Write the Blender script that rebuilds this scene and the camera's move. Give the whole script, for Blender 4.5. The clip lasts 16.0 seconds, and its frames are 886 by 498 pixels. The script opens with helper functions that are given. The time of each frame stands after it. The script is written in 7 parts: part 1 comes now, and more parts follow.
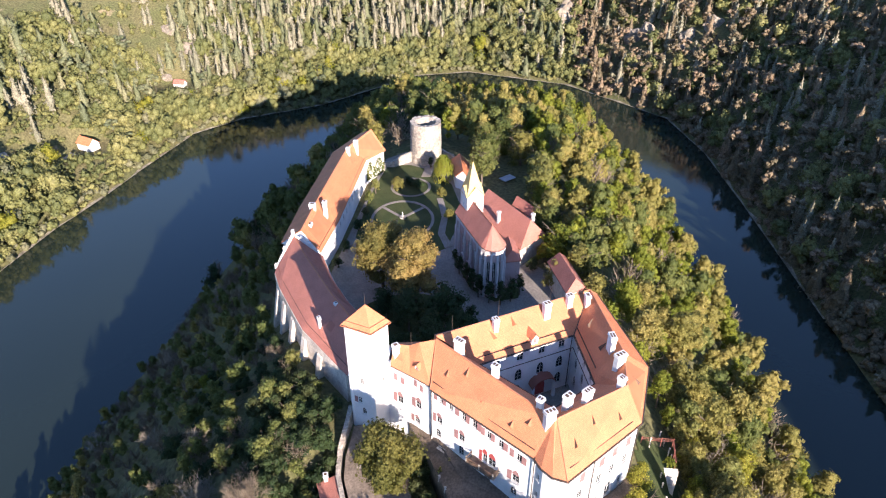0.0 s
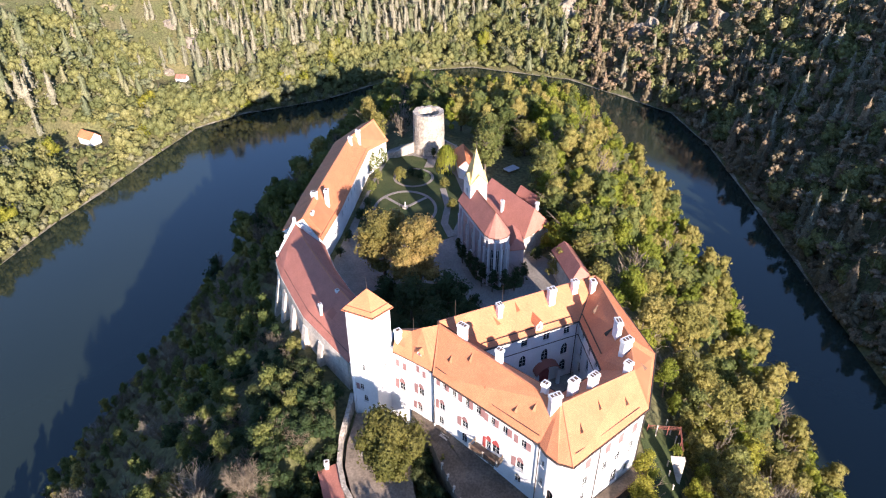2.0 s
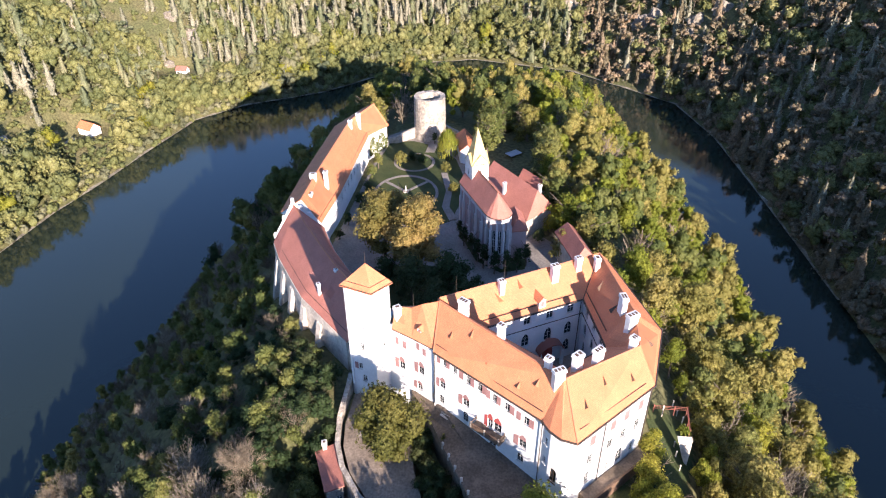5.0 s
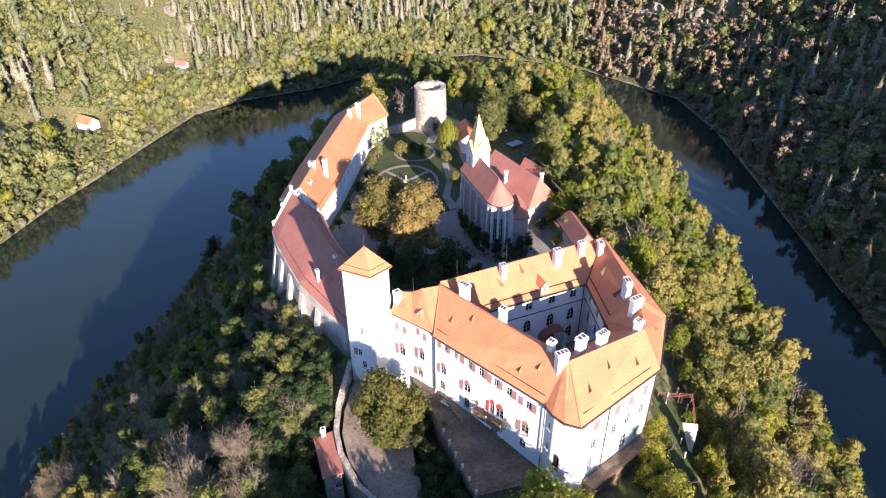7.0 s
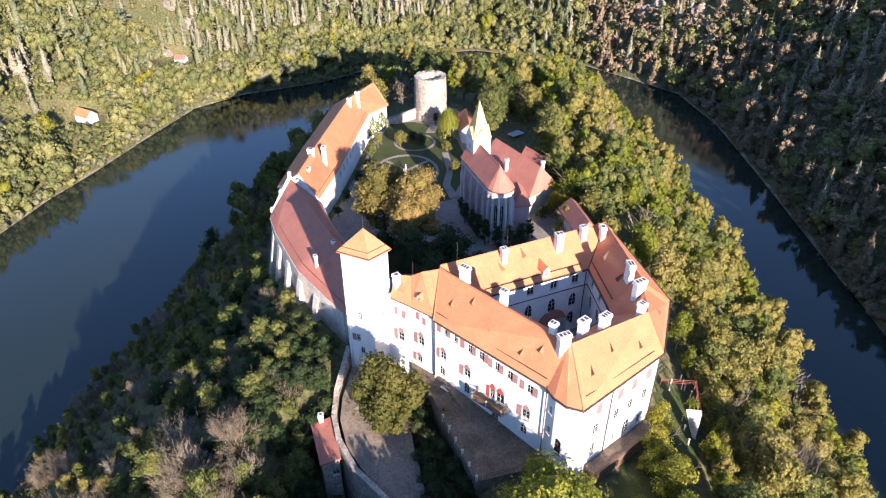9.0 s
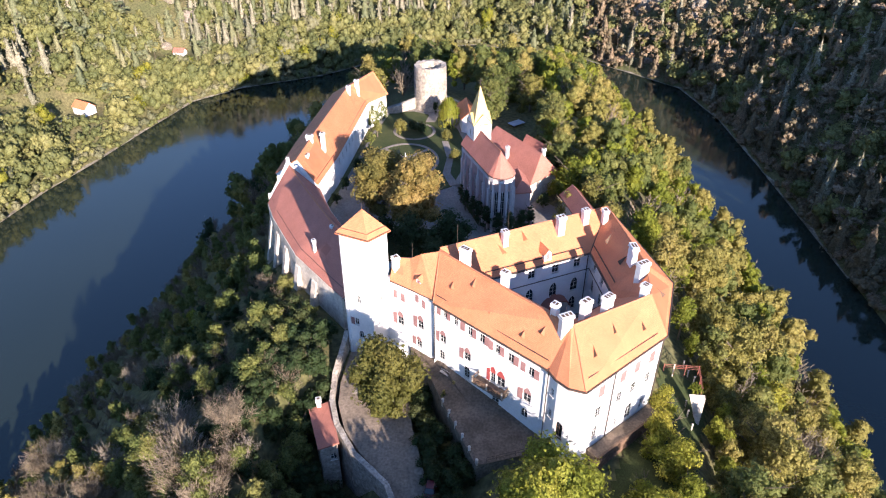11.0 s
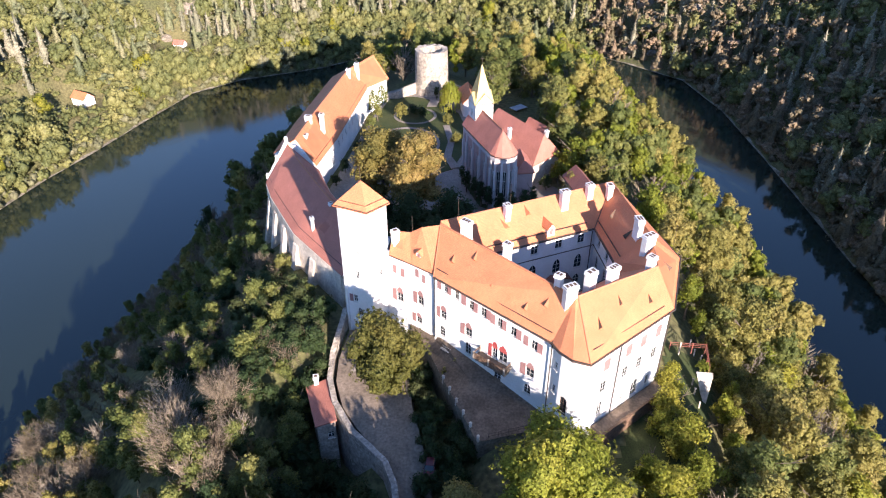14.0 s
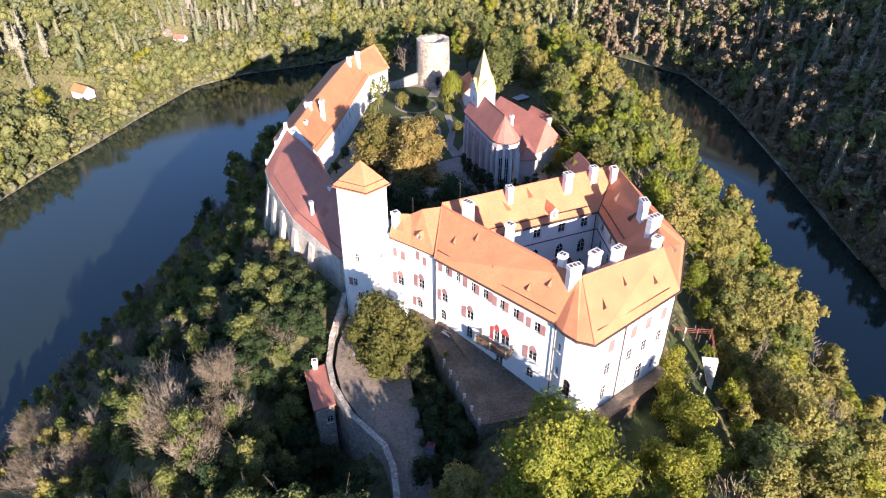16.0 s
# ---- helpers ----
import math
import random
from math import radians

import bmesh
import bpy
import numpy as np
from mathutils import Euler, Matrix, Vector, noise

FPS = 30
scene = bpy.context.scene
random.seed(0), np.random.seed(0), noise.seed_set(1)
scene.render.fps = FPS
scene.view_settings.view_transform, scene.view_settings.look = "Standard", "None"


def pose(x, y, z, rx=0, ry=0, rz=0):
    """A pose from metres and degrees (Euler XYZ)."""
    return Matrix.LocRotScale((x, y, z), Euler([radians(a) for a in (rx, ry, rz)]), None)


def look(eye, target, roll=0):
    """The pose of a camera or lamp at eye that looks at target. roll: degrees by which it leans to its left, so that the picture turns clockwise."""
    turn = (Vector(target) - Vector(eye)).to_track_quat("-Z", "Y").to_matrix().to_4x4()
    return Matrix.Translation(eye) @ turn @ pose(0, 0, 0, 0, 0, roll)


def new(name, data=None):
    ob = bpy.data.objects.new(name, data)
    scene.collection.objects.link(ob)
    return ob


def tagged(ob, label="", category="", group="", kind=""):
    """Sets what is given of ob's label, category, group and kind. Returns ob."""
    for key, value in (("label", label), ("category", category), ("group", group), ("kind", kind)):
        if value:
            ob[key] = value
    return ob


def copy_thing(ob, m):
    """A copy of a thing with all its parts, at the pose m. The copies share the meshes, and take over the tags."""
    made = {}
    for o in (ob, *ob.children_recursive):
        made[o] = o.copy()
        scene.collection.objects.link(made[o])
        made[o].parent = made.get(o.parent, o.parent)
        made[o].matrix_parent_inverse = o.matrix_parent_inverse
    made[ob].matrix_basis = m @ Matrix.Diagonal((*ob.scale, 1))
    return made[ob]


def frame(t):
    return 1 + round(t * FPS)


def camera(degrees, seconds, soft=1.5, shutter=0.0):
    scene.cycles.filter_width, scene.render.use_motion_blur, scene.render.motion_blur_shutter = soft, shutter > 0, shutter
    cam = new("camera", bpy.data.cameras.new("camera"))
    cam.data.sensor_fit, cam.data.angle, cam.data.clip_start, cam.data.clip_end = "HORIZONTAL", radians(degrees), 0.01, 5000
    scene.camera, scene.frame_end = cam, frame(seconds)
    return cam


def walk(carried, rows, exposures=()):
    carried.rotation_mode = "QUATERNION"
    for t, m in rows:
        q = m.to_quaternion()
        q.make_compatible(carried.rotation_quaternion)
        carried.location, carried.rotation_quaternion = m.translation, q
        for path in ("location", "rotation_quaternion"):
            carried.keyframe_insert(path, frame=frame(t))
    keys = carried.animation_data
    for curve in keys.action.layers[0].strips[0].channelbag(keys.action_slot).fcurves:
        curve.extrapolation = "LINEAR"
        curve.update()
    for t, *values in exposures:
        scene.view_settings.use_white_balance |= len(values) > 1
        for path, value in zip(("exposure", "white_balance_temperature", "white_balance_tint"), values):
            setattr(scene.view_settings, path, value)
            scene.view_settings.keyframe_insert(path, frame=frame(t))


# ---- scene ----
cam = camera(66.7, 16.0, 1.15)
METRES, EYE, TILT, LEAN, TURN = 30.0, 168.75, -33.5, 0.0, 0.0
ROWS = [
    (0.0, 0.0, 0.0, 0.0, -0.0, 0.0, -0.0),
    (0.5, -0.001, 0.0153, -0.0253, 0.05, 0.02, -0.0),
    (1.0, 0.0, 0.0346, -0.0523, 0.1, 0.02, -0.02),
    (1.5, 0.0004, 0.0537, -0.0773, 0.17, 0.02, -0.02),
    (2.0, -0.0003, 0.0724, -0.1036, 0.25, 0.01, -0.02),
    (2.5, 0.0038, 0.0909, -0.1298, 0.29, -0.0, -0.02),
    (3.0, 0.0083, 0.1097, -0.1567, 0.34, -0.01, -0.0),
    (3.5, 0.0106, 0.1271, -0.1827, 0.39, -0.02, 0.0),
    (4.0, 0.0115, 0.1439, -0.2101, 0.41, -0.0, 0.0),
    (6.5, 0.0122, 0.234, -0.339, 0.54, 0.01, 0.05),
    (7.0, 0.0123, 0.2528, -0.366, 0.53, 0.04, 0.05),
    (7.5, 0.0123, 0.2711, -0.3914, 0.53, 0.06, 0.02),
    (8.0, 0.0121, 0.289, -0.417, 0.53, 0.07, -0.02),
    (8.5, 0.0115, 0.3048, -0.4438, 0.51, 0.07, -0.05),
    (9.0, 0.0108, 0.3193, -0.471, 0.52, 0.07, -0.08),
    (11.5, 0.0064, 0.3971, -0.5998, 0.48, 0.01, -0.25),
    (12.0, 0.0062, 0.4151, -0.6257, 0.5, 0.0, -0.28),
    (12.5, 0.0078, 0.433, -0.6519, 0.54, 0.0, -0.27),
    (13.0, 0.0095, 0.4492, -0.6776, 0.56, 0.02, -0.28),
    (13.5, 0.0109, 0.4648, -0.7045, 0.57, 0.05, -0.26),
    (14.0, 0.0115, 0.4795, -0.7315, 0.6, 0.09, -0.25),
    (14.5, 0.0119, 0.495, -0.7584, 0.61, 0.12, -0.29),
    (15.0, 0.0118, 0.511, -0.7852, 0.62, 0.14, -0.32),
    (15.5, 0.0115, 0.5262, -0.8099, 0.65, 0.16, -0.35),
    (16.0, 0.0111, 0.5443, -0.8366, 0.69, 0.15, -0.39),
]
walk(cam, [(t, pose(0, 0, EYE, TILT, LEAN, TURN) @ pose(METRES * x, METRES * y, METRES * z, 90 + pitch, roll, yaw)) for t, x, y, z, yaw, pitch, roll in ROWS], exposures=((0.0, 1.66, 6330.0, 23.0), (16.0, 1.66, 6330.0, 23.0)))

# ---- world, sun ----
SUN_AZ, SUN_EL = radians(24.0), radians(16.6)
to_sun = Vector((math.sin(SUN_AZ) * math.cos(SUN_EL), -math.cos(SUN_AZ) * math.cos(SUN_EL), math.sin(SUN_EL)))
world = bpy.data.worlds.new("world")
scene.world = world
world.use_nodes = True
wn = world.node_tree.nodes
sky = wn.new("ShaderNodeTexSky")
sky.sky_type = 'NISHITA'
sky.sun_disc = False
sky.sun_elevation = SUN_EL
sky.sun_rotation = math.pi - SUN_AZ
sky.air_density, sky.dust_density, sky.ozone_density = 1.0, 0.05, 4.5
wn["Background"].inputs[1].default_value = 0.112
world.node_tree.links.new(sky.outputs[0], wn["Background"].inputs[0])
sun = new("sun", bpy.data.lights.new("sun", 'SUN'))
sun.data.energy, sun.data.angle, sun.data.color = 5.0, radians(0.53), (1.0, 0.91, 0.76)
sun.matrix_world = look(to_sun * 400, (0, 0, 0))


# ---- materials ----
def mat(name, a, b, scale=1.0, rough=0.8, fine=8.0, fine_amount=0.25, bump=0.3, bump_dist=0.05, spec=0.3, c=None, metal=0.0):
    """Two-scale procedural surface: colours a, b mixed by a broad noise, mottled by a fine one."""
    m = bpy.data.materials.new(name)
    m.use_nodes = True
    n, l = m.node_tree.nodes, m.node_tree.links
    p = n["Principled BSDF"]
    geo = n.new("ShaderNodeNewGeometry")
    n1 = n.new("ShaderNodeTexNoise"); n1.inputs["Scale"].default_value = scale; n1.inputs["Detail"].default_value = 6
    n2 = n.new("ShaderNodeTexNoise"); n2.inputs["Scale"].default_value = fine; n2.inputs["Detail"].default_value = 4
    l.new(geo.outputs["Position"], n1.inputs["Vector"]); l.new(geo.outputs["Position"], n2.inputs["Vector"])
    r = n.new("ShaderNodeValToRGB")
    r.color_ramp.elements[0].position, r.color_ramp.elements[1].position = 0.35, 0.65
    r.color_ramp.elements[0].color, r.color_ramp.elements[1].color = (*a, 1), (*b, 1)
    if c:
        e = r.color_ramp.elements.new(0.72); e.color = (*c, 1)
    l.new(n1.outputs[0], r.inputs[0])
    mr = n.new("ShaderNodeMapRange")
    mr.inputs[1].default_value, mr.inputs[2].default_value = 0.3, 0.7
    mr.inputs[3].default_value, mr.inputs[4].default_value = 1 - fine_amount, 1 + fine_amount
    l.new(n2.outputs[0], mr.inputs[0])
    mx = n.new("ShaderNodeMix"); mx.data_type, mx.blend_type = 'RGBA', 'MULTIPLY'
    mx.inputs[0].default_value = 1
    l.new(r.outputs[0], mx.inputs[6]); l.new(mr.outputs[0], mx.inputs[7])
    l.new(mx.outputs[2], p.inputs["Base Color"])
    p.inputs["Roughness"].default_value = rough
    p.inputs["Specular IOR Level"].default_value = spec
    p.inputs["Metallic"].default_value = metal
    bp = n.new("ShaderNodeBump"); bp.inputs["Strength"].default_value = bump; bp.inputs["Distance"].default_value = bump_dist
    l.new(n2.outputs[0], bp.inputs["Height"]); l.new(bp.outputs[0], p.inputs["Normal"])
    return m


def leaf_mat(name, a, b, c, patch=0.12, trans=0.35, holes=0.0, grain=3.2, con=0.44, woods=False):
    """Foliage: hue drifts from tree to tree and from leaf clump to leaf clump, and lets light through."""
    m = bpy.data.materials.new(name)
    m.use_nodes = True
    n, l = m.node_tree.nodes, m.node_tree.links
    p = n["Principled BSDF"]
    geo, oi = n.new("ShaderNodeNewGeometry"), n.new("ShaderNodeObjectInfo")
    nz = n.new("ShaderNodeTexNoise"); nz.inputs["Scale"].default_value = patch; nz.inputs["Detail"].default_value = 3
    l.new(geo.outputs["Position"], nz.inputs["Vector"])
    s1 = n.new("ShaderNodeMath"); s1.operation = 'MULTIPLY_ADD'; s1.inputs[1].default_value = 0.35
    l.new(oi.outputs["Random"], s1.inputs[0])
    s2 = n.new("ShaderNodeMath"); s2.operation = 'MULTIPLY_ADD'; s2.inputs[1].default_value = 0.15; s2.inputs[2].default_value = -0.235
    l.new(geo.outputs["Random Per Island"], s2.inputs[0])
    if woods:
        # trees joined into one wood carry their own hue each
        at_ = n.new("ShaderNodeAttribute"); at_.attribute_name = "tree_hue"
        l.new(at_.outputs["Fac"], s1.inputs[0])
        s1.inputs[1].default_value, s2.inputs[1].default_value, s2.inputs[2].default_value = 0.36, 0.09, -0.22
    l.new(s2.outputs[0], s1.inputs[2])
    ad = n.new("ShaderNodeMath"); ad.operation = 'ADD'
    l.new(nz.outputs[0], ad.inputs[0]); l.new(s1.outputs[0], ad.inputs[1])
    r = n.new("ShaderNodeValToRGB")
    r.color_ramp.elements[0].position, r.color_ramp.elements[1].position = 0.28, 0.78
    r.color_ramp.elements[0].color, r.color_ramp.elements[1].color = (*a, 1), (*c, 1)
    e = r.color_ramp.elements.new(0.52); e.color = (*b, 1)
    l.new(ad.outputs[0], r.inputs[0])
    nf = n.new("ShaderNodeTexNoise"); nf.inputs["Scale"].default_value = grain; nf.inputs["Detail"].default_value = 2
    l.new(geo.outputs["Position"], nf.inputs["Vector"])
    mr = n.new("ShaderNodeMapRange")
    mr.inputs[1].default_value, mr.inputs[2].default_value, mr.inputs[3].default_value, mr.inputs[4].default_value = 0.34, 0.66, 1 - con, 1 + con
    l.new(nf.outputs[0], mr.inputs[0])
    mc = n.new("ShaderNodeMix"); mc.data_type, mc.blend_type = 'RGBA', 'MULTIPLY'; mc.inputs[0].default_value = 1
    l.new(r.outputs[0], mc.inputs[6]); l.new(mr.outputs[0], mc.inputs[7])
    bp = n.new("ShaderNodeBump"); bp.inputs["Strength"].default_value = 0.9; bp.inputs["Distance"].default_value = 0.35
    l.new(nf.outputs[0], bp.inputs["Height"]); l.new(bp.outputs[0], p.inputs["Normal"])
    l.new(mc.outputs[2], p.inputs["Base Color"])
    p.inputs["Roughness"].default_value = 0.62
    p.inputs["Specular IOR Level"].default_value = 0.25
    t = n.new("ShaderNodeBsdfTranslucent"); l.new(mc.outputs[2], t.inputs[0])
    mx = n.new("ShaderNodeMixShader"); mx.inputs[0].default_value = trans
    l.new(p.outputs[0], mx.inputs[1]); l.new(t.outputs[0], mx.inputs[2])
    last = mx
    if holes:
        # ragged leaf edges: gaps between the leaves of a clump
        th = n.new("ShaderNodeMath"); th.operation = 'LESS_THAN'; th.inputs[1].default_value = holes
        nh = n.new("ShaderNodeTexNoise"); nh.inputs["Scale"].default_value = 4.5; nh.inputs["Detail"].default_value = 1
        l.new(geo.outputs["Position"], nh.inputs["Vector"]); l.new(nh.outputs[0], th.inputs[0])
        tr = n.new("ShaderNodeBsdfTransparent")
        last = n.new("ShaderNodeMixShader")
        l.new(th.outputs[0], last.inputs[0]); l.new(mx.outputs[0], last.inputs[1]); l.new(tr.outputs[0], last.inputs[2])
    l.new(last.outputs[0], n["Material Output"].inputs[0])
    return m


def tile_mat(name, a, b, dark):
    """Clay beaver-tail tiles: courses and single tiles from the roof's own up-slope coordinates, with weather stains."""
    m = bpy.data.materials.new(name)
    m.use_nodes = True
    n, l = m.node_tree.nodes, m.node_tree.links
    p = n["Principled BSDF"]
    uv = n.new("ShaderNodeUVMap")
    br = n.new("ShaderNodeTexBrick")
    br.inputs["Scale"].default_value = 1.0
    br.inputs["Brick Width"].default_value, br.inputs["Row Height"].default_value = 0.24, 0.26
    br.inputs["Mortar Size"].default_value = 0.018
    br.inputs["Color1"].default_value, br.inputs["Color2"].default_value, br.inputs["Mortar"].default_value = (*a, 1), (*b, 1), (*dark, 1)
    l.new(uv.outputs[0], br.inputs["Vector"])
    geo = n.new("ShaderNodeNewGeometry")
    nz = n.new("ShaderNodeTexNoise"); nz.inputs["Scale"].default_value = 0.35; nz.inputs["Detail"].default_value = 7
    l.new(geo.outputs["Position"], nz.inputs["Vector"])
    mr = n.new("ShaderNodeMapRange"); mr.inputs[1].default_value, mr.inputs[2].default_value = 0.3, 0.7
    mr.inputs[3].default_value, mr.inputs[4].default_value = 0.88, 1.08
    l.new(nz.outputs[0], mr.inputs[0])
    mx = n.new("ShaderNodeMix"); mx.data_type, mx.blend_type = 'RGBA', 'MULTIPLY'; mx.inputs[0].default_value = 1
    l.new(br.outputs[0], mx.inputs[6]); l.new(mr.outputs[0], mx.inputs[7])
    l.new(mx.outputs[2], p.inputs["Base Color"])
    p.inputs["Roughness"].default_value = 0.75
    p.inputs["Specular IOR Level"].default_value = 0.3
    bp = n.new("ShaderNodeBump"); bp.inputs["Strength"].default_value = 0.5; bp.inputs["Distance"].default_value = 0.04
    bp.invert = True
    l.new(br.outputs["Fac"], bp.inputs["Height"]); l.new(bp.outputs[0], p.inputs["Normal"])
    return m


M_PLASTER = mat("white_plaster", (0.74, 0.725, 0.70), (0.65, 0.635, 0.61), 0.25, 0.9, 3.0, 0.06, 0.15, c=(0.77, 0.755, 0.73))
M_PLASTER_PINK = mat("pink_plaster", (0.40, 0.29, 0.28), (0.33, 0.245, 0.235), 0.4, 0.9, 3.0, 0.08, 0.15)
M_PILASTER = mat("grey_white_pilaster_render", (0.56, 0.51, 0.50), (0.48, 0.44, 0.43), 0.5, 0.9, 3.0, 0.1, 0.15)
M_PLASTER_OLD = mat("old_plaster", (0.62, 0.55, 0.46), (0.42, 0.36, 0.30), 0.35, 0.92, 2.0, 0.18, 0.4, c=(0.68, 0.62, 0.55))
M_STONE = mat("rubble_stone", (0.40, 0.35, 0.29), (0.26, 0.22, 0.18), 0.6, 0.95, 2.2, 0.35, 0.9, 0.2, c=(0.5, 0.45, 0.38))
# rubble with the shade of the terrace foot put into its colour
M_STONE_DARK = mat("shade_darkened_rubble", (0.19, 0.165, 0.125), (0.11, 0.1, 0.075), 0.5, 0.95, 2.2, 0.35, 0.9, 0.2, c=(0.25, 0.22, 0.17))
M_ROOF = tile_mat("clay_tiles", (0.64, 0.238, 0.11), (0.575, 0.205, 0.093), (0.47, 0.155, 0.075))
M_ROOF_OLD = tile_mat("old_clay_tiles", (0.47, 0.185, 0.135), (0.41, 0.158, 0.114), (0.32, 0.12, 0.086))
M_KEEP = mat("weathered_keep_render", (0.39, 0.34, 0.28), (0.25, 0.215, 0.172), 0.3, 0.95, 1.3, 0.32, 0.8, 0.25, c=(0.45, 0.40, 0.335))
M_RIDGE = mat("ridge_tiles", (0.50, 0.20, 0.10), (0.40, 0.16, 0.09), 2.0, 0.8, 6.0, 0.2)
M_GUTTER = mat("dark_copper_gutter", (0.05, 0.045, 0.04), (0.09, 0.06, 0.045), 1.0, 0.6, 4.0, 0.2, metal=0.3)
M_GLASS = mat("window_glass", (0.02, 0.025, 0.03), (0.03, 0.035, 0.04), 0.3, 0.08, 1.0, 0.1, 0.0, spec=0.6)
M_FRAME = mat("white_window_frame", (0.72, 0.70, 0.66), (0.62, 0.60, 0.56), 1.0, 0.7, 5.0, 0.08)
M_SHUTTER = mat("red_shutter_paint", (0.33, 0.05, 0.045), (0.38, 0.085, 0.075), 0.8, 0.7, 5.0, 0.15)
M_FENCE = mat("dull_red_fence_paint", (0.24, 0.075, 0.05), (0.18, 0.07, 0.05), 0.8, 0.8, 5.0, 0.2)
M_SHUTTER_PALE = mat("faded_red_shutter", (0.27, 0.14, 0.13), (0.33, 0.18, 0.165), 0.8, 0.75, 5.0, 0.12)
M_CAR = mat("dark_red_car_paint", (0.10, 0.012, 0.014), (0.085, 0.010, 0.012), 0.6, 0.25, 5.0, 0.05, 0.0, spec=0.6)
M_FADED = mat("faded_canvas", (0.42, 0.44, 0.47), (0.34, 0.36, 0.40), 0.4, 0.9, 3.0, 0.1)
M_WOOD = mat("dark_wood", (0.10, 0.06, 0.04), (0.16, 0.10, 0.065), 1.5, 0.85, 9.0, 0.3)
M_SPIRE = mat("yellow_spire_copper", (0.55, 0.42, 0.16), (0.44, 0.33, 0.14), 0.8, 0.55, 4.0, 0.12, spec=0.4)
M_GRAVEL = mat("pale_gravel", (0.36, 0.31, 0.26), (0.27, 0.24, 0.20), 0.3, 0.95, 3.0, 0.22, 0.5)
M_YARD = mat("grey_yard_gravel", (0.25, 0.22, 0.19), (0.18, 0.16, 0.135), 0.2, 0.95, 2.5, 0.25, 0.5)
M_DRIVE = mat("worn_drive", (0.235, 0.182, 0.137), (0.15, 0.118, 0.088), 0.22, 0.95, 2.2, 0.3, 0.5, c=(0.29, 0.24, 0.19))
M_DIRT = mat("trodden_earth", (0.175, 0.13, 0.095), (0.105, 0.08, 0.058), 0.35, 0.95, 2.5, 0.3, 0.5)
M_LAWN = mat("lawn_grass", (0.034, 0.05, 0.014), (0.056, 0.066, 0.021), 0.25, 0.95, 5.0, 0.35, 0.6, 0.1)
M_GROUND = mat("forest_floor", (0.125, 0.11, 0.05), (0.095, 0.1, 0.038), 0.06, 0.97, 0.9, 0.45, 0.8, 0.3, c=(0.25, 0.2, 0.115))
M_BARK = mat("bark", (0.10, 0.075, 0.055), (0.15, 0.12, 0.09), 0.8, 0.95, 6.0, 0.3, 0.6)
M_DEADWOOD = mat("bleached_branch", (0.27, 0.225, 0.17), (0.2, 0.165, 0.125), 0.6, 0.95, 4.0, 0.2)
M_ROCK = mat("grey_rock", (0.27, 0.225, 0.175), (0.17, 0.145, 0.11), 0.25, 0.95, 1.2, 0.4, 1.0, 0.4, c=(0.45, 0.41, 0.36))
M_SHORE = mat("shore_stones", (0.3, 0.26, 0.2), (0.13, 0.115, 0.085), 0.3, 0.95, 1.5, 0.4, 0.8, 0.2)
HOLES = 0.42
M_LEAF = leaf_mat("leaves_green", (0.092, 0.117, 0.031), (0.152, 0.167, 0.045), (0.222, 0.212, 0.061), holes=HOLES)
M_LEAF_LIME = leaf_mat("leaves_lime", (0.09, 0.092, 0.02), (0.145, 0.132, 0.031), (0.215, 0.172, 0.05), holes=HOLES)
M_LEAF_YEL = leaf_mat("leaves_yellow_green", (0.155, 0.182, 0.022), (0.232, 0.246, 0.03), (0.315, 0.285, 0.042), trans=0.42, holes=HOLES)
M_LEAF_BROWN = leaf_mat("leaves_autumn_chestnut", (0.15, 0.135, 0.036), (0.235, 0.19, 0.052), (0.32, 0.22, 0.072), holes=HOLES)
M_LEAF_OLIVE = leaf_mat("leaves_olive", (0.152, 0.146, 0.038), (0.228, 0.206, 0.053), (0.306, 0.25, 0.074), holes=HOLES)
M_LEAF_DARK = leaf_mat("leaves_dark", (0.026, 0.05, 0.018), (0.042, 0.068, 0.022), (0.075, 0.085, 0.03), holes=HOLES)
# far woods: valley haze put into the colours, lighter and lower in contrast
M_LEAF_BANK = leaf_mat("leaves_river_bank", (0.12, 0.135, 0.05), (0.185, 0.188, 0.065), (0.265, 0.247, 0.093), 0.06, grain=1.4, con=0.34, woods=True)
M_LEAF_GREY = leaf_mat("leaves_grey_willow", (0.14, 0.145, 0.078), (0.19, 0.185, 0.1), (0.25, 0.235, 0.135), 0.06, grain=1.4, con=0.3, woods=True)
M_NEEDLE = leaf_mat("pine_needles", (0.105, 0.12, 0.06), (0.155, 0.163, 0.082), (0.22, 0.205, 0.11), trans=0.2, grain=1.4, con=0.34, woods=True)
M_NEEDLE_WARM = leaf_mat("brownish_pine_needles", (0.12, 0.098, 0.056), (0.185, 0.142, 0.084), (0.265, 0.183, 0.115), trans=0.2, grain=1.4, con=0.36, woods=True)
M_NEEDLE_DEAD = leaf_mat("dry_spruce_twigs", (0.175, 0.17, 0.112), (0.24, 0.222, 0.15), (0.31, 0.278, 0.195), trans=0.2, grain=1.4, con=0.32, woods=True)
M_BUSH_GREY = leaf_mat("bare_twigs", (0.135, 0.106, 0.076), (0.2, 0.157, 0.11), (0.275, 0.218, 0.152), trans=0.1)

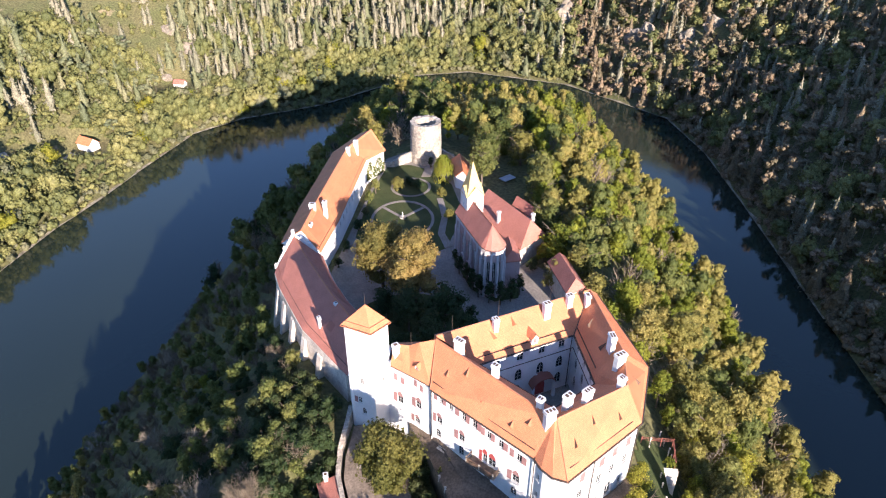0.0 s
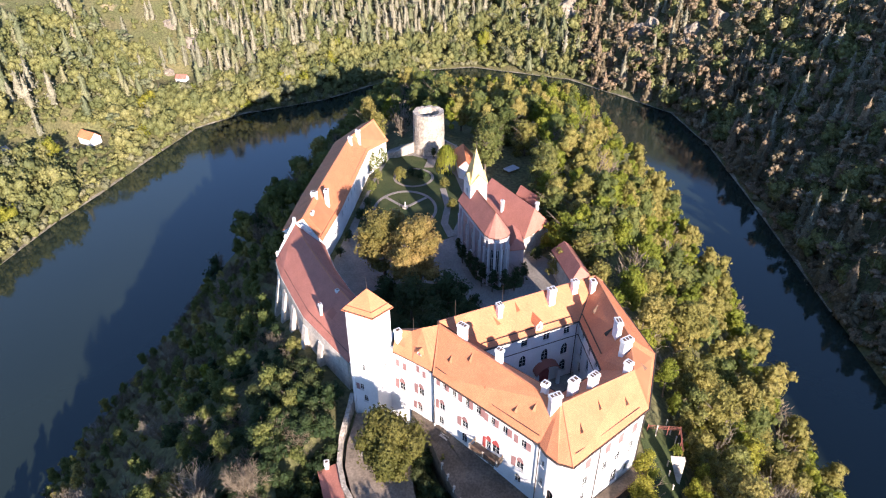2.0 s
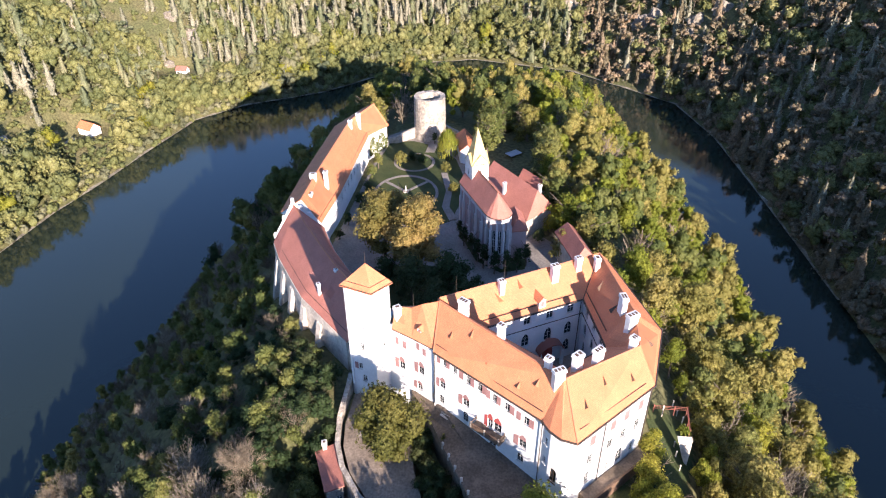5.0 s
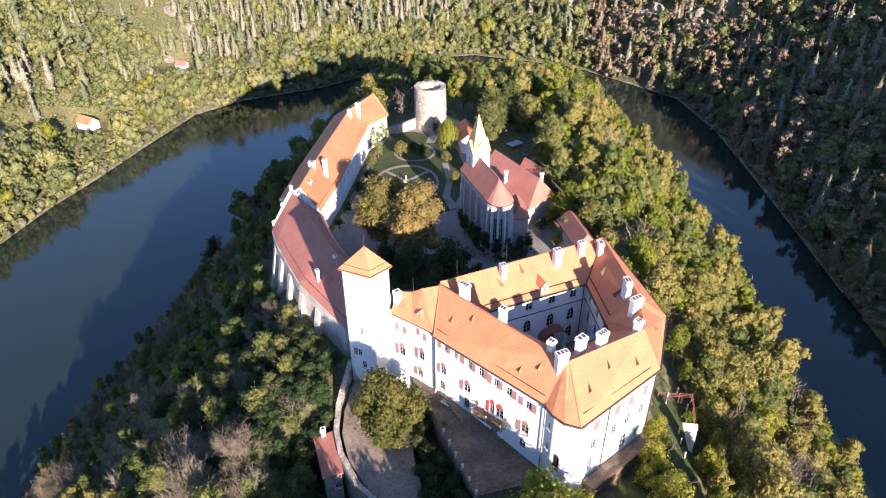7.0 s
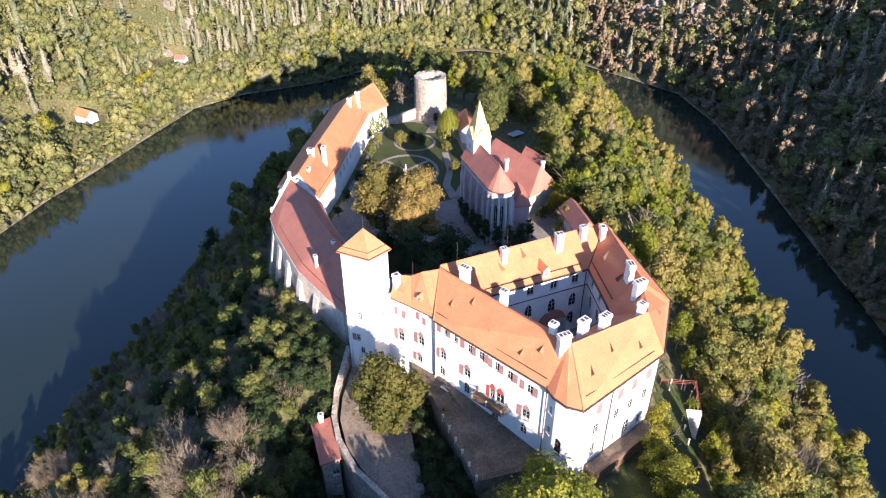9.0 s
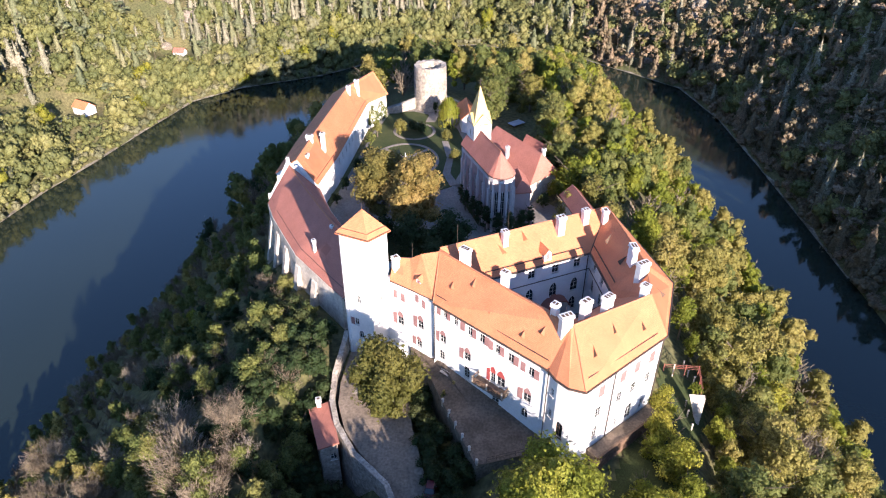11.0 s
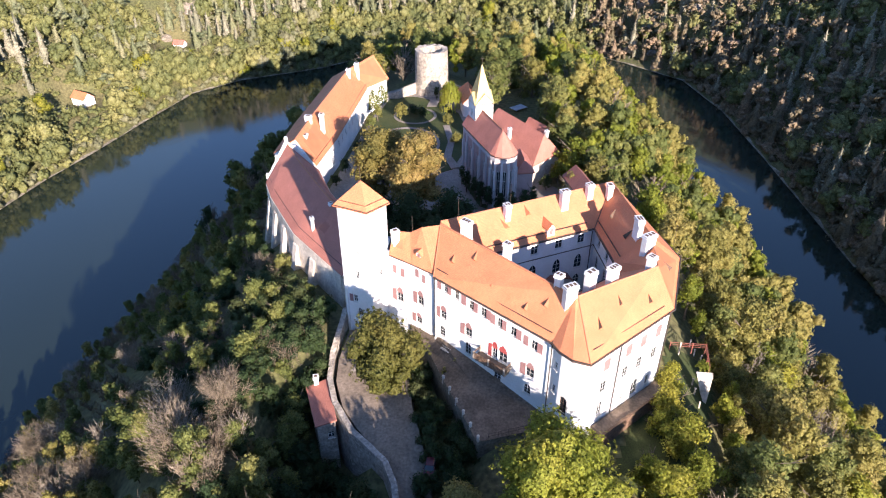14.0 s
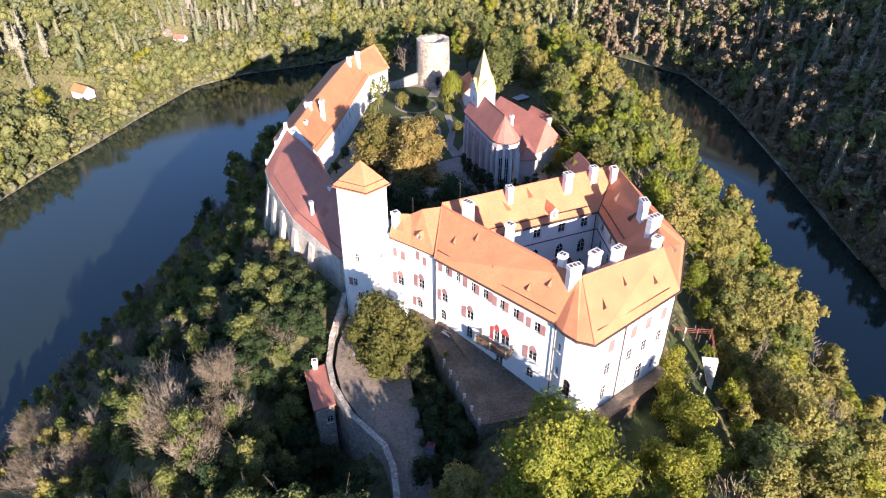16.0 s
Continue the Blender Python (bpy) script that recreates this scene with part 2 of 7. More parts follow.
M_WATER = bpy.data.materials.new("river_water")
M_WATER.use_nodes = True
_n, _l = M_WATER.node_tree.nodes, M_WATER.node_tree.links
_p = _n["Principled BSDF"]
_g = _n.new("ShaderNodeNewGeometry")
_z = _n.new("ShaderNodeTexNoise"); _z.inputs["Scale"].default_value = 0.012; _z.inputs["Detail"].default_value = 3
_l.new(_g.outputs["Position"], _z.inputs["Vector"])
_r = _n.new("ShaderNodeValToRGB")
_r.color_ramp.elements[0].color, _r.color_ramp.elements[1].color = (0.011, 0.018, 0.014, 1), (0.021, 0.030, 0.021, 1)
_l.new(_z.outputs[0], _r.inputs[0]); _l.new(_r.outputs[0], _p.inputs["Base Color"])
_p.inputs["Roughness"].default_value = 0.06
_p.inputs["IOR"].default_value = 1.33
_p.inputs["Specular IOR Level"].default_value = 0.85
_z2 = _n.new("ShaderNodeTexNoise"); _z2.inputs["Scale"].default_value = 0.7; _z2.inputs["Detail"].default_value = 4
_l.new(_g.outputs["Position"], _z2.inputs["Vector"])
_b = _n.new("ShaderNodeBump"); _b.inputs["Strength"].default_value = 0.10; _b.inputs["Distance"].default_value = 0.15
_l.new(_z2.outputs[0], _b.inputs["Height"]); _l.new(_b.outputs[0], _p.inputs["Normal"])


# ---- mesh helpers ----
def part(name, bm, material, parent=None, label=""):
    """Links a bmesh as one mesh object under a thing or a part."""
    me = bpy.data.meshes.new(name)
    bm.to_mesh(me); bm.free()
    me.materials.append(material)
    ob = new(name, me)
    ob.parent = parent
    if label:
        ob["label"] = label
    return ob


def thing(name, label, category, group="", kind="", at=(0, 0, 0)):
    ob = new(name)
    ob.empty_display_size = 0.5
    ob.location = at
    return tagged(ob, label, category, group, kind)


def raw(name, verts, faces, material, parent=None, smooth=False):
    """Mesh from arrays: verts (n, 3), faces (m, k) with one k."""
    verts, faces = np.asarray(verts, np.float32), np.asarray(faces, np.int32)
    me = bpy.data.meshes.new(name)
    k = faces.shape[1]
    me.vertices.add(len(verts)); me.vertices.foreach_set("co", verts.ravel())
    me.loops.add(faces.size); me.loops.foreach_set("vertex_index", faces.ravel())
    me.polygons.add(len(faces)); me.polygons.foreach_set("loop_start", np.arange(0, faces.size, k, dtype=np.int32))
    if smooth:
        me.polygons.foreach_set("use_smooth", np.ones(len(faces), bool))
    me.update(calc_edges=True)
    me.materials.append(material)
    ob = new(name, me)
    ob.parent = parent
    return ob


def box(bm, x0, x1, y0, y1, z0, z1, m=None):
    v = [bm.verts.new((m @ Vector(p)) if m else p) for p in ((x0, y0, z0), (x1, y0, z0), (x1, y1, z0), (x0, y1, z0), (x0, y0, z1), (x1, y0, z1), (x1, y1, z1), (x0, y1, z1))]
    for f in ((3, 2, 1, 0), (4, 5, 6, 7), (0, 1, 5, 4), (1, 2, 6, 5), (2, 3, 7, 6), (3, 0, 4, 7)):
        bm.faces.new([v[i] for i in f])


def prism(bm, poly, z0, z1):
    """Upright prism on a polygon in plan (counter-clockwise); z0, z1 numbers."""
    lo = [bm.verts.new((x, y, z0)) for x, y in poly]
    hi = [bm.verts.new((x, y, z1)) for x, y in poly]
    n = len(poly)
    bm.faces.new(hi); bm.faces.new(lo[::-1])
    for i in range(n):
        bm.faces.new((lo[i], lo[(i + 1) % n], hi[(i + 1) % n], hi[i]))


def bar(bm, a, b, w, h=None, sides=6):
    """A round bar from a to b, radius w (h at the far end)."""
    a, b = Vector(a), Vector(b)
    d = (b - a).normalized()
    u = d.orthogonal().normalized()
    v = d.cross(u)
    h = w if h is None else h
    r0 = [bm.verts.new(a + (u * math.cos(t) + v * math.sin(t)) * w) for t in (2 * math.pi * i / sides for i in range(sides))]
    r1 = [bm.verts.new(b + (u * math.cos(t) + v * math.sin(t)) * h) for t in (2 * math.pi * i / sides for i in range(sides))]
    for i in range(sides):
        bm.faces.new((r0[i], r0[(i + 1) % sides], r1[(i + 1) % sides], r1[i]))
    bm.faces.new(r0[::-1]); bm.faces.new(r1)


def roof(name, faces, material, parent, thick=0.28, label=""):
    """Roof skin from 3D polygons (each listed eave first: two eave points, then upwards), with thickness and up-slope UVs."""
    bm = bmesh.new()
    uvl = bm.loops.layers.uv.new("UVMap")
    cache = {}

    def vert(p):
        k = tuple(round(c, 3) for c in p)
        if k not in cache:
            cache[k] = bm.verts.new(p)
        return cache[k]
    tops = []
    for f in faces:
        vs = []
        for p in f:
            v = vert(p)
            if v not in vs:
                vs.append(v)
        if len(vs) > 2:
            try:
                fc = bm.faces.new(vs)
            except ValueError:
                continue
            fc.normal_update()
            if fc.normal.z < 0:
                fc.normal_flip()
            tops.append((fc, Vector(f[0]), Vector(f[1])))
    for fc, e0, e1 in tops:
        u = (e1 - e0).normalized()
        w = fc.normal.cross(u).normalized()
        for lp in fc.loops:
            d = lp.vert.co - e0
            lp[uvl].uv = (d.dot(u) + e0.x, d.dot(w))
    low = {v: bm.verts.new(v.co - Vector((0, 0, thick))) for v in list(cache.values())}
    for fc, _, _ in tops:
        bm.faces.new([low[v] for v in reversed(fc.verts)])
    for e in {e for fc, _, _ in tops for e in fc.edges}:
        if len([f for f in e.link_faces]) == 1:
            lp = e.link_loops[0]
            a, b = lp.vert, lp.link_loop_next.vert
            bm.faces.new((b, a, low[a], low[b]))
    return part(name, bm, material, parent, label)


def arch(s, z, w, h, kind):
    """Outline of an opening centred at s with its sill at z: 'r' square, 'a' round arch, 'p' pointed arch."""
    x0, x1 = s - w / 2, s + w / 2
    if kind == 'r':
        return [(x0, z), (x1, z), (x1, z + h), (x0, z + h)]
    if kind == 'a':
        top = [(s + w / 2 * math.cos(math.pi * i / 8), z + h - w / 2 + w / 2 * math.sin(math.pi * i / 8)) for i in range(9)]
        return [(x0, z), (x1, z)] + top
    right = [(x0 + w * math.cos(t), z + h - w * 0.866 + w * math.sin(t)) for t in (radians(a) for a in (0, 20, 40, 60))]
    left = [(x1 - w * math.cos(t), z + h - w * 0.866 + w * math.sin(t)) for t in (radians(a) for a in (40, 20, 0))]
    return [(x0, z), (x1, z)] + right + left


def wall(name, p0, p1, z0, z1, openings, material, parent, thick=0.6, windows=True, frame_mat=None, top=None):
    """A wall from p0 to p1 in plan (its outside on the right of that way) with real openings (s, sill, width, height, kind, shutter);
    each opening gets a window with frame, bars, pane and shutters set into it. top: height at p1 where it differs."""
    a, b = Vector((*p0, 0)), Vector((*p1, 0))
    u = (b - a).normalized()
    n = Vector((u.y, -u.x, 0))
    L = (b - a).length
    z1b = z1 if top is None else top
    outer = [(0, z0), (L, z0), (L, z1b), (0, z1)]
    loops = [outer] + [arch(s, z, w, h, k) for s, z, w, h, k, *_ in openings]

    def at(s, z, d=0.0):
        return a + u * s + Vector((0, 0, z)) - n * d
    from mathutils.geometry import tessellate_polygon
    tris = tessellate_polygon([[Vector((s, z, 0)) for s, z in lp] for lp in loops])
    flat = [q for lp in loops for q in lp]
    bm = bmesh.new()
    fr = [bm.verts.new(at(s, z)) for s, z in flat]
    bk = [bm.verts.new(at(s, z, thick)) for s, z in flat]
    for t in tris:
        f = bm.faces.new([fr[i] for i in t]); f.normal_update()
        if f.normal.dot(n) < 0:
            f.normal_flip()
        f = bm.faces.new([bk[i] for i in t]); f.normal_update()
        if f.normal.dot(n) > 0:
            f.normal_flip()
    i0 = 0
    for lp in loops:
        k = len(lp)
        for i in range(k):
            j = (i + 1) % k
            bm.faces.new((fr[i0 + i], fr[i0 + j], bk[i0 + j], bk[i0 + i]))
        i0 += k
    bmesh.ops.recalc_face_normals(bm, faces=bm.faces[:])
    ob = part(name, bm, material, parent)
    if windows:
        for s, z, w, h, k, *sh in openings:
            window(parent, at, s, z, w, h, k, sh[0] if sh else '', frame_mat or M_FRAME)
    return ob


def window(parent, at, s, z, w, h, k, shutter, frame_mat):
    o = arch(s, z, w, h, k)
    cx, cz = s, z + h / 2
    inner = [(cx + (p - cx) * (1 - 0.16 / w * 1.0), cz + (q - cz) * (1 - 0.16 / h)) for p, q in o]
    bm = bmesh.new()
    D0, D1 = 0.16, 0.24
    rings = [[bm.verts.new(at(p, q, d)) for p, q in ring] for ring, d in ((o, D0), (inner, D0), (inner, D1))]
    m = len(o)
    for r0, r1 in ((rings[0], rings[1]), (rings[1], rings[2])):
        for i in range(m):
            j = (i + 1) % m
            bm.faces.new((r0[i], r0[j], r1[j], r1[i]))

    def strip(s0, s1, q0, q1):
        v = [bm.verts.new(at(*c)) for c in ((s0, q0, D0), (s1, q0, D0), (s1, q1, D0), (s0, q1, D0))]
        bm.faces.new(v)
    strip(s - 0.04, s + 0.04, z + 0.08, z + h - 0.1)
    strip(s - w / 2 + 0.08, s + w / 2 - 0.08, z + h * 0.6 - 0.035, z + h * 0.6 + 0.035)
    if h > 1.9:
        strip(s - w / 2 + 0.08, s + w / 2 - 0.08, z + h * 0.32 - 0.03, z + h * 0.32 + 0.03)
    win = part("window", bm, frame_mat, parent)
    bm = bmesh.new()
    bm.faces.new([bm.verts.new(at(p, q, 0.21)) for p, q in o])
    part("pane", bm, M_GLASS, win)
    bm = bmesh.new()
    for c in ((s - w / 2 - 0.12, s + w / 2 + 0.12, z - 0.14, z),):
        v = []
        for d in (-0.14, 0.1):
            v += [bm.verts.new(at(c[0], c[2], d)), bm.verts.new(at(c[1], c[2], d)), bm.verts.new(at(c[1], c[3], d)), bm.verts.new(at(c[0], c[3], d))]
        for f in ((0, 1, 2, 3), (0, 4, 5, 1), (1, 5, 6, 2), (2, 6, 7, 3), (3, 7, 4, 0)):
            bm.faces.new([v[i] for i in f])
    part("sill", bm, frame_mat, win)
    for side in shutter:
        # l, r: leaf folded back on the wall; c: closed over the opening; capital letters: pale
        ms = M_SHUTTER_PALE if side.isupper() else M_SHUTTER
        lo = side.lower()
        if lo == 'c':
            out = [(p, q) for p, q in o]
            d0 = -0.03
        elif lo == 'f':
            # painted board in the head of the arch
            out = [(s - w / 2, z + h * 0.58), (s + w / 2, z + h * 0.58)] + [(p, q) for p, q in o if q > z + h * 0.585]
            d0 = 0.02
        else:
            half = w / 2
            lw = w * (0.85 if k == 'r' else 0.62)
            e0, e1 = s - half - 0.03 - lw, s + half + 0.03 + lw
            if lo == 'l':
                out = [(e0, z), (s - half - 0.03, z), (s - half - 0.03, z + h * (1 if k == 'r' else 0.8)), (e0, z + h * (1 if k == 'r' else 0.72))]
            else:
                out = [(s + half + 0.03, z), (e1, z), (e1, z + h * (1 if k == 'r' else 0.72)), (s + half + 0.03, z + h * (1 if k == 'r' else 0.8))]
            d0 = -0.06
        bm = bmesh.new()
        f0 = [bm.verts.new(at(p, q, d0)) for p, q in out]
        f1 = [bm.verts.new(at(p, q, d0 + 0.055)) for p, q in out]
        bm.faces.new(f0)
        for i in range(len(out)):
            j = (i + 1) % len(out)
            bm.faces.new((f0[i], f1[i], f1[j], f0[j]))
        qs = [q for _, q in out]; ps = [p for p, _ in out]
        for fz in (0.18, 0.5, 0.8):
            q = min(qs) + (max(qs) - min(qs)) * fz * 0.85
            v = [bm.verts.new(at(x, y, d0 - 0.02)) for x, y in ((min(ps) + 0.05, q - 0.05), (max(ps) - 0.05, q - 0.05), (max(ps) - 0.05, q + 0.05), (min(ps) + 0.05, q + 0.05))]
            bm.faces.new(v)
        part("fanlight" if lo == "f" else "shutter", bm, ms, win)


def chimney(parent_label, x, y, z0, z1, w, d, rz, flues=2):
    """A plastered chimney stack with a projecting cap, collar and flue holes."""
    c = thing("chimney", parent_label, "chimney", "chimneys of the castle")
    w, d = w * 0.86, d * 0.86
    c.matrix_world = pose(x, y, z0, 0, 0, rz)
    h = z1 - z0
    bm = bmesh.new()
    box(bm, -w / 2, w / 2, -d / 2, d / 2, -2.5, h - 0.35)
    part("shaft", bm, M_PLASTER, c)
    bm = bmesh.new()
    box(bm, -w / 2 - 0.14, w / 2 + 0.14, -d / 2 - 0.14, d / 2 + 0.14, h - 0.72, h - 0.52)
    part("collar", bm, M_PLASTER, c)
    bm = bmesh.new()
    box(bm, -w / 2 - 0.1, w / 2 + 0.1, -d / 2 - 0.1, d / 2 + 0.1, h - 0.35, h - 0.12)
    part("cap", bm, M_PLASTER, c)
    for i in range(flues):
        px = (i + 0.5) / flues * w - w / 2
        bm = bmesh.new()
        box(bm, px - 0.32 * w / flues, px + 0.32 * w / flues, -d * 0.3, d * 0.3, h - 0.15, h - 0.08)
        part("flue", bm, M_WOOD, c)
    return c


# ---- ground and river ----
ISLAND = [(-60, 375), (-74, 320), (-90, 260), (-99, 215), (-105, 181), (-109, 155), (-113, 130), (-118, 80), (-125, 0), (-130, -600),
          (105, -600), (100, 0), (102, 60), (106, 120), (109, 160), (109, 200), (106, 250), (107, 310), (101, 360), (82, 400), (45, 422), (0, 420), (-35, 404)]
OUTER = [(-210, -600), (-208, 100), (-199, 180), (-192, 238), (-185, 272), (-176, 300), (-167, 335), (-153, 383), (-130, 406), (-82, 430), (-50, 460), (-20, 489), (20, 497),
         (88, 470), (117, 438), (144, 407), (152, 356), (152, 297), (151, 246), (150, 205), (149, 168), (150, 130), (153, 60), (156, 0), (160, -600)]


def signed(poly, X, Y):
    """Distance to a closed outline in plan, positive inside."""
    P = np.array(poly, float)
    Q = np.roll(P, -1, 0)
    best = np.full(X.shape, 1e9)
    inside = np.zeros(X.shape, bool)
    for (ax, ay), (bx, by) in zip(P, Q):
        dx, dy = bx - ax, by - ay
        t = np.clip(((X - ax) * dx + (Y - ay) * dy) / (dx * dx + dy * dy), 0, 1)
        best = np.minimum(best, np.hypot(X - ax - t * dx, Y - ay - t * dy))
        cross = (ay > Y) != (by > Y)
        with np.errstate(divide='ignore', invalid='ignore'):
            inside ^= cross & (X < (bx - ax) * (Y - ay) / (by - ay if by != ay else 1e-9) + ax)
    return np.where(inside, best, -best)


def wobble(X, Y, s, seed):
    r = np.random.RandomState(seed)
    out = np.zeros(X.shape)
    for k in range(6):
        a, ph, f = r.uniform(0, 6.28), r.uniform(0, 6.28), s * r.uniform(0.6, 1.7)
        out += np.sin((X * math.cos(a) + Y * math.sin(a)) * f + ph)
    return out / 3.0


def smooth_min(a, b, k):
    h = np.clip(0.5 + 0.5 * (b - a) / k, 0, 1)
    return b * (1 - h) + a * h - k * h * (1 - h)


def ground_height(X, Y):
    X, Y = np.asarray(X, float), np.asarray(Y, float)
    di, do = signed(ISLAND, X, Y), signed(OUTER, X, Y)
    steep = np.where(X > 0, 0.96, 0.81)
    top = 59.0 - np.clip(Y - 238, 0, 400) * 0.245 - np.clip(72 - Y, 0, 60) * 0.22
    top = top - np.clip(30 - Y, 0, 300) * 0.02
    isl = smooth_min(di * steep + 1.2 * wobble(X, Y, 0.09, 3) * np.clip(di / 20, 0, 1), top, 6.0)
    isl = isl * (1 - 0.27 * np.clip((100 - Y) / 40, 0, 1) * np.clip((-X - 36) / 24, 0, 1))
    d = -do
    left = np.clip((-X - 60) / 80, 0, 1)
    far = np.clip((Y - 380) / 80, 0, 1) * np.clip((170 - np.abs(X)) / 60, 0, 1)
    rise_l = np.minimum(d * 0.55, 12) + np.clip(d - 24, 0, 400) * 0.52
    near = np.clip((100 - Y) / 60, 0, 1)
    rise_r = d * 0.63 + np.clip(d - 70, 0, 110) * 0.05 + np.clip(d, 0, 50) * 0.75 * near * np.clip((105 - d) / 50, 0, 1)
    rise_f = np.minimum(d * 0.35, 6) + np.clip(d - 14, 0, 400) * 0.47
    out = left * rise_l + (1 - left) * rise_r
    out = far * rise_f + (1 - far) * out
    out = smooth_min(out, 150 + 70 * np.clip(X / 150, 0, 1), 40) + 2.0 * wobble(X, Y, 0.035, 5) * np.clip(d / 40, 0, 1) + 5.0 * wobble(X, Y, 0.012, 8) * np.clip(d / 120, 0, 1)
    for bx_, by_, bz_, br_ in ((-196, 340, 9.0, 9), (-204, 329, 8.6, 7), (-211, 317, 8.8, 6), (-172, 425, 14.5, 11)):
        f = np.clip(2.0 - np.hypot(X - bx_, Y - by_) / br_, 0, 1)
        out = out * (1 - f) + bz_ * f
    bed = -np.minimum(4.0, 0.5 * np.minimum(-di, do))
    z = np.where(di > 0, isl, np.where(do < 0, out, bed))
    # the drive in front of the gate tower lies a little lower than the courts
    drive = np.clip(1 - np.hypot((X + 9) / 17, (Y - 74) / 30), 0, 1)
    z = z - 4.6 * np.clip(drive * 3, 0, 1) * (di > 0)
    gully = np.clip(1 - np.hypot((X + 23) / 11, (Y - 73) / 20), 0, 1)
    z = z - 9.0 * np.clip(gully * 2.5, 0, 1) * (di > 0)
    return z


def lines(fine0, fine1, step, far):
    core = np.arange(fine0, fine1 + step, step)
    out = [fine1 + step * 1.22 ** k * 3 for k in range(60)]
    out = [o for o in out if o < far] + [far]
    lo = [fine0 - step * 1.22 ** k * 3 for k in range(60)]
    lo = [o for o in lo if o > -far] + [-far]
    return np.array(sorted(set(lo)) + list(core) + sorted(set(out)))


gx, gy = lines(-330, 300, 3.0, 2800), lines(20, 640, 3.0, 2800)
GX, GY = np.meshgrid(gx, gy)
GZ = ground_height(GX, GY)
nx, ny = len(gx), len(gy)
idx = np.arange(nx * ny).reshape(ny, nx)
quads = np.stack([idx[:-1, :-1], idx[:-1, 1:], idx[1:, 1:], idx[1:, :-1]], -1).reshape(-1, 4)
ground = raw("ground", np.stack([GX, GY, GZ], -1).reshape(-1, 3), quads, M_GROUND, smooth=True)
tagged(ground, "steep wooded valley ground of leaf litter, grass and rock", "ground", kind="structure")

bm = bmesh.new()
bm.faces.new([bm.verts.new((x, y, 0.0)) for x, y in OUTER])
bmesh.ops.triangulate(bm, faces=bm.faces[:])
bmesh.ops.recalc_face_normals(bm, faces=bm.faces[:])
if sum(f.normal.z for f in bm.faces) < 0:
    bmesh.ops.reverse_faces(bm, faces=bm.faces[:])
tagged(part("water", bm, M_WATER), "calm dark green river looping round the castle hill", "river", kind="structure")


def gz(x, y):
    return float(ground_height(np.array([x]), np.array([y]))[0])


# ---- palace round its court ----
EAVE, RIDGE = 76.9, 82.0
EAVES = [76.9, 76.1, 76.1, 76.15, 76.2, 76.7, 76.9, 76.9, 76.9]  # the outer eave dips towards the round corner
P_OUT = [(-2.4, 90.8), (15.4, 75.4), (16.3, 73.4), (18.0, 71.5), (20.4, 70.6), (35.5, 82.8), (40.2, 96.7), (34.6, 120.3), (-1.8, 106.6)]
P_RID = [(-1.3, 99.4), (18.4, 79.4), (18.9, 79.0), (18.9, 79.0), (19.3, 79.1), (33.0, 86.9), (34.3, 95.5), (31.4, 115.2), (-1.3, 100.2)]
P_INN = [(7.2, 97.6), (20.3, 86.2), (20.3, 86.2), (20.3, 86.2), (20.3, 86.2), (28.8, 92.3), (28.5, 95.5), (27.1, 106.4), (7.2, 97.6)]
palace = thing("palace", "white plastered castle palace with orange tiled roofs round a court", "castle")


def v3(p, z):
    return (p[0], p[1], z)


rf = []
n = len(P_OUT)
for i in range(n - 1):
    j = i + 1
    rf.append([v3(P_OUT[i], EAVES[i]), v3(P_OUT[j], EAVES[j]), v3(P_RID[j], RIDGE), v3(P_RID[i], RIDGE)])
    rf.append([v3(P_INN[j], EAVE), v3(P_INN[i], EAVE), v3(P_RID[i], RIDGE), v3(P_RID[j], RIDGE)])
rf.append([v3(P_OUT[8], EAVES[8]), v3(P_OUT[0], EAVES[0]), v3(P_RID[0], RIDGE), v3(P_RID[8], RIDGE)])
roof("roof", rf, M_ROOF, palace)


def inset(poly, d):
    """Moves each corner of a plan outline inwards by d (positive area side)."""
    out = []
    k = len(poly)
    area = sum(poly[i][0] * poly[(i + 1) % k][1] - poly[(i + 1) % k][0] * poly[i][1] for i in range(k))
    sg = 1 if area > 0 else -1
    for i in range(k):
        a, b, c = Vector(poly[i - 1]), Vector(poly[i]), Vector(poly[(i + 1) % k])
        e0, e1 = (b - a).normalized(), (c - b).normalized()
        n0, n1 = Vector((-e0.y, e0.x)) * sg, Vector((-e1.y, e1.x)) * sg
        m = (n0 + n1).normalized()
        out.append(tuple(b + m * (d / max(0.4, m.dot(n0)))))
    return out


W_OUT = inset(P_OUT, 0.55)
W_INN = inset([P_INN[0], P_INN[1], P_INN[5], P_INN[7]], -0.45)
BASE = 59.0
OPEN_NEAR, OPEN_BOTTOM, OPEN_COURT_FAR, OPEN_COURT_RIGHT = [], [], [], []

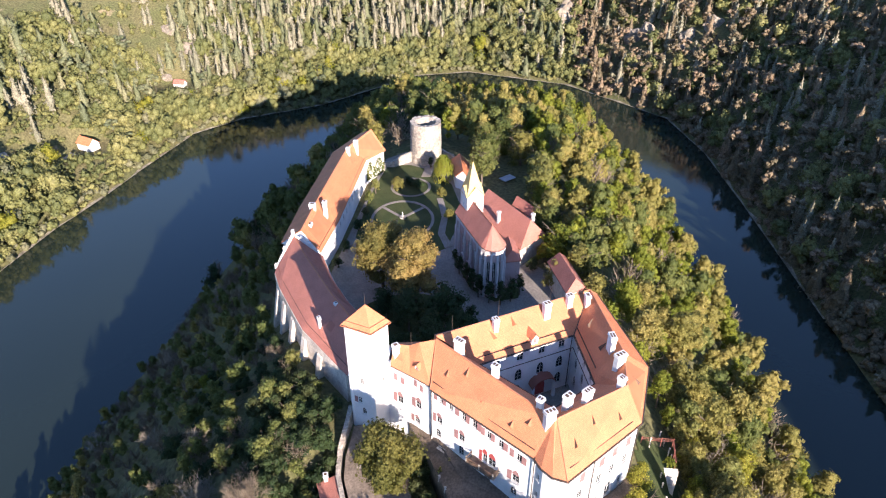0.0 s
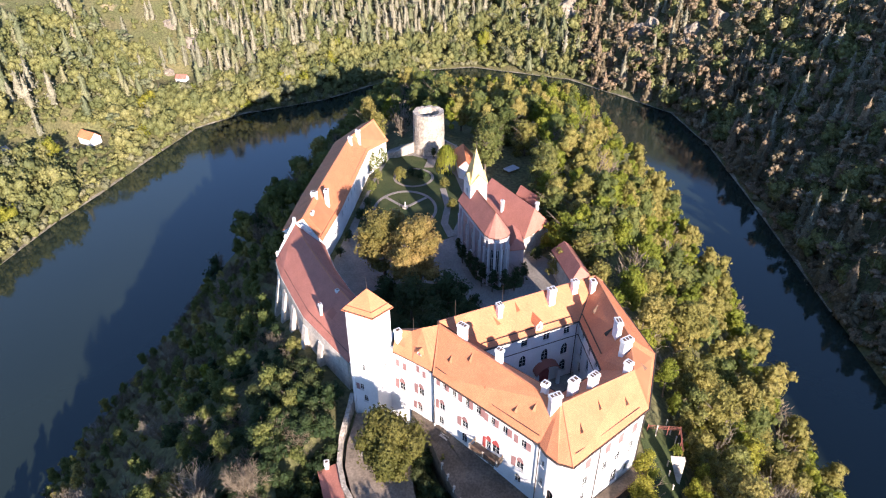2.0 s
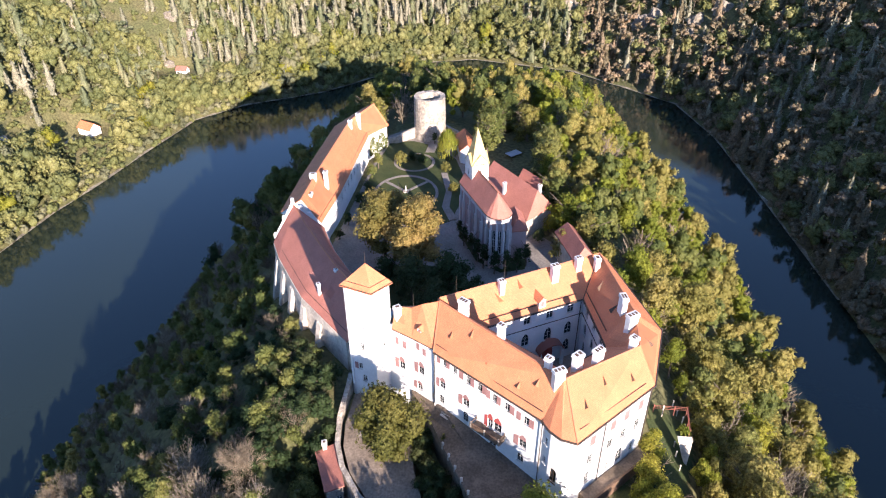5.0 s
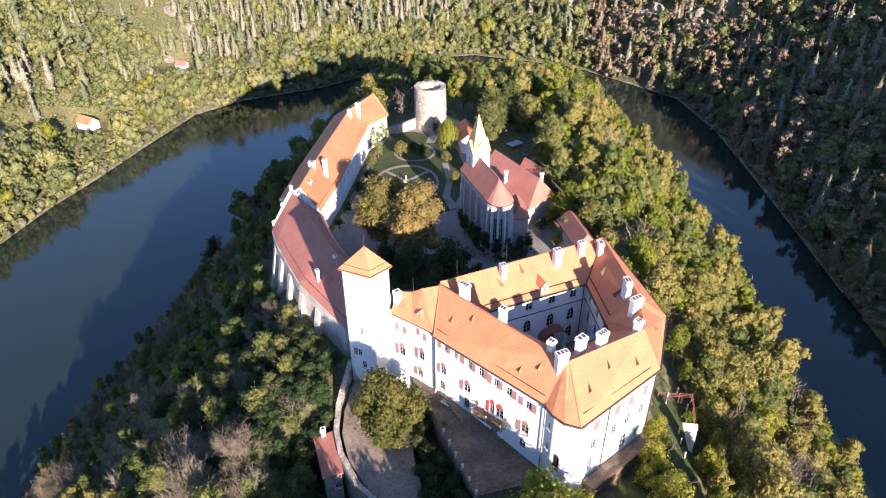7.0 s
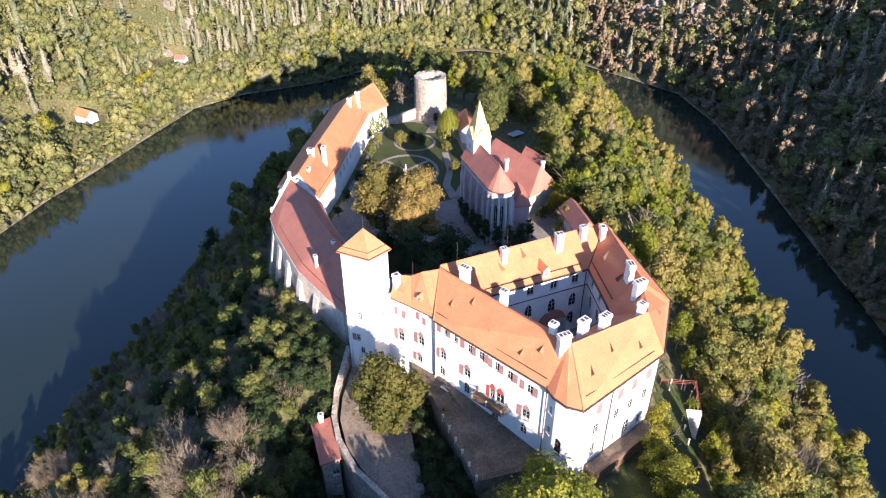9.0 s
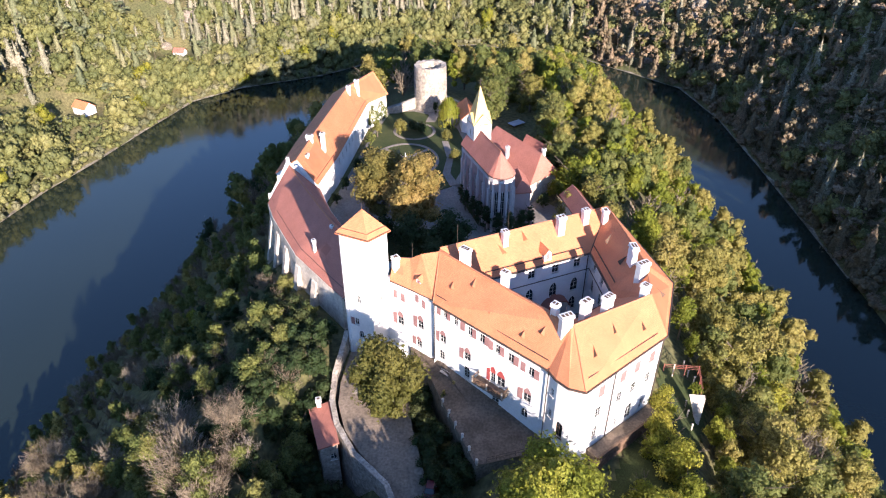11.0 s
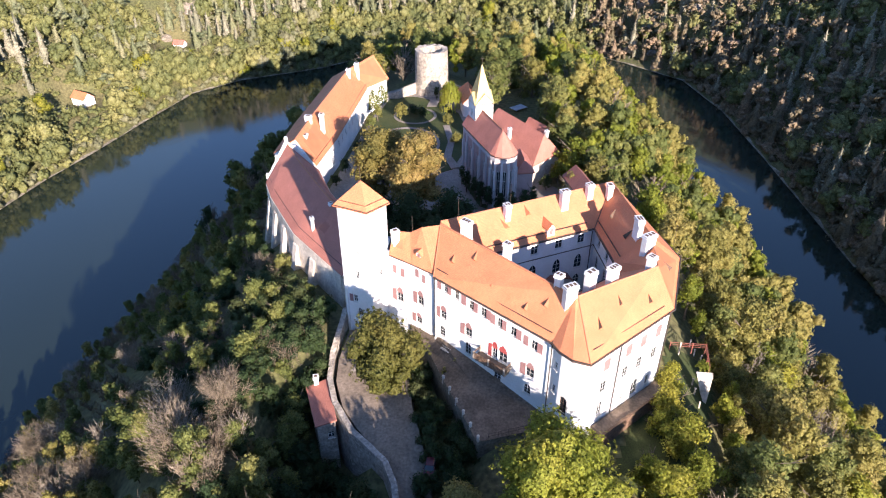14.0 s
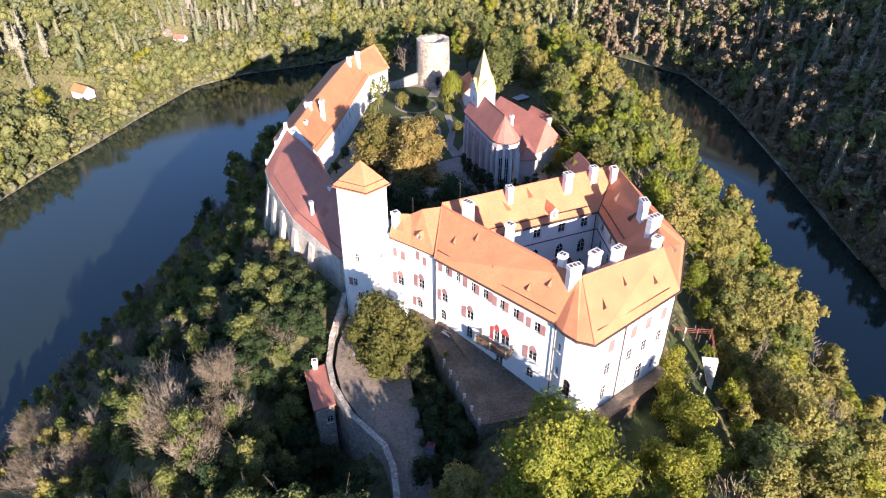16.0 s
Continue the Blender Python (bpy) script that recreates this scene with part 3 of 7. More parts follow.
# near facade: sill heights follow the storeys; letters are shutter leaves (l, r folded back, c closed; capitals: faded)
for s_, z_, w_, sh_ in ((0.55, 74.6, 0.85, 'C'), (1.95, 74.5, 0.9, 'R'), (4.35, 74.2, 0.95, ''), (5.9, 74.0, 1.0, 'C'), (7.5, 73.7, 1.0, 'R'), (10.05, 73.6, 1.15, 'R'), (11.95, 73.3, 0.9, 'C'), (13.3, 73.2, 1.0, 'R'), (16.0, 72.9, 1.15, 'R'), (18.45, 72.6, 0.9, 'C'), (20.0, 72.4, 1.15, 'R')):
    OPEN_NEAR.append((s_, z_, w_, 1.9, 'r', sh_))
OPEN_NEAR += [(1.45, 68.6, 1.4, 2.9, 'p', 'LF'), (7.05, 67.8, 1.5, 3.0, 'p', 'LF'), (12.65, 66.4, 1.1, 3.5, 'p', 'lf'), (14.3, 66.4, 1.75, 3.5, 'p', 'f'), (19.65, 66.5, 1.6, 3.1, 'p', 'LF'),
              (1.2, 64.6, 1.3, 2.2, 'a', ''), (7.0, 63.8, 1.3, 2.6, 'a', ''), (13.4, 61.6, 1.5, 2.1, 'r', ''), (19.4, 62.7, 1.35, 2.1, 'a', '')]
for s_ in (4.4, 9.5, 13.0, 16.7):
    OPEN_BOTTOM += [(s_, 72.2, 1.35, 2.2, 'r', 'C'), (s_, 67.5, 1.5, 2.4, 'r', '')]
OPEN_BOTTOM += [(4.3, 62.7, 1.3, 2.9, 'a', ''), (9.7, 61.9, 1.0, 2.0, 'r', ''), (12.9, 61.6, 1.9, 3.5, 'a', ''), (16.3, 61.9, 1.0, 2.2, 'r', '')]
OPEN_TURN = [(1.1, 71.4, 0.8, 1.6, 'r', ''), (1.1, 66.8, 0.8, 1.6, 'r', '')]
OPEN_DOOR = [(1.25, 64.4, 1.35, 3.2, 'a', '')]
OPEN_COURT_FAR += [(s_, 74.1, 1.5, 1.9, 'r', '') for s_ in (4.8, 10.2, 15.3, 20.1)] + [(s_, 68.6, 1.7, 3.2, 'p', '') for s_ in (4.8, 10.1, 15.3, 20.0)] + [(10.1, 64.0, 1.6, 3.2, 'p', ''), (20.0, 64.0, 1.6, 3.2, 'p', ''), (4.8, 64.0, 1.6, 3.2, 'p', ''), (15.6, 62.5, 2.4, 4.6, 'p', 'c')]
OPEN_COURT_RIGHT += [(s_, 74.2, 1.4, 1.9, 'r', '') for s_ in (2.6, 7.0, 11.2)] + [(s_, 69.2, 1.5, 3.0, 'p', '') for s_ in (2.6, 7.0, 11.2)] + [(s_, 64.8, 1.5, 3.0, 'p', '') for s_ in (2.9, 7.4, 11.2)]

for i in range(9):
    ops = {0: OPEN_NEAR, 1: OPEN_TURN, 2: OPEN_DOOR, 4: OPEN_BOTTOM}.get(i, [])
    wall("wall", W_OUT[i], W_OUT[(i + 1) % 9], BASE - 4, EAVES[i] - 0.25, ops, M_PLASTER, palace, top=EAVES[(i + 1) % 9] - 0.25, frame_mat=M_WOOD if i == 2 else None)
court_ops = {0: [], 1: [], 2: OPEN_COURT_RIGHT, 3: OPEN_COURT_FAR}
for i in range(4):
    wall("wall", W_INN[(i + 1) % 4], W_INN[i], BASE - 1, EAVE - 0.25, court_ops[i], M_PLASTER, palace)
bm = bmesh.new()
bm.faces.new([bm.verts.new((x, y, 62.3)) for x, y in inset(W_INN, -0.3)])
bmesh.ops.recalc_face_normals(bm, faces=bm.faces[:])
tagged(part("floor", bm, M_GRAVEL), "paved ground of the shaded palace court", "courtyard floor", kind="structure")

CH = "white plastered chimney stack on the palace roof"
for (x, y, zt, w, d, rz, fl) in ((3.1, 95.9, 85.0, 2.0, 1.3, -41, 3), (9.5, 89.4, 84.8, 1.3, 1.2, -41, 2), (16.7, 81.7, 84.3, 1.2, 1.2, -41, 2), (18.0, 78.9, 84.3, 2.3, 1.2, 25, 3),
                                  (21.6, 82.5, 84.3, 1.9, 1.3, 39, 2), (25.2, 83.7, 84.3, 2.0, 1.3, 39, 3), (32.4, 97.9, 84.4, 1.2, 2.2, 8, 2), (32.8, 92.7, 84.4, 2.4, 1.3, 30, 3),
                                  (31.9, 87.1, 84.0, 1.2, 1.4, 39, 2), (10.5, 103.9, 83.6, 1.2, 1.3, 24, 2), (21.3, 108.4, 84.0, 1.7, 1.3, 24, 2), (26.4, 111.4, 83.8, 1.4, 1.2, 24, 2), (30.3, 111.9, 83.4, 1.1, 1.5, 10, 1)):
    chimney(CH, x, y, 79.0, zt, w, d, rz, fl)



def roof_line(parent, pts, r, name, m):
    bm = bmesh.new()
    for a, b in zip(pts, pts[1:]):
        bar(bm, a, b, r, None, 5)
    return part(name, bm, m, parent)


roof_line(palace, [v3(p, z - 0.02) for p, z in zip(P_OUT, EAVES)], 0.2, "gutter", M_GUTTER)
roof_line(palace, [v3(p, EAVE - 0.02) for p in (P_INN[0], P_INN[1], P_INN[5], P_INN[7], P_INN[0])], 0.2, "gutter", M_GUTTER)
roof_line(palace, [(x, y, RIDGE + 0.05) for x, y in P_RID], 0.17, "ridge_cap", M_RIDGE)
for a, b in ((0, 0), (4, 4), (7, 7)):
    roof_line(palace, [v3(P_OUT[a], EAVES[a] + 0.05), v3(P_RID[b], RIDGE)], 0.11, "hip_cap", M_RIDGE)
roof_line(palace, [v3(P_INN[7], EAVE + 0.03), v3(P_RID[7], RIDGE)], 0.12, "valley_gutter", M_GUTTER)


def lerp(a, b, t):
    return tuple(p + (q - p) * t for p, q in zip(a, b))


def slope(i, u, v, inner=False, lift=0.0):
    """A point on the palace roof: u along side i, v up from the eave."""
    e = P_INN if inner else P_OUT
    z0, z1 = (EAVE, EAVE) if inner else (EAVES[i], EAVES[i + 1])
    a, b = lerp(v3(e[i], z0), v3(e[i + 1], z1), u), lerp(v3(P_RID[i], RIDGE), v3(P_RID[i + 1], RIDGE), u)
    p = lerp(a, b, v)
    return Vector((p[0], p[1], p[2] + lift))


# snow boards a little above the eaves
for i, u0, u1, inn in ((0, 0.02, 0.98, False), (4, 0.05, 0.9, False), (7, 0.1, 0.95, True), (6, 0.02, 0.98, True)):
    roof_line(palace, [slope(i, u0, 0.17, inn, 0.14), slope(i, u1, 0.17, inn, 0.14)], 0.1, "snow_guard", M_GUTTER)


def roof_vent(i, u, v, inner=False, size=1.25):
    """A wedge-shaped tiled vent with a dark mouth."""
    p, up, al = slope(i, u, v, inner), slope(i, u, v + 0.18, inner) - slope(i, u, v, inner), slope(i, u + 0.02, v, inner) - slope(i, u - 0.02, v, inner)
    al.normalize(); upn = up.normalized(); nn = al.cross(upn)
    if nn.z < 0:
        nn = -nn
    a, b = p - al * size * 0.32, p + al * size * 0.42
    top, back = p + nn * size * 0.6 + upn * 0.15, p + upn * size * 1.75 + al * size * 0.1
    bm = bmesh.new()
    v4 = [bm.verts.new(q) for q in (a, b, top, back)]
    bm.faces.new((v4[0], v4[1], v4[2])); bm.faces.new((v4[2], v4[1], v4[3]))
    ob = part("roof_vent", bm, M_ROOF, palace)
    bm = bmesh.new()
    bm.faces.new([bm.verts.new(q) for q in (a, top, back)])
    part("opening", bm, M_WOOD, ob)


for i, u, v, inn in ((0, 0.15, 0.42, False), (0, 0.32, 0.67, False), (0, 0.49, 0.37, False), (0, 0.76, 0.3, False), (0, 0.88, 0.55, False),
                     (4, 0.16, 0.4, False), (4, 0.43, 0.59, False), (4, 0.76, 0.38, False), (6, 0.7, 0.48, True), (6, 0.25, 0.48, True), (7, 0.71, 0.5, True), (7, 0.54, 0.68, True), (5, 0.5, 0.4, False)):
    roof_vent(i, u, v, inn)

# gabled dormer on the far roof, and the small one on the gate range
def dormer(x, y, z, rz, w, h, depth, parent):
    m = pose(x, y, z, 0, 0, rz)
    bm = bmesh.new()
    front = [(-w / 2, 0, 0), (w / 2, 0, 0), (w / 2, 0, h), (0, 0, h + w * 0.55), (-w / 2, 0, h)]
    back = [(a, depth, c) for a, _, c in front]
    f, b = [bm.verts.new(m @ Vector(q)) for q in front], [bm.verts.new(m @ Vector(q)) for q in back]
    bm.faces.new(f)
    bm.faces.new((f[1], b[1], b[2], f[2])); bm.faces.new((f[4], b[4], b[0], f[0]))
    d = part("dormer", bm, M_PLASTER, parent)
    e = 0.22
    roof("roof", [[m @ Vector((w / 2 + e, -e, h - e * 1.0)), m @ Vector((w / 2 + e, depth, h - e * 1.0)), m @ Vector((0, depth, h + w * 0.55 + 0.05)), m @ Vector((0, -e, h + w * 0.55 + 0.05))],
                  [m @ Vector((-w / 2 - e, depth, h - e)), m @ Vector((-w / 2 - e, -e, h - e)), m @ Vector((0, -e, h + w * 0.55 + 0.05)), m @ Vector((0, depth, h + w * 0.55 + 0.05))]], M_ROOF, d, 0.12)
    bm = bmesh.new()
    box(bm, -w * 0.22, w * 0.22, -0.05, 0.0, h * 0.3, h * 0.95, m)
    part("hatch", bm, M_SHUTTER_PALE, d)


dormer(18.6, 103.2, 77.1, 24, 1.5, 1.9, 4.0, palace)

# string course, downpipes
roof_line(palace, [Vector((*W_INN[0], 73.0)) + Vector((0.02, -0.06, 0)), Vector((*W_INN[3], 73.0)) + Vector((0.02, -0.06, 0))], 0.09, "string_course", M_GUTTER)
roof_line(palace, [Vector((*W_INN[3], 73.0)) + Vector((-0.06, 0, 0)), Vector((*W_INN[2], 73.0)) + Vector((-0.06, 0, 0))], 0.09, "string_course", M_GUTTER)
for x, y, z0 in ((15.55, 75.45, 60.5), (25.9, 75.5, 61.5), (35.1, 82.9, 61.5), (26.75, 106.2, 60.2), (-2.2, 90.95, 64.0)):
    roof_line(palace, [(x, y, z0), (x, y, EAVE - 0.4)], 0.09, "downpipe", M_GUTTER)

for x, y, z, h in ((1.8, 101.5, 82.0, 4.2), (11.2, 106.1, 82.0, 4.4), (22.4, 111.3, 82.0, 4.0), (38.6, 97.0, 77.5, 6.0), (-6.2, 99.2, 80.4, 3.4)):
    roof_line(palace, [(x, y, z - 0.3), (x, y, z + h)], 0.035, "lightning_rod", M_GUTTER)

# porch in the court
u_ = (Vector(W_INN[3]) - Vector(W_INN[0])).normalized()
pc = Vector(W_INN[0]) + u_ * 15.6
porch = thing("porch", "red tiled arched porch over the court doorway", "porch")
pm = Matrix.Translation((pc.x, pc.y, 62.3)) @ Matrix.Rotation(math.atan2(u_.y, u_.x), 4, 'Z')
bm = bmesh.new()
arc = [(2.9 * math.cos(t), -0.1, 3.9 + 2.2 * math.sin(t)) for t in (math.pi * k / 10 for k in range(11))]
for (a0, _, a2), (b0, _, b2) in zip(arc, arc[1:]):
    q = [(a0, -1.9, a2), (b0, -1.9, b2), (b0, 0.2, b2 + 0.35), (a0, 0.2, a2 + 0.35)]
    bm.faces.new([bm.verts.new(pm @ Vector(c)) for c in q])
    q = [(a0, -1.9, a2 - 0.22), (b0, -1.9, b2 - 0.22), (b0, -1.9, b2), (a0, -1.9, a2)]
    bm.faces.new([bm.verts.new(pm @ Vector(c)) for c in q])
part("awning", bm, M_ROOF_OLD, porch)
for sx in (-2.6, 2.6):
    bm = bmesh.new()
    box(bm, sx - 0.3, sx + 0.3, -1.8, -1.2, 0, 4.0, pm)
    part("pillar", bm, M_PLASTER, porch)

# balcony on the garden front
un = Vector((W_OUT[1][0] - W_OUT[0][0], W_OUT[1][1] - W_OUT[0][1])).normalized()
balcony = thing("balcony", "stone balcony on brackets below arched doors with red shutters", "balcony")
bmx = Matrix.Translation((W_OUT[0][0] + un.x * 12.9, W_OUT[0][1] + un.y * 12.9, 66.2)) @ Matrix.Rotation(math.atan2(un.y, un.x), 4, 'Z')
bm = bmesh.new(); box(bm, -3.2, 3.2, -2.0, 0.0, -0.35, 0.0, bmx); part("slab", bm, M_DIRT, balcony)
for x0, x1, y0, y1 in ((-3.2, 3.2, -2.0, -1.86), (-3.2, -3.06, -2.0, 0), (3.06, 3.2, -2.0, 0)):
    bm = bmesh.new(); box(bm, x0, x1, y0, y1, 0.9, 1.08, bmx); part("rail", bm, M_WOOD, balcony)
for x, y in ((-3.13, -1.93), (0.0, -1.93), (3.13, -1.93), (-3.13, -0.1), (3.13, -0.1)):
    bm = bmesh.new(); box(bm, x - 0.12, x + 0.12, y - 0.12, y + 0.12, -0.1, 1.25, bmx); part("rail_post", bm, M_STONE, balcony)
for k in range(22):
    bm = bmesh.new(); x = -3.1 + 6.2 * k / 21; box(bm, x - 0.075, x + 0.075, -1.97, -1.89, 0, 0.92, bmx); part("baluster", bm, M_WOOD, balcony)
for x in (-2.9, -1.0, 1.0, 2.9):
    bm = bmesh.new(); box(bm, x - 0.14, x + 0.14, -1.6, 0.0, -1.0, -0.35, bmx); part("bracket", bm, M_STONE, balcony)

# ---- gate tower ----
T_EAVE = [(-19.6, 98.6), (-13.5, 95.8), (-9.9, 99.5), (-15.9, 102.4)]
gate_tower = thing("gate_tower", "tall white square gate tower with an orange pyramid roof", "tower")
ta = (-14.65, 99.6, 90.4)
roof("roof", [[v3(T_EAVE[i], 86.2), v3(T_EAVE[(i + 1) % 4], 86.2), ta] for i in range(4)], M_ROOF, gate_tower)
TW = inset(T_EAVE, 0.4)
T_OPEN = {0: [], 1: []}
T_OPEN[0] = [(3.0, 71.6, 0.8, 1.8, 'a', ''), (2.2, 66.2, 0.9, 1.6, 'r', 'L'), (3.0, 63.2, 1.0, 1.8, 'a', ''), (3.4, 77.0, 0.5, 0.8, 'r', ''), (3.5, 81.4, 0.4, 0.6, 'r', '')]
T_OPEN[1] = [(2.4, 72.0, 0.7, 1.5, 'a', '')]
for i in range(4):
    wall("wall", TW[i], TW[(i + 1) % 4], 52.0, 86.0, T_OPEN.get(i, []), M_PLASTER, gate_tower)
bm = bmesh.new()
bar(bm, (ta[0], ta[1], ta[2] - 0.2), (ta[0], ta[1], ta[2] + 2.6), 0.06, 0.03)
part("lightning_rod", bm, M_GUTTER, gate_tower)

# ---- low range between tower and palace ----
link = thing("gate_range", "low white gate range with orange tiles beside the gate tower", "building")
LK = [(-10.3, 97.2), (-6.4, 94.6), (-2.4, 91.6), (-1.5, 104.5), (-9.5, 104.0)]
roof("roof", [[v3(LK[0], 77.2), v3(LK[1], 77.0), (-6.6, 99.3, 80.4), (-9.6, 100.0, 80.2)], [v3(LK[1], 77.0), v3(LK[2], 77.0), (-4.6, 98.6, 81.8), (-6.6, 99.3, 80.4)],
              [v3(LK[2], 77.0), (-1.3, 99.4, 81.9), (-4.6, 98.6, 81.8)], [v3(LK[3], 77.0), v3(LK[4], 77.0), (-9.6, 100.0, 80.2), (-6.6, 99.3, 80.4)],
              [v3(LK[3], 77.0), (-6.6, 99.3, 80.4), (-4.6, 98.6, 81.8)], [v3(LK[3], 77.0), (-4.6, 98.6, 81.8), (-1.3, 99.4, 81.9)]], M_ROOF, link)
LW = [(-11.3, 98.9), (-6.3, 95.2), (-1.7, 91.1), (-1.2, 104.2), (-11.0, 103.5)]
L_OPEN = {0: [], 1: []}
L_OPEN[0] = [(2.3, 73.0, 0.8, 1.7, 'r', 'C'), (4.1, 72.9, 0.9, 1.7, 'r', 'C'), (3.3, 67.0, 1.5, 3.3, 'p', 'LF')]
L_OPEN[1] = [(1.3, 74.4, 0.8, 1.6, 'r', 'C'), (2.9, 73.9, 0.8, 1.6, 'r', 'C'), (2.0, 68.6, 1.5, 3.2, 'p', 'LF'), (1.5, 64.2, 1.4, 2.4, 'p', 'LF')]
for i in range(5):
    wall("wall", LW[i], LW[(i + 1) % 5], 54.0, 76.9, L_OPEN.get(i, []), M_PLASTER, link)
dormer(-5.0, 94.9, 77.5, -38, 1.1, 1.3, 2.6, link)
roof_line(link, [v3(p, 76.9) for p in LK[:3]], 0.12, "gutter", M_GUTTER)
roof_line(gate_tower, [v3(T_EAVE[0], 86.25), v3(T_EAVE[1], 86.25), v3(T_EAVE[2], 86.25)], 0.09, "gutter", M_GUTTER)
for k_ in (0, 1):
    roof_line(gate_tower, [lerp(v3(T_EAVE[k_], 86.3), ta, 0.2), lerp(v3(T_EAVE[k_ + 1], 86.3), ta, 0.2)], 0.06, "snow_guard", M_GUTTER)
chimney("white plastered chimney stack on the gate range", -9.2, 98.6, 77.2, 81.4, 1.3, 1.1, 35, 1)


# ---- long wings ----
def long_wing(name, label, left, ridge, right, z_left, z_right, mat_roof, base, wall_mat_left, right_ops=None, hip=False):
    w = thing(name, label, "building")
    fs = []
    k = len(ridge)
    for i in range(k - 1):
        fs.append([v3(left[i + 1], z_left), v3(left[i], z_left), ridge[i], ridge[i + 1]])
        fs.append([v3(right[i], z_right), v3(right[i + 1], z_right), ridge[i + 1], ridge[i]])
    if hip:
        fs.append([v3(right[-1], z_right), v3(left[-1], z_left), ridge[-1]])
    roof("roof", fs, mat_roof, w)
    ring = list(right) + list(reversed(left))
    body = inset(ring, 0.45)
    m = len(body)
    for i in range(m):
        side = i < len(right) - 1
        endw = i == len(right) - 1 or i == m - 1
        zt = (z_right if side else z_left) - 0.2
        wall("wall", body[i], body[(i + 1) % m], base, zt if not endw else min(z_left, z_right) - 0.2, (right_ops or {}).get(i, []), M_PLASTER if side else wall_mat_left, w)
    # gable walls
    for e, go in ((0, not False), (k - 1, not hip)):
        if go:
            bm = bmesh.new()
            a, b, c = v3(left[e], z_left - 0.3), v3(right[e], z_right - 0.3), (ridge[e][0], ridge[e][1], ridge[e][2] - 0.3)
            bm.faces.new([bm.verts.new(p) for p in (a, b, c)])
            part("gable", bm, M_PLASTER, w)
    return w


lw_left = [(-43.7, 142.4), (-41.0, 135.6), (-36.2, 126.5), (-32.6, 119.8), (-24.9, 110.1), (-20.4, 104.6)]
lw_rid = [(-39.0, 148.7, 74.4), (-34.4, 139.6, 74.2), (-29.6, 130.8, 74.2), (-25.6, 123.8, 74.0), (-19.4, 114.4, 73.8), (-15.6, 108.8, 73.6)]
lw_right = [(-32.6, 151.4), (-28.3, 140.4), (-23.4, 131.4), (-19.4, 125.6), (-13.6, 117.4), (-10.6, 112.2)]
long_wing("left_wing", "curved castle wing with weathered red tiles and a buttressed wall", lw_left, lw_rid, lw_right, 67.3, 66.2, M_ROOF_OLD, 50.0, M_PLASTER_OLD)

nw_left = [(-43.2, 150.5), (-41.6, 169.0), (-37.0, 206.0), (-29.6, 221.5)]
nw_rid = [(-37.6, 151.5, 74.5), (-35.8, 168.5, 74.5), (-31.4, 202.8, 74.5), (-24.9, 217.6, 74.5)]
nw_right = [(-33.2, 151.8), (-30.4, 168.5), (-26.2, 208.4), (-20.2, 216.5)]
WING_OPS = {0: [(s_, 63.2, 1.0, 1.7, 'r', '') for s_ in (3.0, 6.5, 10.0, 13.5)], 1: [(s_, 63.4, 1.1, 1.9, 'r', '') for s_ in (3, 7, 11, 15, 19, 23, 27, 31, 35)], 2: [(s_, 63.4, 1.1, 1.9, 'r', '') for s_ in (2.5, 6.0)]}
long_wing("garden_wing", "long white castle wing with a steep orange tiled roof and ivy", nw_left, nw_rid, nw_right, 71.2, 67.2, M_ROOF, 50.0, M_PLASTER_OLD, right_ops=WING_OPS)
for q_ in (0, 1, 2):
    roof_line(bpy.data.objects["garden_wing"], [lerp(v3(nw_right[q_], 67.2), nw_rid[q_], 0.13), lerp(v3(nw_right[q_ + 1], 67.2), nw_rid[q_ + 1], 0.13)], 0.08, "snow_guard", M_GUTTER)


for q_ in range(5):
    roof_line(bpy.data.objects["left_wing"], [lerp(v3(lw_left[q_], 67.3), lw_rid[q_], 0.16), lerp(v3(lw_left[q_ + 1], 67.3), lw_rid[q_ + 1], 0.16)], 0.07, "snow_guard", M_GUTTER)
roof_line(bpy.data.objects["left_wing"], [(x, y, z + 0.05) for x, y, z in lw_rid], 0.15, "ridge_cap", M_RIDGE)
roof_line(bpy.data.objects["garden_wing"], [(x, y, z + 0.05) for x, y, z in nw_rid], 0.15, "ridge_cap", M_RIDGE)


# stepped parapet gable between the wings
parapet = thing("parapet_gable", "white stepped parapet with small pinnacles between two roofs", "parapet")
PA, PT, PB = Vector((-43.4, 144.0, 67.6)), Vector((-39.2, 148.9, 74.9)), Vector((-33.6, 150.6, 67.6))
for a, b, k in ((PA, PT, 4), (PT, PB, 4)):
    for i in range(k):
        p, q = a.lerp(b, i / k), a.lerp(b, (i + 1) / k)
        bm = bmesh.new()
        d = Vector((q.x - p.x, q.y - p.y)).normalized()
        nn_ = Vector((-d.y, d.x)) * 0.28
        pts = [(p.x + nn_.x, p.y + nn_.y), (p.x - nn_.x, p.y - nn_.y), (q.x - nn_.x, q.y - nn_.y), (q.x + nn_.x, q.y + nn_.y)]
        lo = [bm.verts.new((x, y, 60)) for x, y in pts]
        hi = [bm.verts.new((x, y, z)) for (x, y), z in zip(pts, (p.z + 0.5, p.z + 0.5, q.z + 0.5, q.z + 0.5))]
        bm.faces.new(hi); bm.faces.new(lo[::-1])
        for j in range(4):
            bm.faces.new((lo[j], lo[(j + 1) % 4], hi[(j + 1) % 4], hi[j]))
        bmesh.ops.recalc_face_normals(bm, faces=bm.faces[:])
        part("step", bm, M_PLASTER, parapet)
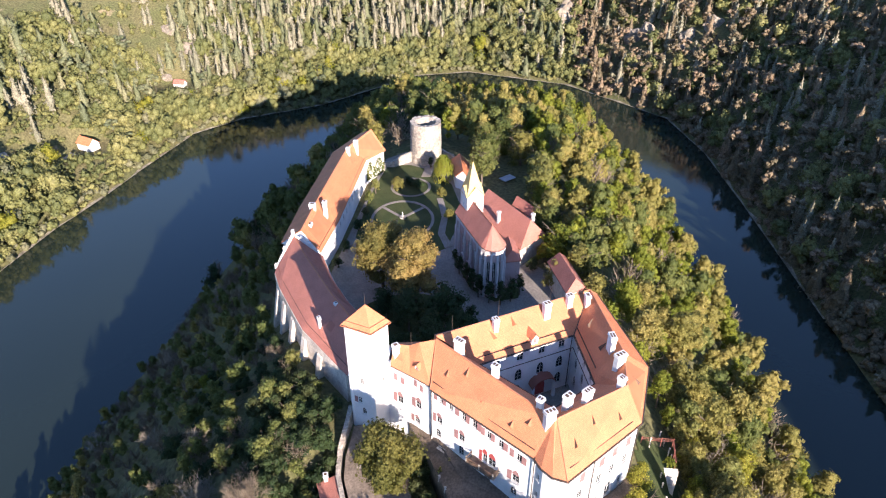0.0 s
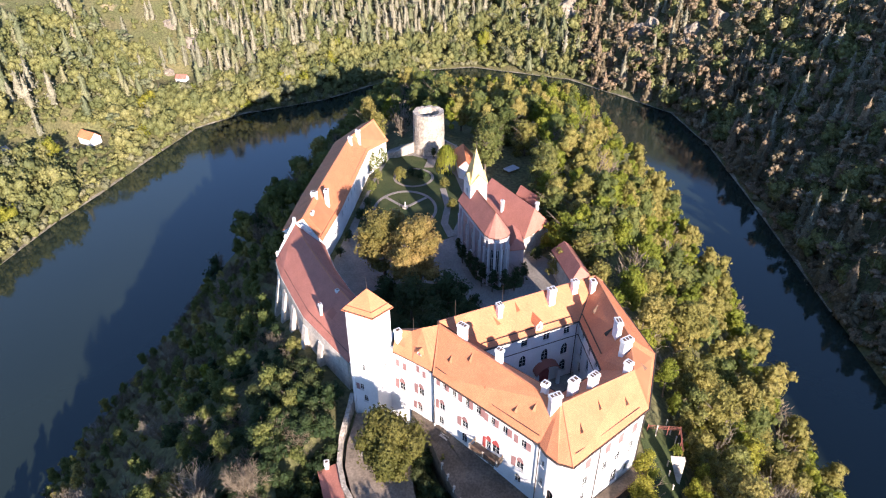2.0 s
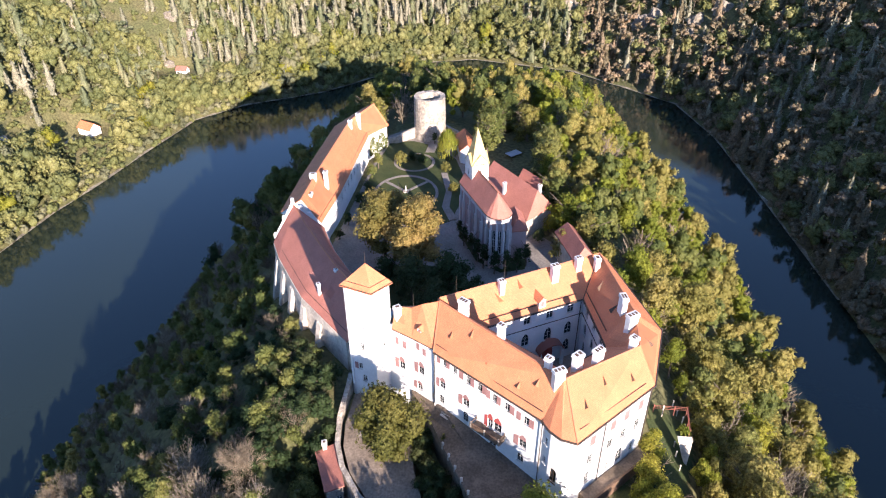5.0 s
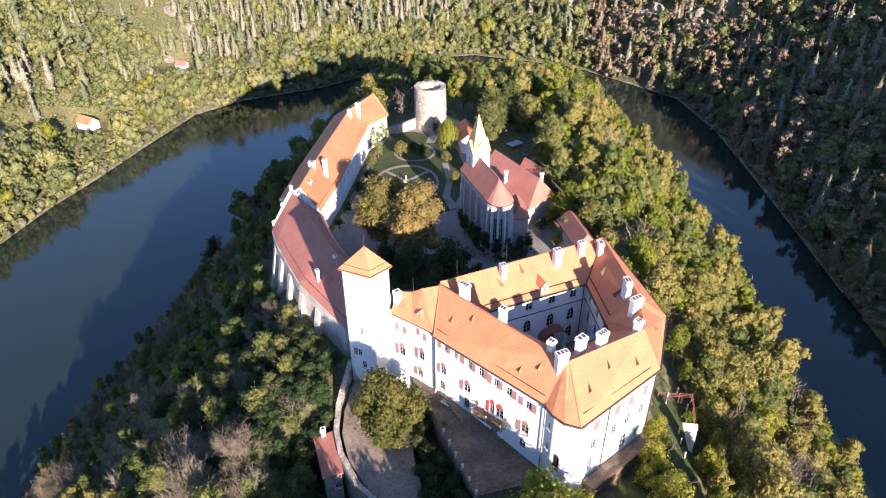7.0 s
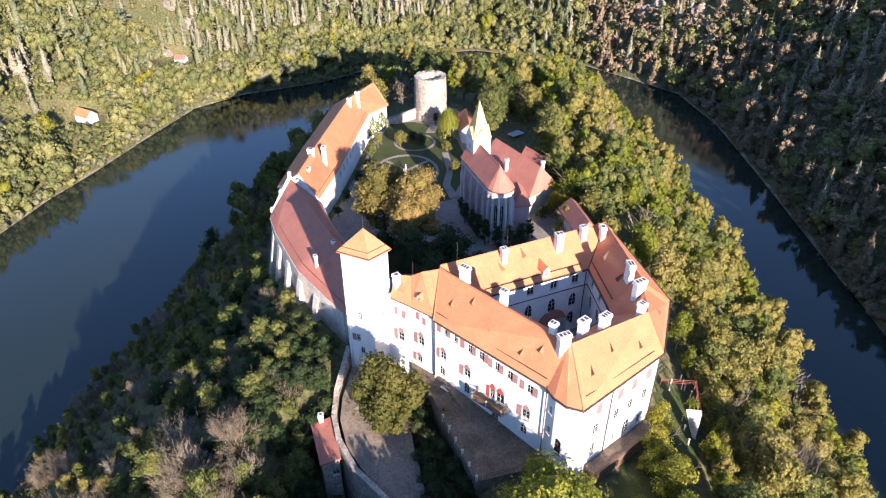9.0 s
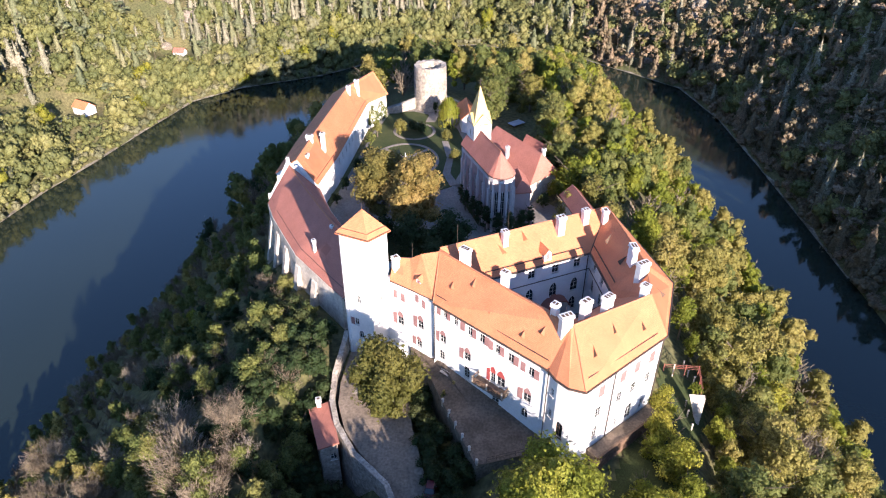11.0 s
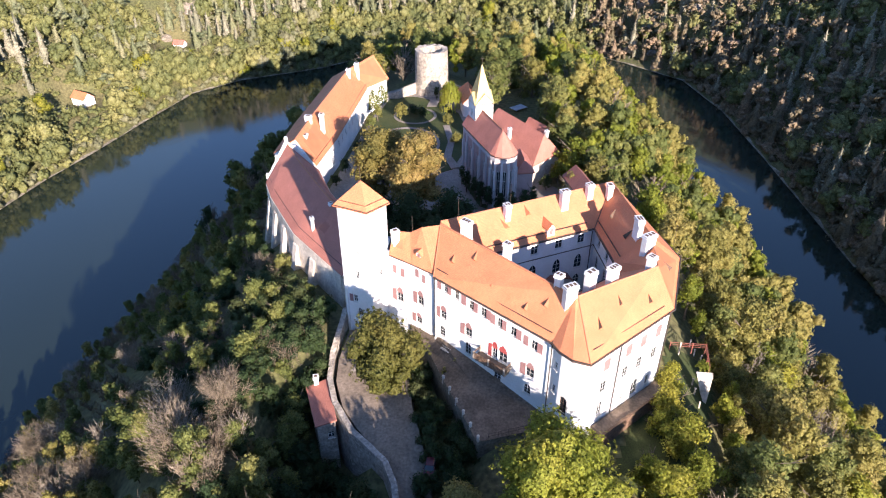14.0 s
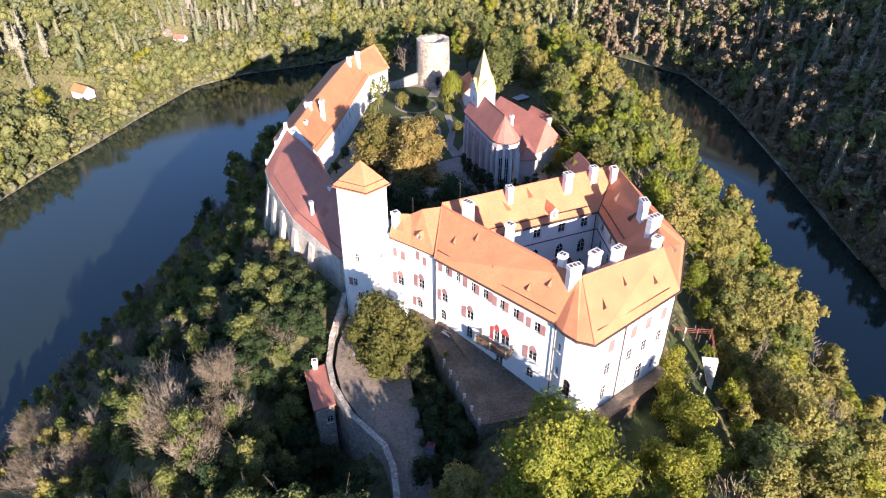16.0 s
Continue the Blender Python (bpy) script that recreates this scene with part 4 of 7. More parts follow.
for p in (PA, PA.lerp(PT, 0.5), PT, PT.lerp(PB, 0.33), PT.lerp(PB, 0.66)):
    bm = bmesh.new()
    box(bm, p.x - 0.36, p.x + 0.36, p.y - 0.36, p.y + 0.36, p.z - 0.2, p.z + 1.3)
    part("pinnacle", bm, M_PLASTER, parapet)

# buttresses of the outer wall
for (x, y, rz) in ((-42.2, 139.0, 202), (-39.4, 132.6, 207), (-36.2, 126.4, 208), (-32.2, 119.4, 214), (-27.6, 113.6, 218)):
    bt = thing("buttress", "sloping old plastered buttress against the castle wing", "buttress", "buttresses of the wing")
    m = Matrix.Translation((x, y, 0)) @ Matrix.Rotation(radians(rz), 4, 'Z')
    bm = bmesh.new()
    w_ = 0.9
    pr = [(-0.6, 44), (4.0, 44), (2.8, 53.5), (0.5, 64.8), (-0.6, 65.4)]
    f0 = [bm.verts.new(m @ Vector((q, -w_, z))) for q, z in pr]
    f1 = [bm.verts.new(m @ Vector((q, w_, z))) for q, z in pr]
    bm.faces.new(f0[::-1]); bm.faces.new(f1)
    for j in range(5):
        bm.faces.new((f0[j], f0[(j + 1) % 5], f1[(j + 1) % 5], f1[j]))
    bmesh.ops.recalc_face_normals(bm, faces=bm.faces[:])
    part("pier", bm, M_PLASTER_OLD, bt)
for (x, y, z0, z1, w, d, rz) in ((-36.5, 163.6, 71.5, 75.8, 1.2, 1.9, 85), (-33.4, 165.4, 72.0, 75.6, 1.2, 1.2, 85), (-36.4, 156.6, 70.5, 73.6, 1.7, 1.5, 85), (-30.9, 200.4, 71.5, 75.9, 1.1, 1.1, 75), (-29.0, 205.8, 72.5, 75.9, 1.0, 1.4, 70)):
    chimney("white plastered chimney stack on the garden wing", x, y, z0, z1, w, d, rz, 1)
chimney("grey plastered chimney stack on the old wing", -28.0, 118.0, 68.0, 72.4, 0.7, 0.8, 30, 1)
chimney("grey plastered chimney stack on the old wing", -24.4, 121.2, 70.0, 74.0, 0.9, 0.8, 30, 1)

# ---- round keep ----
keep = thing("round_keep", "pale weathered round stone keep, open at the top", "tower")
KX, KY, KR = -6.2, 226.2, 5.5
bm = bmesh.new()
seg = 40
rings = [(50.0, KR + 0.5), (57, KR + 0.3), (66, KR + 0.1), (73.6, KR), (74.0, KR), (73.9, KR - 1.7), (66.0, KR - 1.9)]
vr = []
for z, r in rings:
    row = []
    for i in range(seg):
        a = 2 * math.pi * i / seg
        q = r + 0.06 * math.sin(7 * a + z) + random.uniform(-0.05, 0.05)
        row.append(bm.verts.new((KX + q * math.cos(a), KY + q * math.sin(a), z + (random.uniform(-0.25, 0.15) if 73 < z else 0))))
    vr.append(row)
for a, b in zip(vr, vr[1:]):
    for i in range(seg):
        bm.faces.new((a[i], a[(i + 1) % seg], b[(i + 1) % seg], b[i]))
bm.faces.new(vr[-1])
part("shaft", bm, M_KEEP, keep)

# ---- chapel ----
chapel = thing("chapel", "castle chapel with pink walls, rounded apse and red tiled roof", "church")
AX = Vector((0.344, -0.939))
NX = Vector((0.939, 0.344))
C0 = Vector((4.3, 158.6))


def cp(s, t):
    q = C0 + AX * s + NX * t
    return (q.x, q.y)


CE, CRZ, CW = 74.2, 79.4, 6.9
apse = [cp(15.5 + 3.45 * math.sin(a), CW / 2 - CW / 2 * math.cos(a)) for a in (radians(d) for d in (0, 30, 60, 90, 120, 150, 180))]
outl = [cp(-3, 0)] + apse + [cp(-3, CW)]
r_b, r_f = (*cp(-3, CW / 2), CRZ), (*cp(14.6, CW / 2), CRZ)
cf = [[v3(outl[0], CE), v3(outl[1], CE), r_f, r_b], [v3(outl[7], CE), v3(outl[8], CE), r_b, r_f]]
for i in range(1, 7):
    cf.append([v3(outl[i], CE), v3(outl[i + 1], CE), r_f])
roof("roof", cf, M_ROOF_OLD, chapel)
cb = inset(outl, 0.45)
for i in range(len(cb)):
    L = (Vector(cb[(i + 1) % len(cb)]) - Vector(cb[i])).length
    ops = [(s, 63.5, 1.0, 7.0, 'p') for s in ((4.5, 8.8, 13.2, 16.6) if L > 10 else (L / 2,))] if L > 1.2 and i != len(cb) - 1 else []
    wall("wall", cb[i], cb[(i + 1) % len(cb)], 56.0, CE - 0.2, ops, M_PLASTER_PINK, chapel, thick=0.4)
for i in range(len(cb)):
    a, b = Vector(cb[i]), Vector(cb[(i + 1) % len(cb)])
    L = (b - a).length
    if i == len(cb) - 1 or L < 1.2:
        continue
    d = (b - a).normalized(); o = Vector((d.y, -d.x))
    for sp in ((0.3, 2.4, 6.6, 11.0, 15.0) if L > 10 else (0.0,)):
        p = a + d * sp
        m = Matrix.Translation((p.x, p.y, 0)) @ Matrix.Rotation(math.atan2(d.y, d.x), 4, 'Z')
        bm = bmesh.new()
        box(bm, -0.3, 0.3, -0.55, 0.1, 56, 70.5, m)
        box(bm, -0.24, 0.24, -0.3, 0.1, 70.5, 72.6, m)
        part("pilaster", bm, M_PILASTER, chapel)
    bm = bmesh.new()
    m = Matrix.Translation((a.x, a.y, 0)) @ Matrix.Rotation(math.atan2(d.y, d.x), 4, 'Z')
    box(bm, -0.05, L + 0.05, -0.3, 0.05, 72.7, 73.5, m)
    part("cornice", bm, M_PILASTER, chapel)
    roof_line(chapel, [v3(outl[i], CE - 0.1), v3(outl[(i + 1) % len(outl)], CE - 0.1)], 0.12, "gutter", M_GUTTER)
roof_line(chapel, [r_b, r_f], 0.14, "ridge_cap", M_RIDGE)
steeple = thing("steeple", "white square steeple with a pale yellow pointed spire", "steeple")
SC = Vector((7.9, 160.6))
sq = [tuple(SC + AX * a + NX * b) for a, b in ((2.4, -2.4), (2.4, 2.4), (-2.4, 2.4), (-2.4, -2.4))]
for i in range(4):
    wall("wall", sq[i], sq[(i + 1) % 4], 57.0, 81.0, [(2.4, 77.4, 0.8, 1.8, 'a')], M_PLASTER, steeple, thick=0.4)
roof("spire", [[v3(sq[i], 80.9), v3(sq[(i + 1) % 4], 80.9), (SC.x, SC.y, 90.3)] for i in range(4)], M_SPIRE, steeple)


for i in range(4):
    a, b = Vector(sq[i]), Vector(sq[(i + 1) % 4])
    mid = (a + b) / 2
    inn_ = (SC - mid) * 0.4
    bm = bmesh.new()
    bm.faces.new([bm.verts.new(p) for p in ((a.x, a.y, 80.9), (b.x, b.y, 80.9), (mid.x, mid.y, 83.3))])
    part("gable", bm, M_PLASTER, steeple)
    bk_ = (mid.x + inn_.x, mid.y + inn_.y, 83.5)
    out_ = (mid - SC).normalized() * 0.2
    tp = (mid.x + out_.x, mid.y + out_.y, 83.5)
    roof("gable_roof", [[(a.x + out_.x, a.y + out_.y, 80.8), (a.x + inn_.x * 0.3, a.y + inn_.y * 0.3, 81.2), bk_, tp], [(b.x + inn_.x * 0.3, b.y + inn_.y * 0.3, 81.2), (b.x + out_.x, b.y + out_.y, 80.8), tp, bk_]], M_SPIRE, steeple, 0.1)
bm = bmesh.new()
bar(bm, (SC.x, SC.y, 90.0), (SC.x, SC.y, 92.2), 0.07, 0.04)
bar(bm, (SC.x - 0.5, SC.y, 91.5), (SC.x + 0.5, SC.y, 91.5), 0.05)
part("cross", bm, M_GUTTER, steeple)


# ---- lesser roofs ----
def hut(name, label, corners, z_eave, z_ridge, along, base, mat_roof, mat_wall, ridge_in=0.0):
    """A small gabled or hipped house on four corners; along: ridge from the middle of side 3-0 to the middle of side 1-2."""
    h = thing(name, label, "building")
    c = [Vector(p) for p in corners]
    if along == 1:
        c = c[1:] + c[:1]
    m0, m1 = (c[3] + c[0]) / 2, (c[1] + c[2]) / 2
    d = (m1 - m0).normalized()
    r0, r1 = m0 + d * ridge_in, m1 - d * ridge_in
    R0, R1 = (r0.x, r0.y, z_ridge), (r1.x, r1.y, z_ridge)
    fs = [[v3(c[0], z_eave), v3(c[1], z_eave), R1, R0], [v3(c[2], z_eave), v3(c[3], z_eave), R0, R1]]
    if ridge_in > 0:
        fs += [[v3(c[1], z_eave), v3(c[2], z_eave), R1], [v3(c[3], z_eave), v3(c[0], z_eave), R0]]
    roof("roof", fs, mat_roof, h)
    b = inset([tuple(p) for p in c], 0.35)
    for i in range(4):
        wall("wall", b[i], b[(i + 1) % 4], base, z_eave - 0.15, [], mat_wall, h, thick=0.4)
    if ridge_in <= 0:
        for i, R in ((1, R1), (3, R0)):
            bm = bmesh.new()
            bm.faces.new([bm.verts.new(p) for p in (v3(b[i], z_eave - 0.2), v3(b[(i + 1) % 4], z_eave - 0.2), (R[0] - (d.x if i == 1 else -d.x) * 0.35, R[1] - (d.y if i == 1 else -d.y) * 0.35, R[2] - 0.3))])
            part("gable", bm, mat_wall, h)
    return h


hut("priory_house", "long house with a dark red tiled hipped roof beside the chapel", [(8.6, 177.5), (21.6, 156.4), (29.8, 164.6), (17.0, 187.0)], 65.0, 71.2, 0, 55, M_ROOF_OLD, M_PLASTER_OLD, 2.0)
hut("priory_annex", "small cross wing with a red tiled roof behind the priory house", [(21.4, 181.6), (26.4, 174.0), (29.4, 176.0), (24.4, 184.0)], 65.0, 67.6, 0, 55, M_ROOF_OLD, M_PLASTER, 0.0)
chimney("white plastered chimney stack on the priory house", 26.2, 168.6, 67.0, 69.7, 0.9, 0.8, 35, 1)
chimney("pale plastered chimney stack on the priory house", 16.2, 168.4, 67.5, 70.5, 0.9, 0.8, 35, 1)
hut("sacristy", "small pink sacristy with a red tiled roof against the chapel", [(16.0, 145.6), (20.8, 146.4), (20.0, 155.5), (15.0, 155.0)], 68.2, 71.2, 1, 57, M_ROOF_OLD, M_PLASTER_PINK, 1.5)
hut("gatehouse", "small house with a dark red tiled roof below the palace", [(28.0, 149.2), (31.0, 134.9), (36.7, 136.8), (33.4, 151.8)], 66.0, 69.0, 0, 54, M_ROOF_OLD, M_PLASTER_OLD, 1.5)
hut("stable", "low house with a bright red tiled roof by the garden", [(2.6, 216.7), (4.0, 203.6), (9.4, 200.0), (9.3, 213.5)], 63.4, 66.6, 0, 54, M_ROOF, M_PLASTER, 0.0)
guard = thing("guardhouse", "low guardhouse with a dull red lean-to tiled roof on the bastion", "building")
GQ = [(-24.9, 84.9, 57.3), (-21.7, 75.9, 57.2), (-18.2, 76.9, 57.8), (-21.2, 86.3, 58.0)]
roof("roof", [[GQ[0], GQ[1], GQ[2], GQ[3]]], M_ROOF_OLD, guard)
gb = inset([(x, y) for x, y, _ in GQ], 0.3)
for i in range(4):
    wall("wall", gb[i], gb[(i + 1) % 4], 42, GQ[i][2] - 0.25, [(2.2, 53.6, 1.1, 1.5, 'a', '')] if i == 1 else [], M_STONE, guard, thick=0.4, top=GQ[(i + 1) % 4][2] - 0.25)
chimney("white plastered chimney stack on the guardhouse", -23.0, 85.4, 56.8, 59.6, 0.9, 0.9, 10, 1)
hut("cottage", "small white riverside cottage with an orange roof", [(-202.6, 341.6), (-193.2, 336.6), (-189.8, 343.0), (-199.4, 348.4)], 12.9, 15.9, 0, 6, M_ROOF, M_PLASTER, 0.0)
hut("summer_house", "small white house with a red roof among hillside trees", [(-176.0, 424.4), (-168.6, 423.4), (-167.8, 429.0), (-175.2, 430.4)], 16.6, 18.8, 0, 8, M_ROOF_OLD, M_PLASTER, 0.0)


# ---- castle grounds ----
def sheet(name, label, poly, z, material, thick=0.25, category="ground", kind="structure"):
    bm = bmesh.new()
    prism(bm, poly, z - thick, z)
    bmesh.ops.recalc_face_normals(bm, faces=bm.faces[:])
    return tagged(part(name, bm, material), label, category, kind=kind)


def disc(x, y, r, k=28, wob=0.0, ry=None):
    return [(x + r * (1 + wob * math.sin(3 * a)) * math.cos(a), y + (ry or r) * math.sin(a)) for a in (2 * math.pi * i / k for i in range(k))]


def ring(name, label, x, y, r0, r1, z, material, a0=0.0, a1=360.0, thick=0.2, k=40, sy=1.0):
    bm = bmesh.new()
    rows = []
    for i in range(k + 1):
        a = radians(a0 + (a1 - a0) * i / k)
        c, q = math.cos(a), math.sin(a) * sy
        rows.append([bm.verts.new((x + r * c, y + r * q, zz)) for r, zz in ((r0, z - thick), (r0, z), (r1, z), (r1, z - thick))])
    for p, q in zip(rows, rows[1:]):
        for j in range(3):
            bm.faces.new((p[j], p[j + 1], q[j + 1], q[j]))
    bmesh.ops.recalc_face_normals(bm, faces=bm.faces[:])
    return tagged(part(name, bm, material), label, "lawn", kind="structure")


YARD = [(-31.5, 152), (-27.5, 140), (-19, 126), (-13, 117), (-9, 106), (0, 107.5), (33, 121), (36.5, 137), (32, 151), (24, 160), (18, 186), (14, 200), (10, 220), (-2, 231), (-14, 232), (-21, 226), (-25, 200)]
sheet("courtyard", "grey gravel yard of the castle with beaten paths", YARD, 59.1, M_YARD, 9.0, "courtyard")
sheet("lawn", "garden grass between the castle wings", [(-26.5, 172), (-20, 165), (-8, 160), (1.0, 166), (4.4, 178), (5.6, 192), (3.0, 206), (-3, 216), (-12, 221), (-20, 220), (-23.0, 206), (-25.0, 192)], 59.16, M_LAWN)
def gravel_ring(label, x, y, r0, r1, z, a0, a1, sy=1.0):
    o = ring("path", label, x, y, r0, r1, z, M_YARD, a0, a1, 0.1, 40, sy)
    o["category"] = "path"


gravel_ring("gravel path round the garden bed", -12.8, 182.5, 9.2, 10.1, 59.24, 0, 360, 1.2)
gravel_ring("gravel path round the hedge circle", -11.0, 204.0, 6.0, 6.9, 59.26, 0, 360, 1.0)
for k in (0, 1):
    o = sheet("path", "straight gravel path to the fountain", [tuple(Vector((-12.8, 183.5)) + Matrix.Rotation(radians(45 + 90 * k), 2) @ Vector(q)) for q in ((1.3, -0.5), (9.2, -0.5), (9.2, 0.5), (1.3, 0.5))], 59.28, M_YARD, 0.1, "path")
sheet("path", "gravel path up to the keep", [(-7.6, 211.5), (-4.4, 211.5), (-2.8, 220.5), (-6.0, 220.8)], 59.3, M_YARD, 0.1, "path")
sheet("path", "gravel path beside the chapel", [(-2.0, 196), (0.0, 196), (1.6, 184), (0.6, 174), (3.0, 167), (0.6, 166), (-1.6, 174), (-0.4, 184)], 59.32, M_YARD, 0.1, "path")
sheet("lawn", "grass bed under the chestnut trees", disc(-8, 133, 13, wob=0.12, ry=11), 59.2, M_LAWN)
sheet("lawn", "grass bed round the chapel", [(3.2, 160), (7.5, 146), (13.5, 140.5), (20, 142), (21.5, 150), (12, 158), (4, 166)], 59.2, M_LAWN)
fountain = thing("fountain", "small white stone fountain in the garden", "fountain")
bm = bmesh.new(); prism(bm, disc(-12.8, 183.5, 1.0, 16), 59.1, 59.6); part("basin", bm, M_STONE, fountain)
bm = bmesh.new(); bar(bm, (-12.8, 183.5, 59.6), (-12.8, 183.5, 61.2), 0.2, 0.12, 8); part("column", bm, M_PLASTER, fountain)


def masonry(name, label, pts, tops, thick, base, material, cat="wall", cap=None):
    """A free-standing wall along a line in plan with uneven top, one segment after another."""
    w = thing(name, label, cat, kind="")
    for (a, b), (za, zb) in zip(zip(pts, pts[1:]), zip(tops, tops[1:])):
        a, b = Vector(a), Vector(b)
        L = (b - a).length
        k = max(2, int(L / 1.6))
        d = (b - a).normalized(); nn_ = Vector((-d.y, d.x)) * thick / 2
        bm = bmesh.new()
        rows = []
        for i in range(k + 1):
            p = a.lerp(b, i / k); z = za + (zb - za) * i / k + random.uniform(-0.12, 0.12)
            rows.append([bm.verts.new(c) for c in ((p.x + nn_.x * 1.2, p.y + nn_.y * 1.2, base), (p.x + nn_.x, p.y + nn_.y, z), (p.x - nn_.x, p.y - nn_.y, z + random.uniform(-0.1, 0.1)), (p.x - nn_.x * 1.2, p.y - nn_.y * 1.2, base))])
        for p, q in zip(rows, rows[1:]):
            for j in range(3):
                bm.faces.new((p[j], p[j + 1], q[j + 1], q[j]))
        bm.faces.new(rows[0]); bm.faces.new(rows[-1][::-1])
        bmesh.ops.recalc_face_normals(bm, faces=bm.faces[:])
        part("wall_section", bm, material, w)
    return w


masonry("curtain_wall", "old rubble curtain wall along the castle drive", [(-19.4, 100.0), (-20.2, 95.5), (-20.9, 91.5), (-20.7, 86.0), (-19.1, 80.7), (-15.5, 74.5), (-12.2, 71.2), (-9.6, 68.6), (-7.9, 64.6), (-6.9, 58.9), (-6.2, 48)],
        [63.0, 61.2, 59.6, 58.6, 58.4, 58.3, 58.2, 58.0, 57.7, 57.2, 56.6], 0.95, 44.0, M_STONE)
masonry("garden_wall", "low rubble wall beside the round keep", [(-21.0, 219.5), (-17.6, 219.4), (-15.0, 221.8), (-11.4, 224.6)], [61.2, 61.6, 62.4, 62.8], 0.8, 52, M_STONE)
masonry("garden_wall", "low rubble wall beside the round keep", [(-1.0, 228.6), (3.3, 225.2), (7.2, 216.2)], [62.2, 61.4, 61.0], 0.8, 52, M_STONE)
masonry("ruin", "grey ruined wall among the trees of the spur", [(25.5, 262), (32.5, 262), (32.5, 268), (25.5, 268), (25.5, 262)], [61.0, 63.0, 60.5, 62.5, 61.0], 1.2, 42, M_STONE, "ruin")

# drive
DL = [(-18.6, 97.5), (-19.6, 90.0), (-19.4, 85.0), (-17.6, 79.5), (-14.6, 75.0), (-9.2, 69.0), (-7.2, 63.0), (-6.4, 55.0), (-5.6, 46.0)]
DR = [(-12.2, 98.5), (-8.6, 92.0), (-6.8, 86.0), (-6.0, 80.0), (-4.6, 75.0), (-3.2, 69.0), (-2.2, 63.0), (-1.4, 55.0), (-0.4, 46.0)]


def drive_z(y):
    return 58.6 + (y - 85) * 0.085 - max(0, 70 - y) * 0.03


bm = bmesh.new()
rows = []
for a, b in zip(DL, DR):
    row = []
    for t in (0, 0.25, 0.5, 0.75, 1.0):
        x, y = a[0] + (b[0] - a[0]) * t, a[1] + (b[1] - a[1]) * t
        row.append(bm.verts.new((x, y, drive_z(y) + 0.05 * math.sin(3 * x + y))))
    rows.append([bm.verts.new((a[0], a[1], 48))] + row + [bm.verts.new((b[0] + 1.5, b[1] - 0.5, 48))])
for p, q in zip(rows, rows[1:]):
    for j in range(len(p) - 1):
        bm.faces.new((p[j], p[j + 1], q[j + 1], q[j]))
bmesh.ops.recalc_face_normals(bm, faces=bm.faces[:])
tagged(part("road", bm, M_DRIVE), "worn gravel drive up to the gate tower", "drive", kind="structure")

# terrace under the palace front
TT = [(-6.2, 97.0, 63.6), (-1.9, 91.6, 64.2), (6.6, 84.2, 62.7), (15.6, 76.4, 60.6), (16.6, 73.6, 60.4), (6.0, 70.6, 60.4), (4.6, 70.4, 60.5), (-0.9, 83.4, 61.2), (-3.6, 90.0, 61.8), (-7.0, 95.2, 62.6)]
terrace = thing("terrace", "trodden earth terrace on a rubble retaining wall below the palace", "terrace")
bm = bmesh.new()
cen = bm.verts.new((3.5, 82.5, 62.0))
tv = [bm.verts.new(p) for p in TT]
for i in range(len(tv)):
    bm.faces.new((tv[i], tv[(i + 1) % len(tv)], cen))
bmesh.ops.recalc_face_normals(bm, faces=bm.faces[:])
part("surface", bm, M_DIRT, terrace)
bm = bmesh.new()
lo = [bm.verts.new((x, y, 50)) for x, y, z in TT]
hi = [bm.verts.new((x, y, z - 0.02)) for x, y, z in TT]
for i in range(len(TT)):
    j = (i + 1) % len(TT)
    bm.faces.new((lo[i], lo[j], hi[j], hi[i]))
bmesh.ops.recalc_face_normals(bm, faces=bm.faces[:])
# darker copy of the rubble, so the wall reads as shaded by shrubs
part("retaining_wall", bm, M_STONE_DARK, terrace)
for i in range(6):
    t = i / 5
    x, y = -0.7 + 5.5 * t, 83.2 - 12.6 * t
    bl = thing("bollard", "short pale stone bollard on the terrace edge", "bollard", "bollards along the terrace")
    bm = bmesh.new()
    bar(bm, (x, y, 60.2), (x, y, 61.8 - 0.4 * t), 0.26, 0.2, 8)
    bar(bm, (x, y, 61.8 - 0.4 * t), (x, y, 61.98 - 0.4 * t), 0.28, 0.16, 8)
    part("post", bm, M_PLASTER_OLD, bl)
handrail = thing("handrail", "dark iron handrail at the end of the terrace", "railing")
for k in range(7):
    bm = bmesh.new(); x, y = 6.4 + 9.4 * k / 6, 70.9 + 2.8 * k / 6; bar(bm, (x, y, 60.3), (x, y, 61.5), 0.04); part("post", bm, M_GUTTER, handrail)
for z in (60.95, 61.5):
    bm = bmesh.new(); bar(bm, (6.4, 70.9, z), (15.8, 73.7, z), 0.035); part("rail", bm, M_GUTTER, handrail)

bench = thing("bench", "weathered pale wooden bench on the terrace by the palace wall", "bench")
bm_ = pose(-0.4, 88.4, 62.55, 0, 0, -41)
for y0, z0 in ((-0.30, 0.44), (-0.12, 0.44), (0.06, 0.44)):
    bm = bmesh.new(); box(bm, -1.0, 1.0, y0, y0 + 0.15, z0, z0 + 0.05, bm_); part("seat_slat", bm, M_PLASTER_OLD, bench)
for z0 in (0.6, 0.78):
    bm = bmesh.new(); box(bm, -1.0, 1.0, 0.24, 0.29, z0, z0 + 0.13, bm_); part("back_slat", bm, M_PLASTER_OLD, bench)
for x0 in (-0.85, 0.75):
    bm = bmesh.new(); box(bm, x0, x0 + 0.1, -0.28, 0.28, -0.5, 0.44, bm_); box(bm, x0, x0 + 0.1, 0.2, 0.25, 0.44, 0.92, bm_); part("leg", bm, M_WOOD, bench)


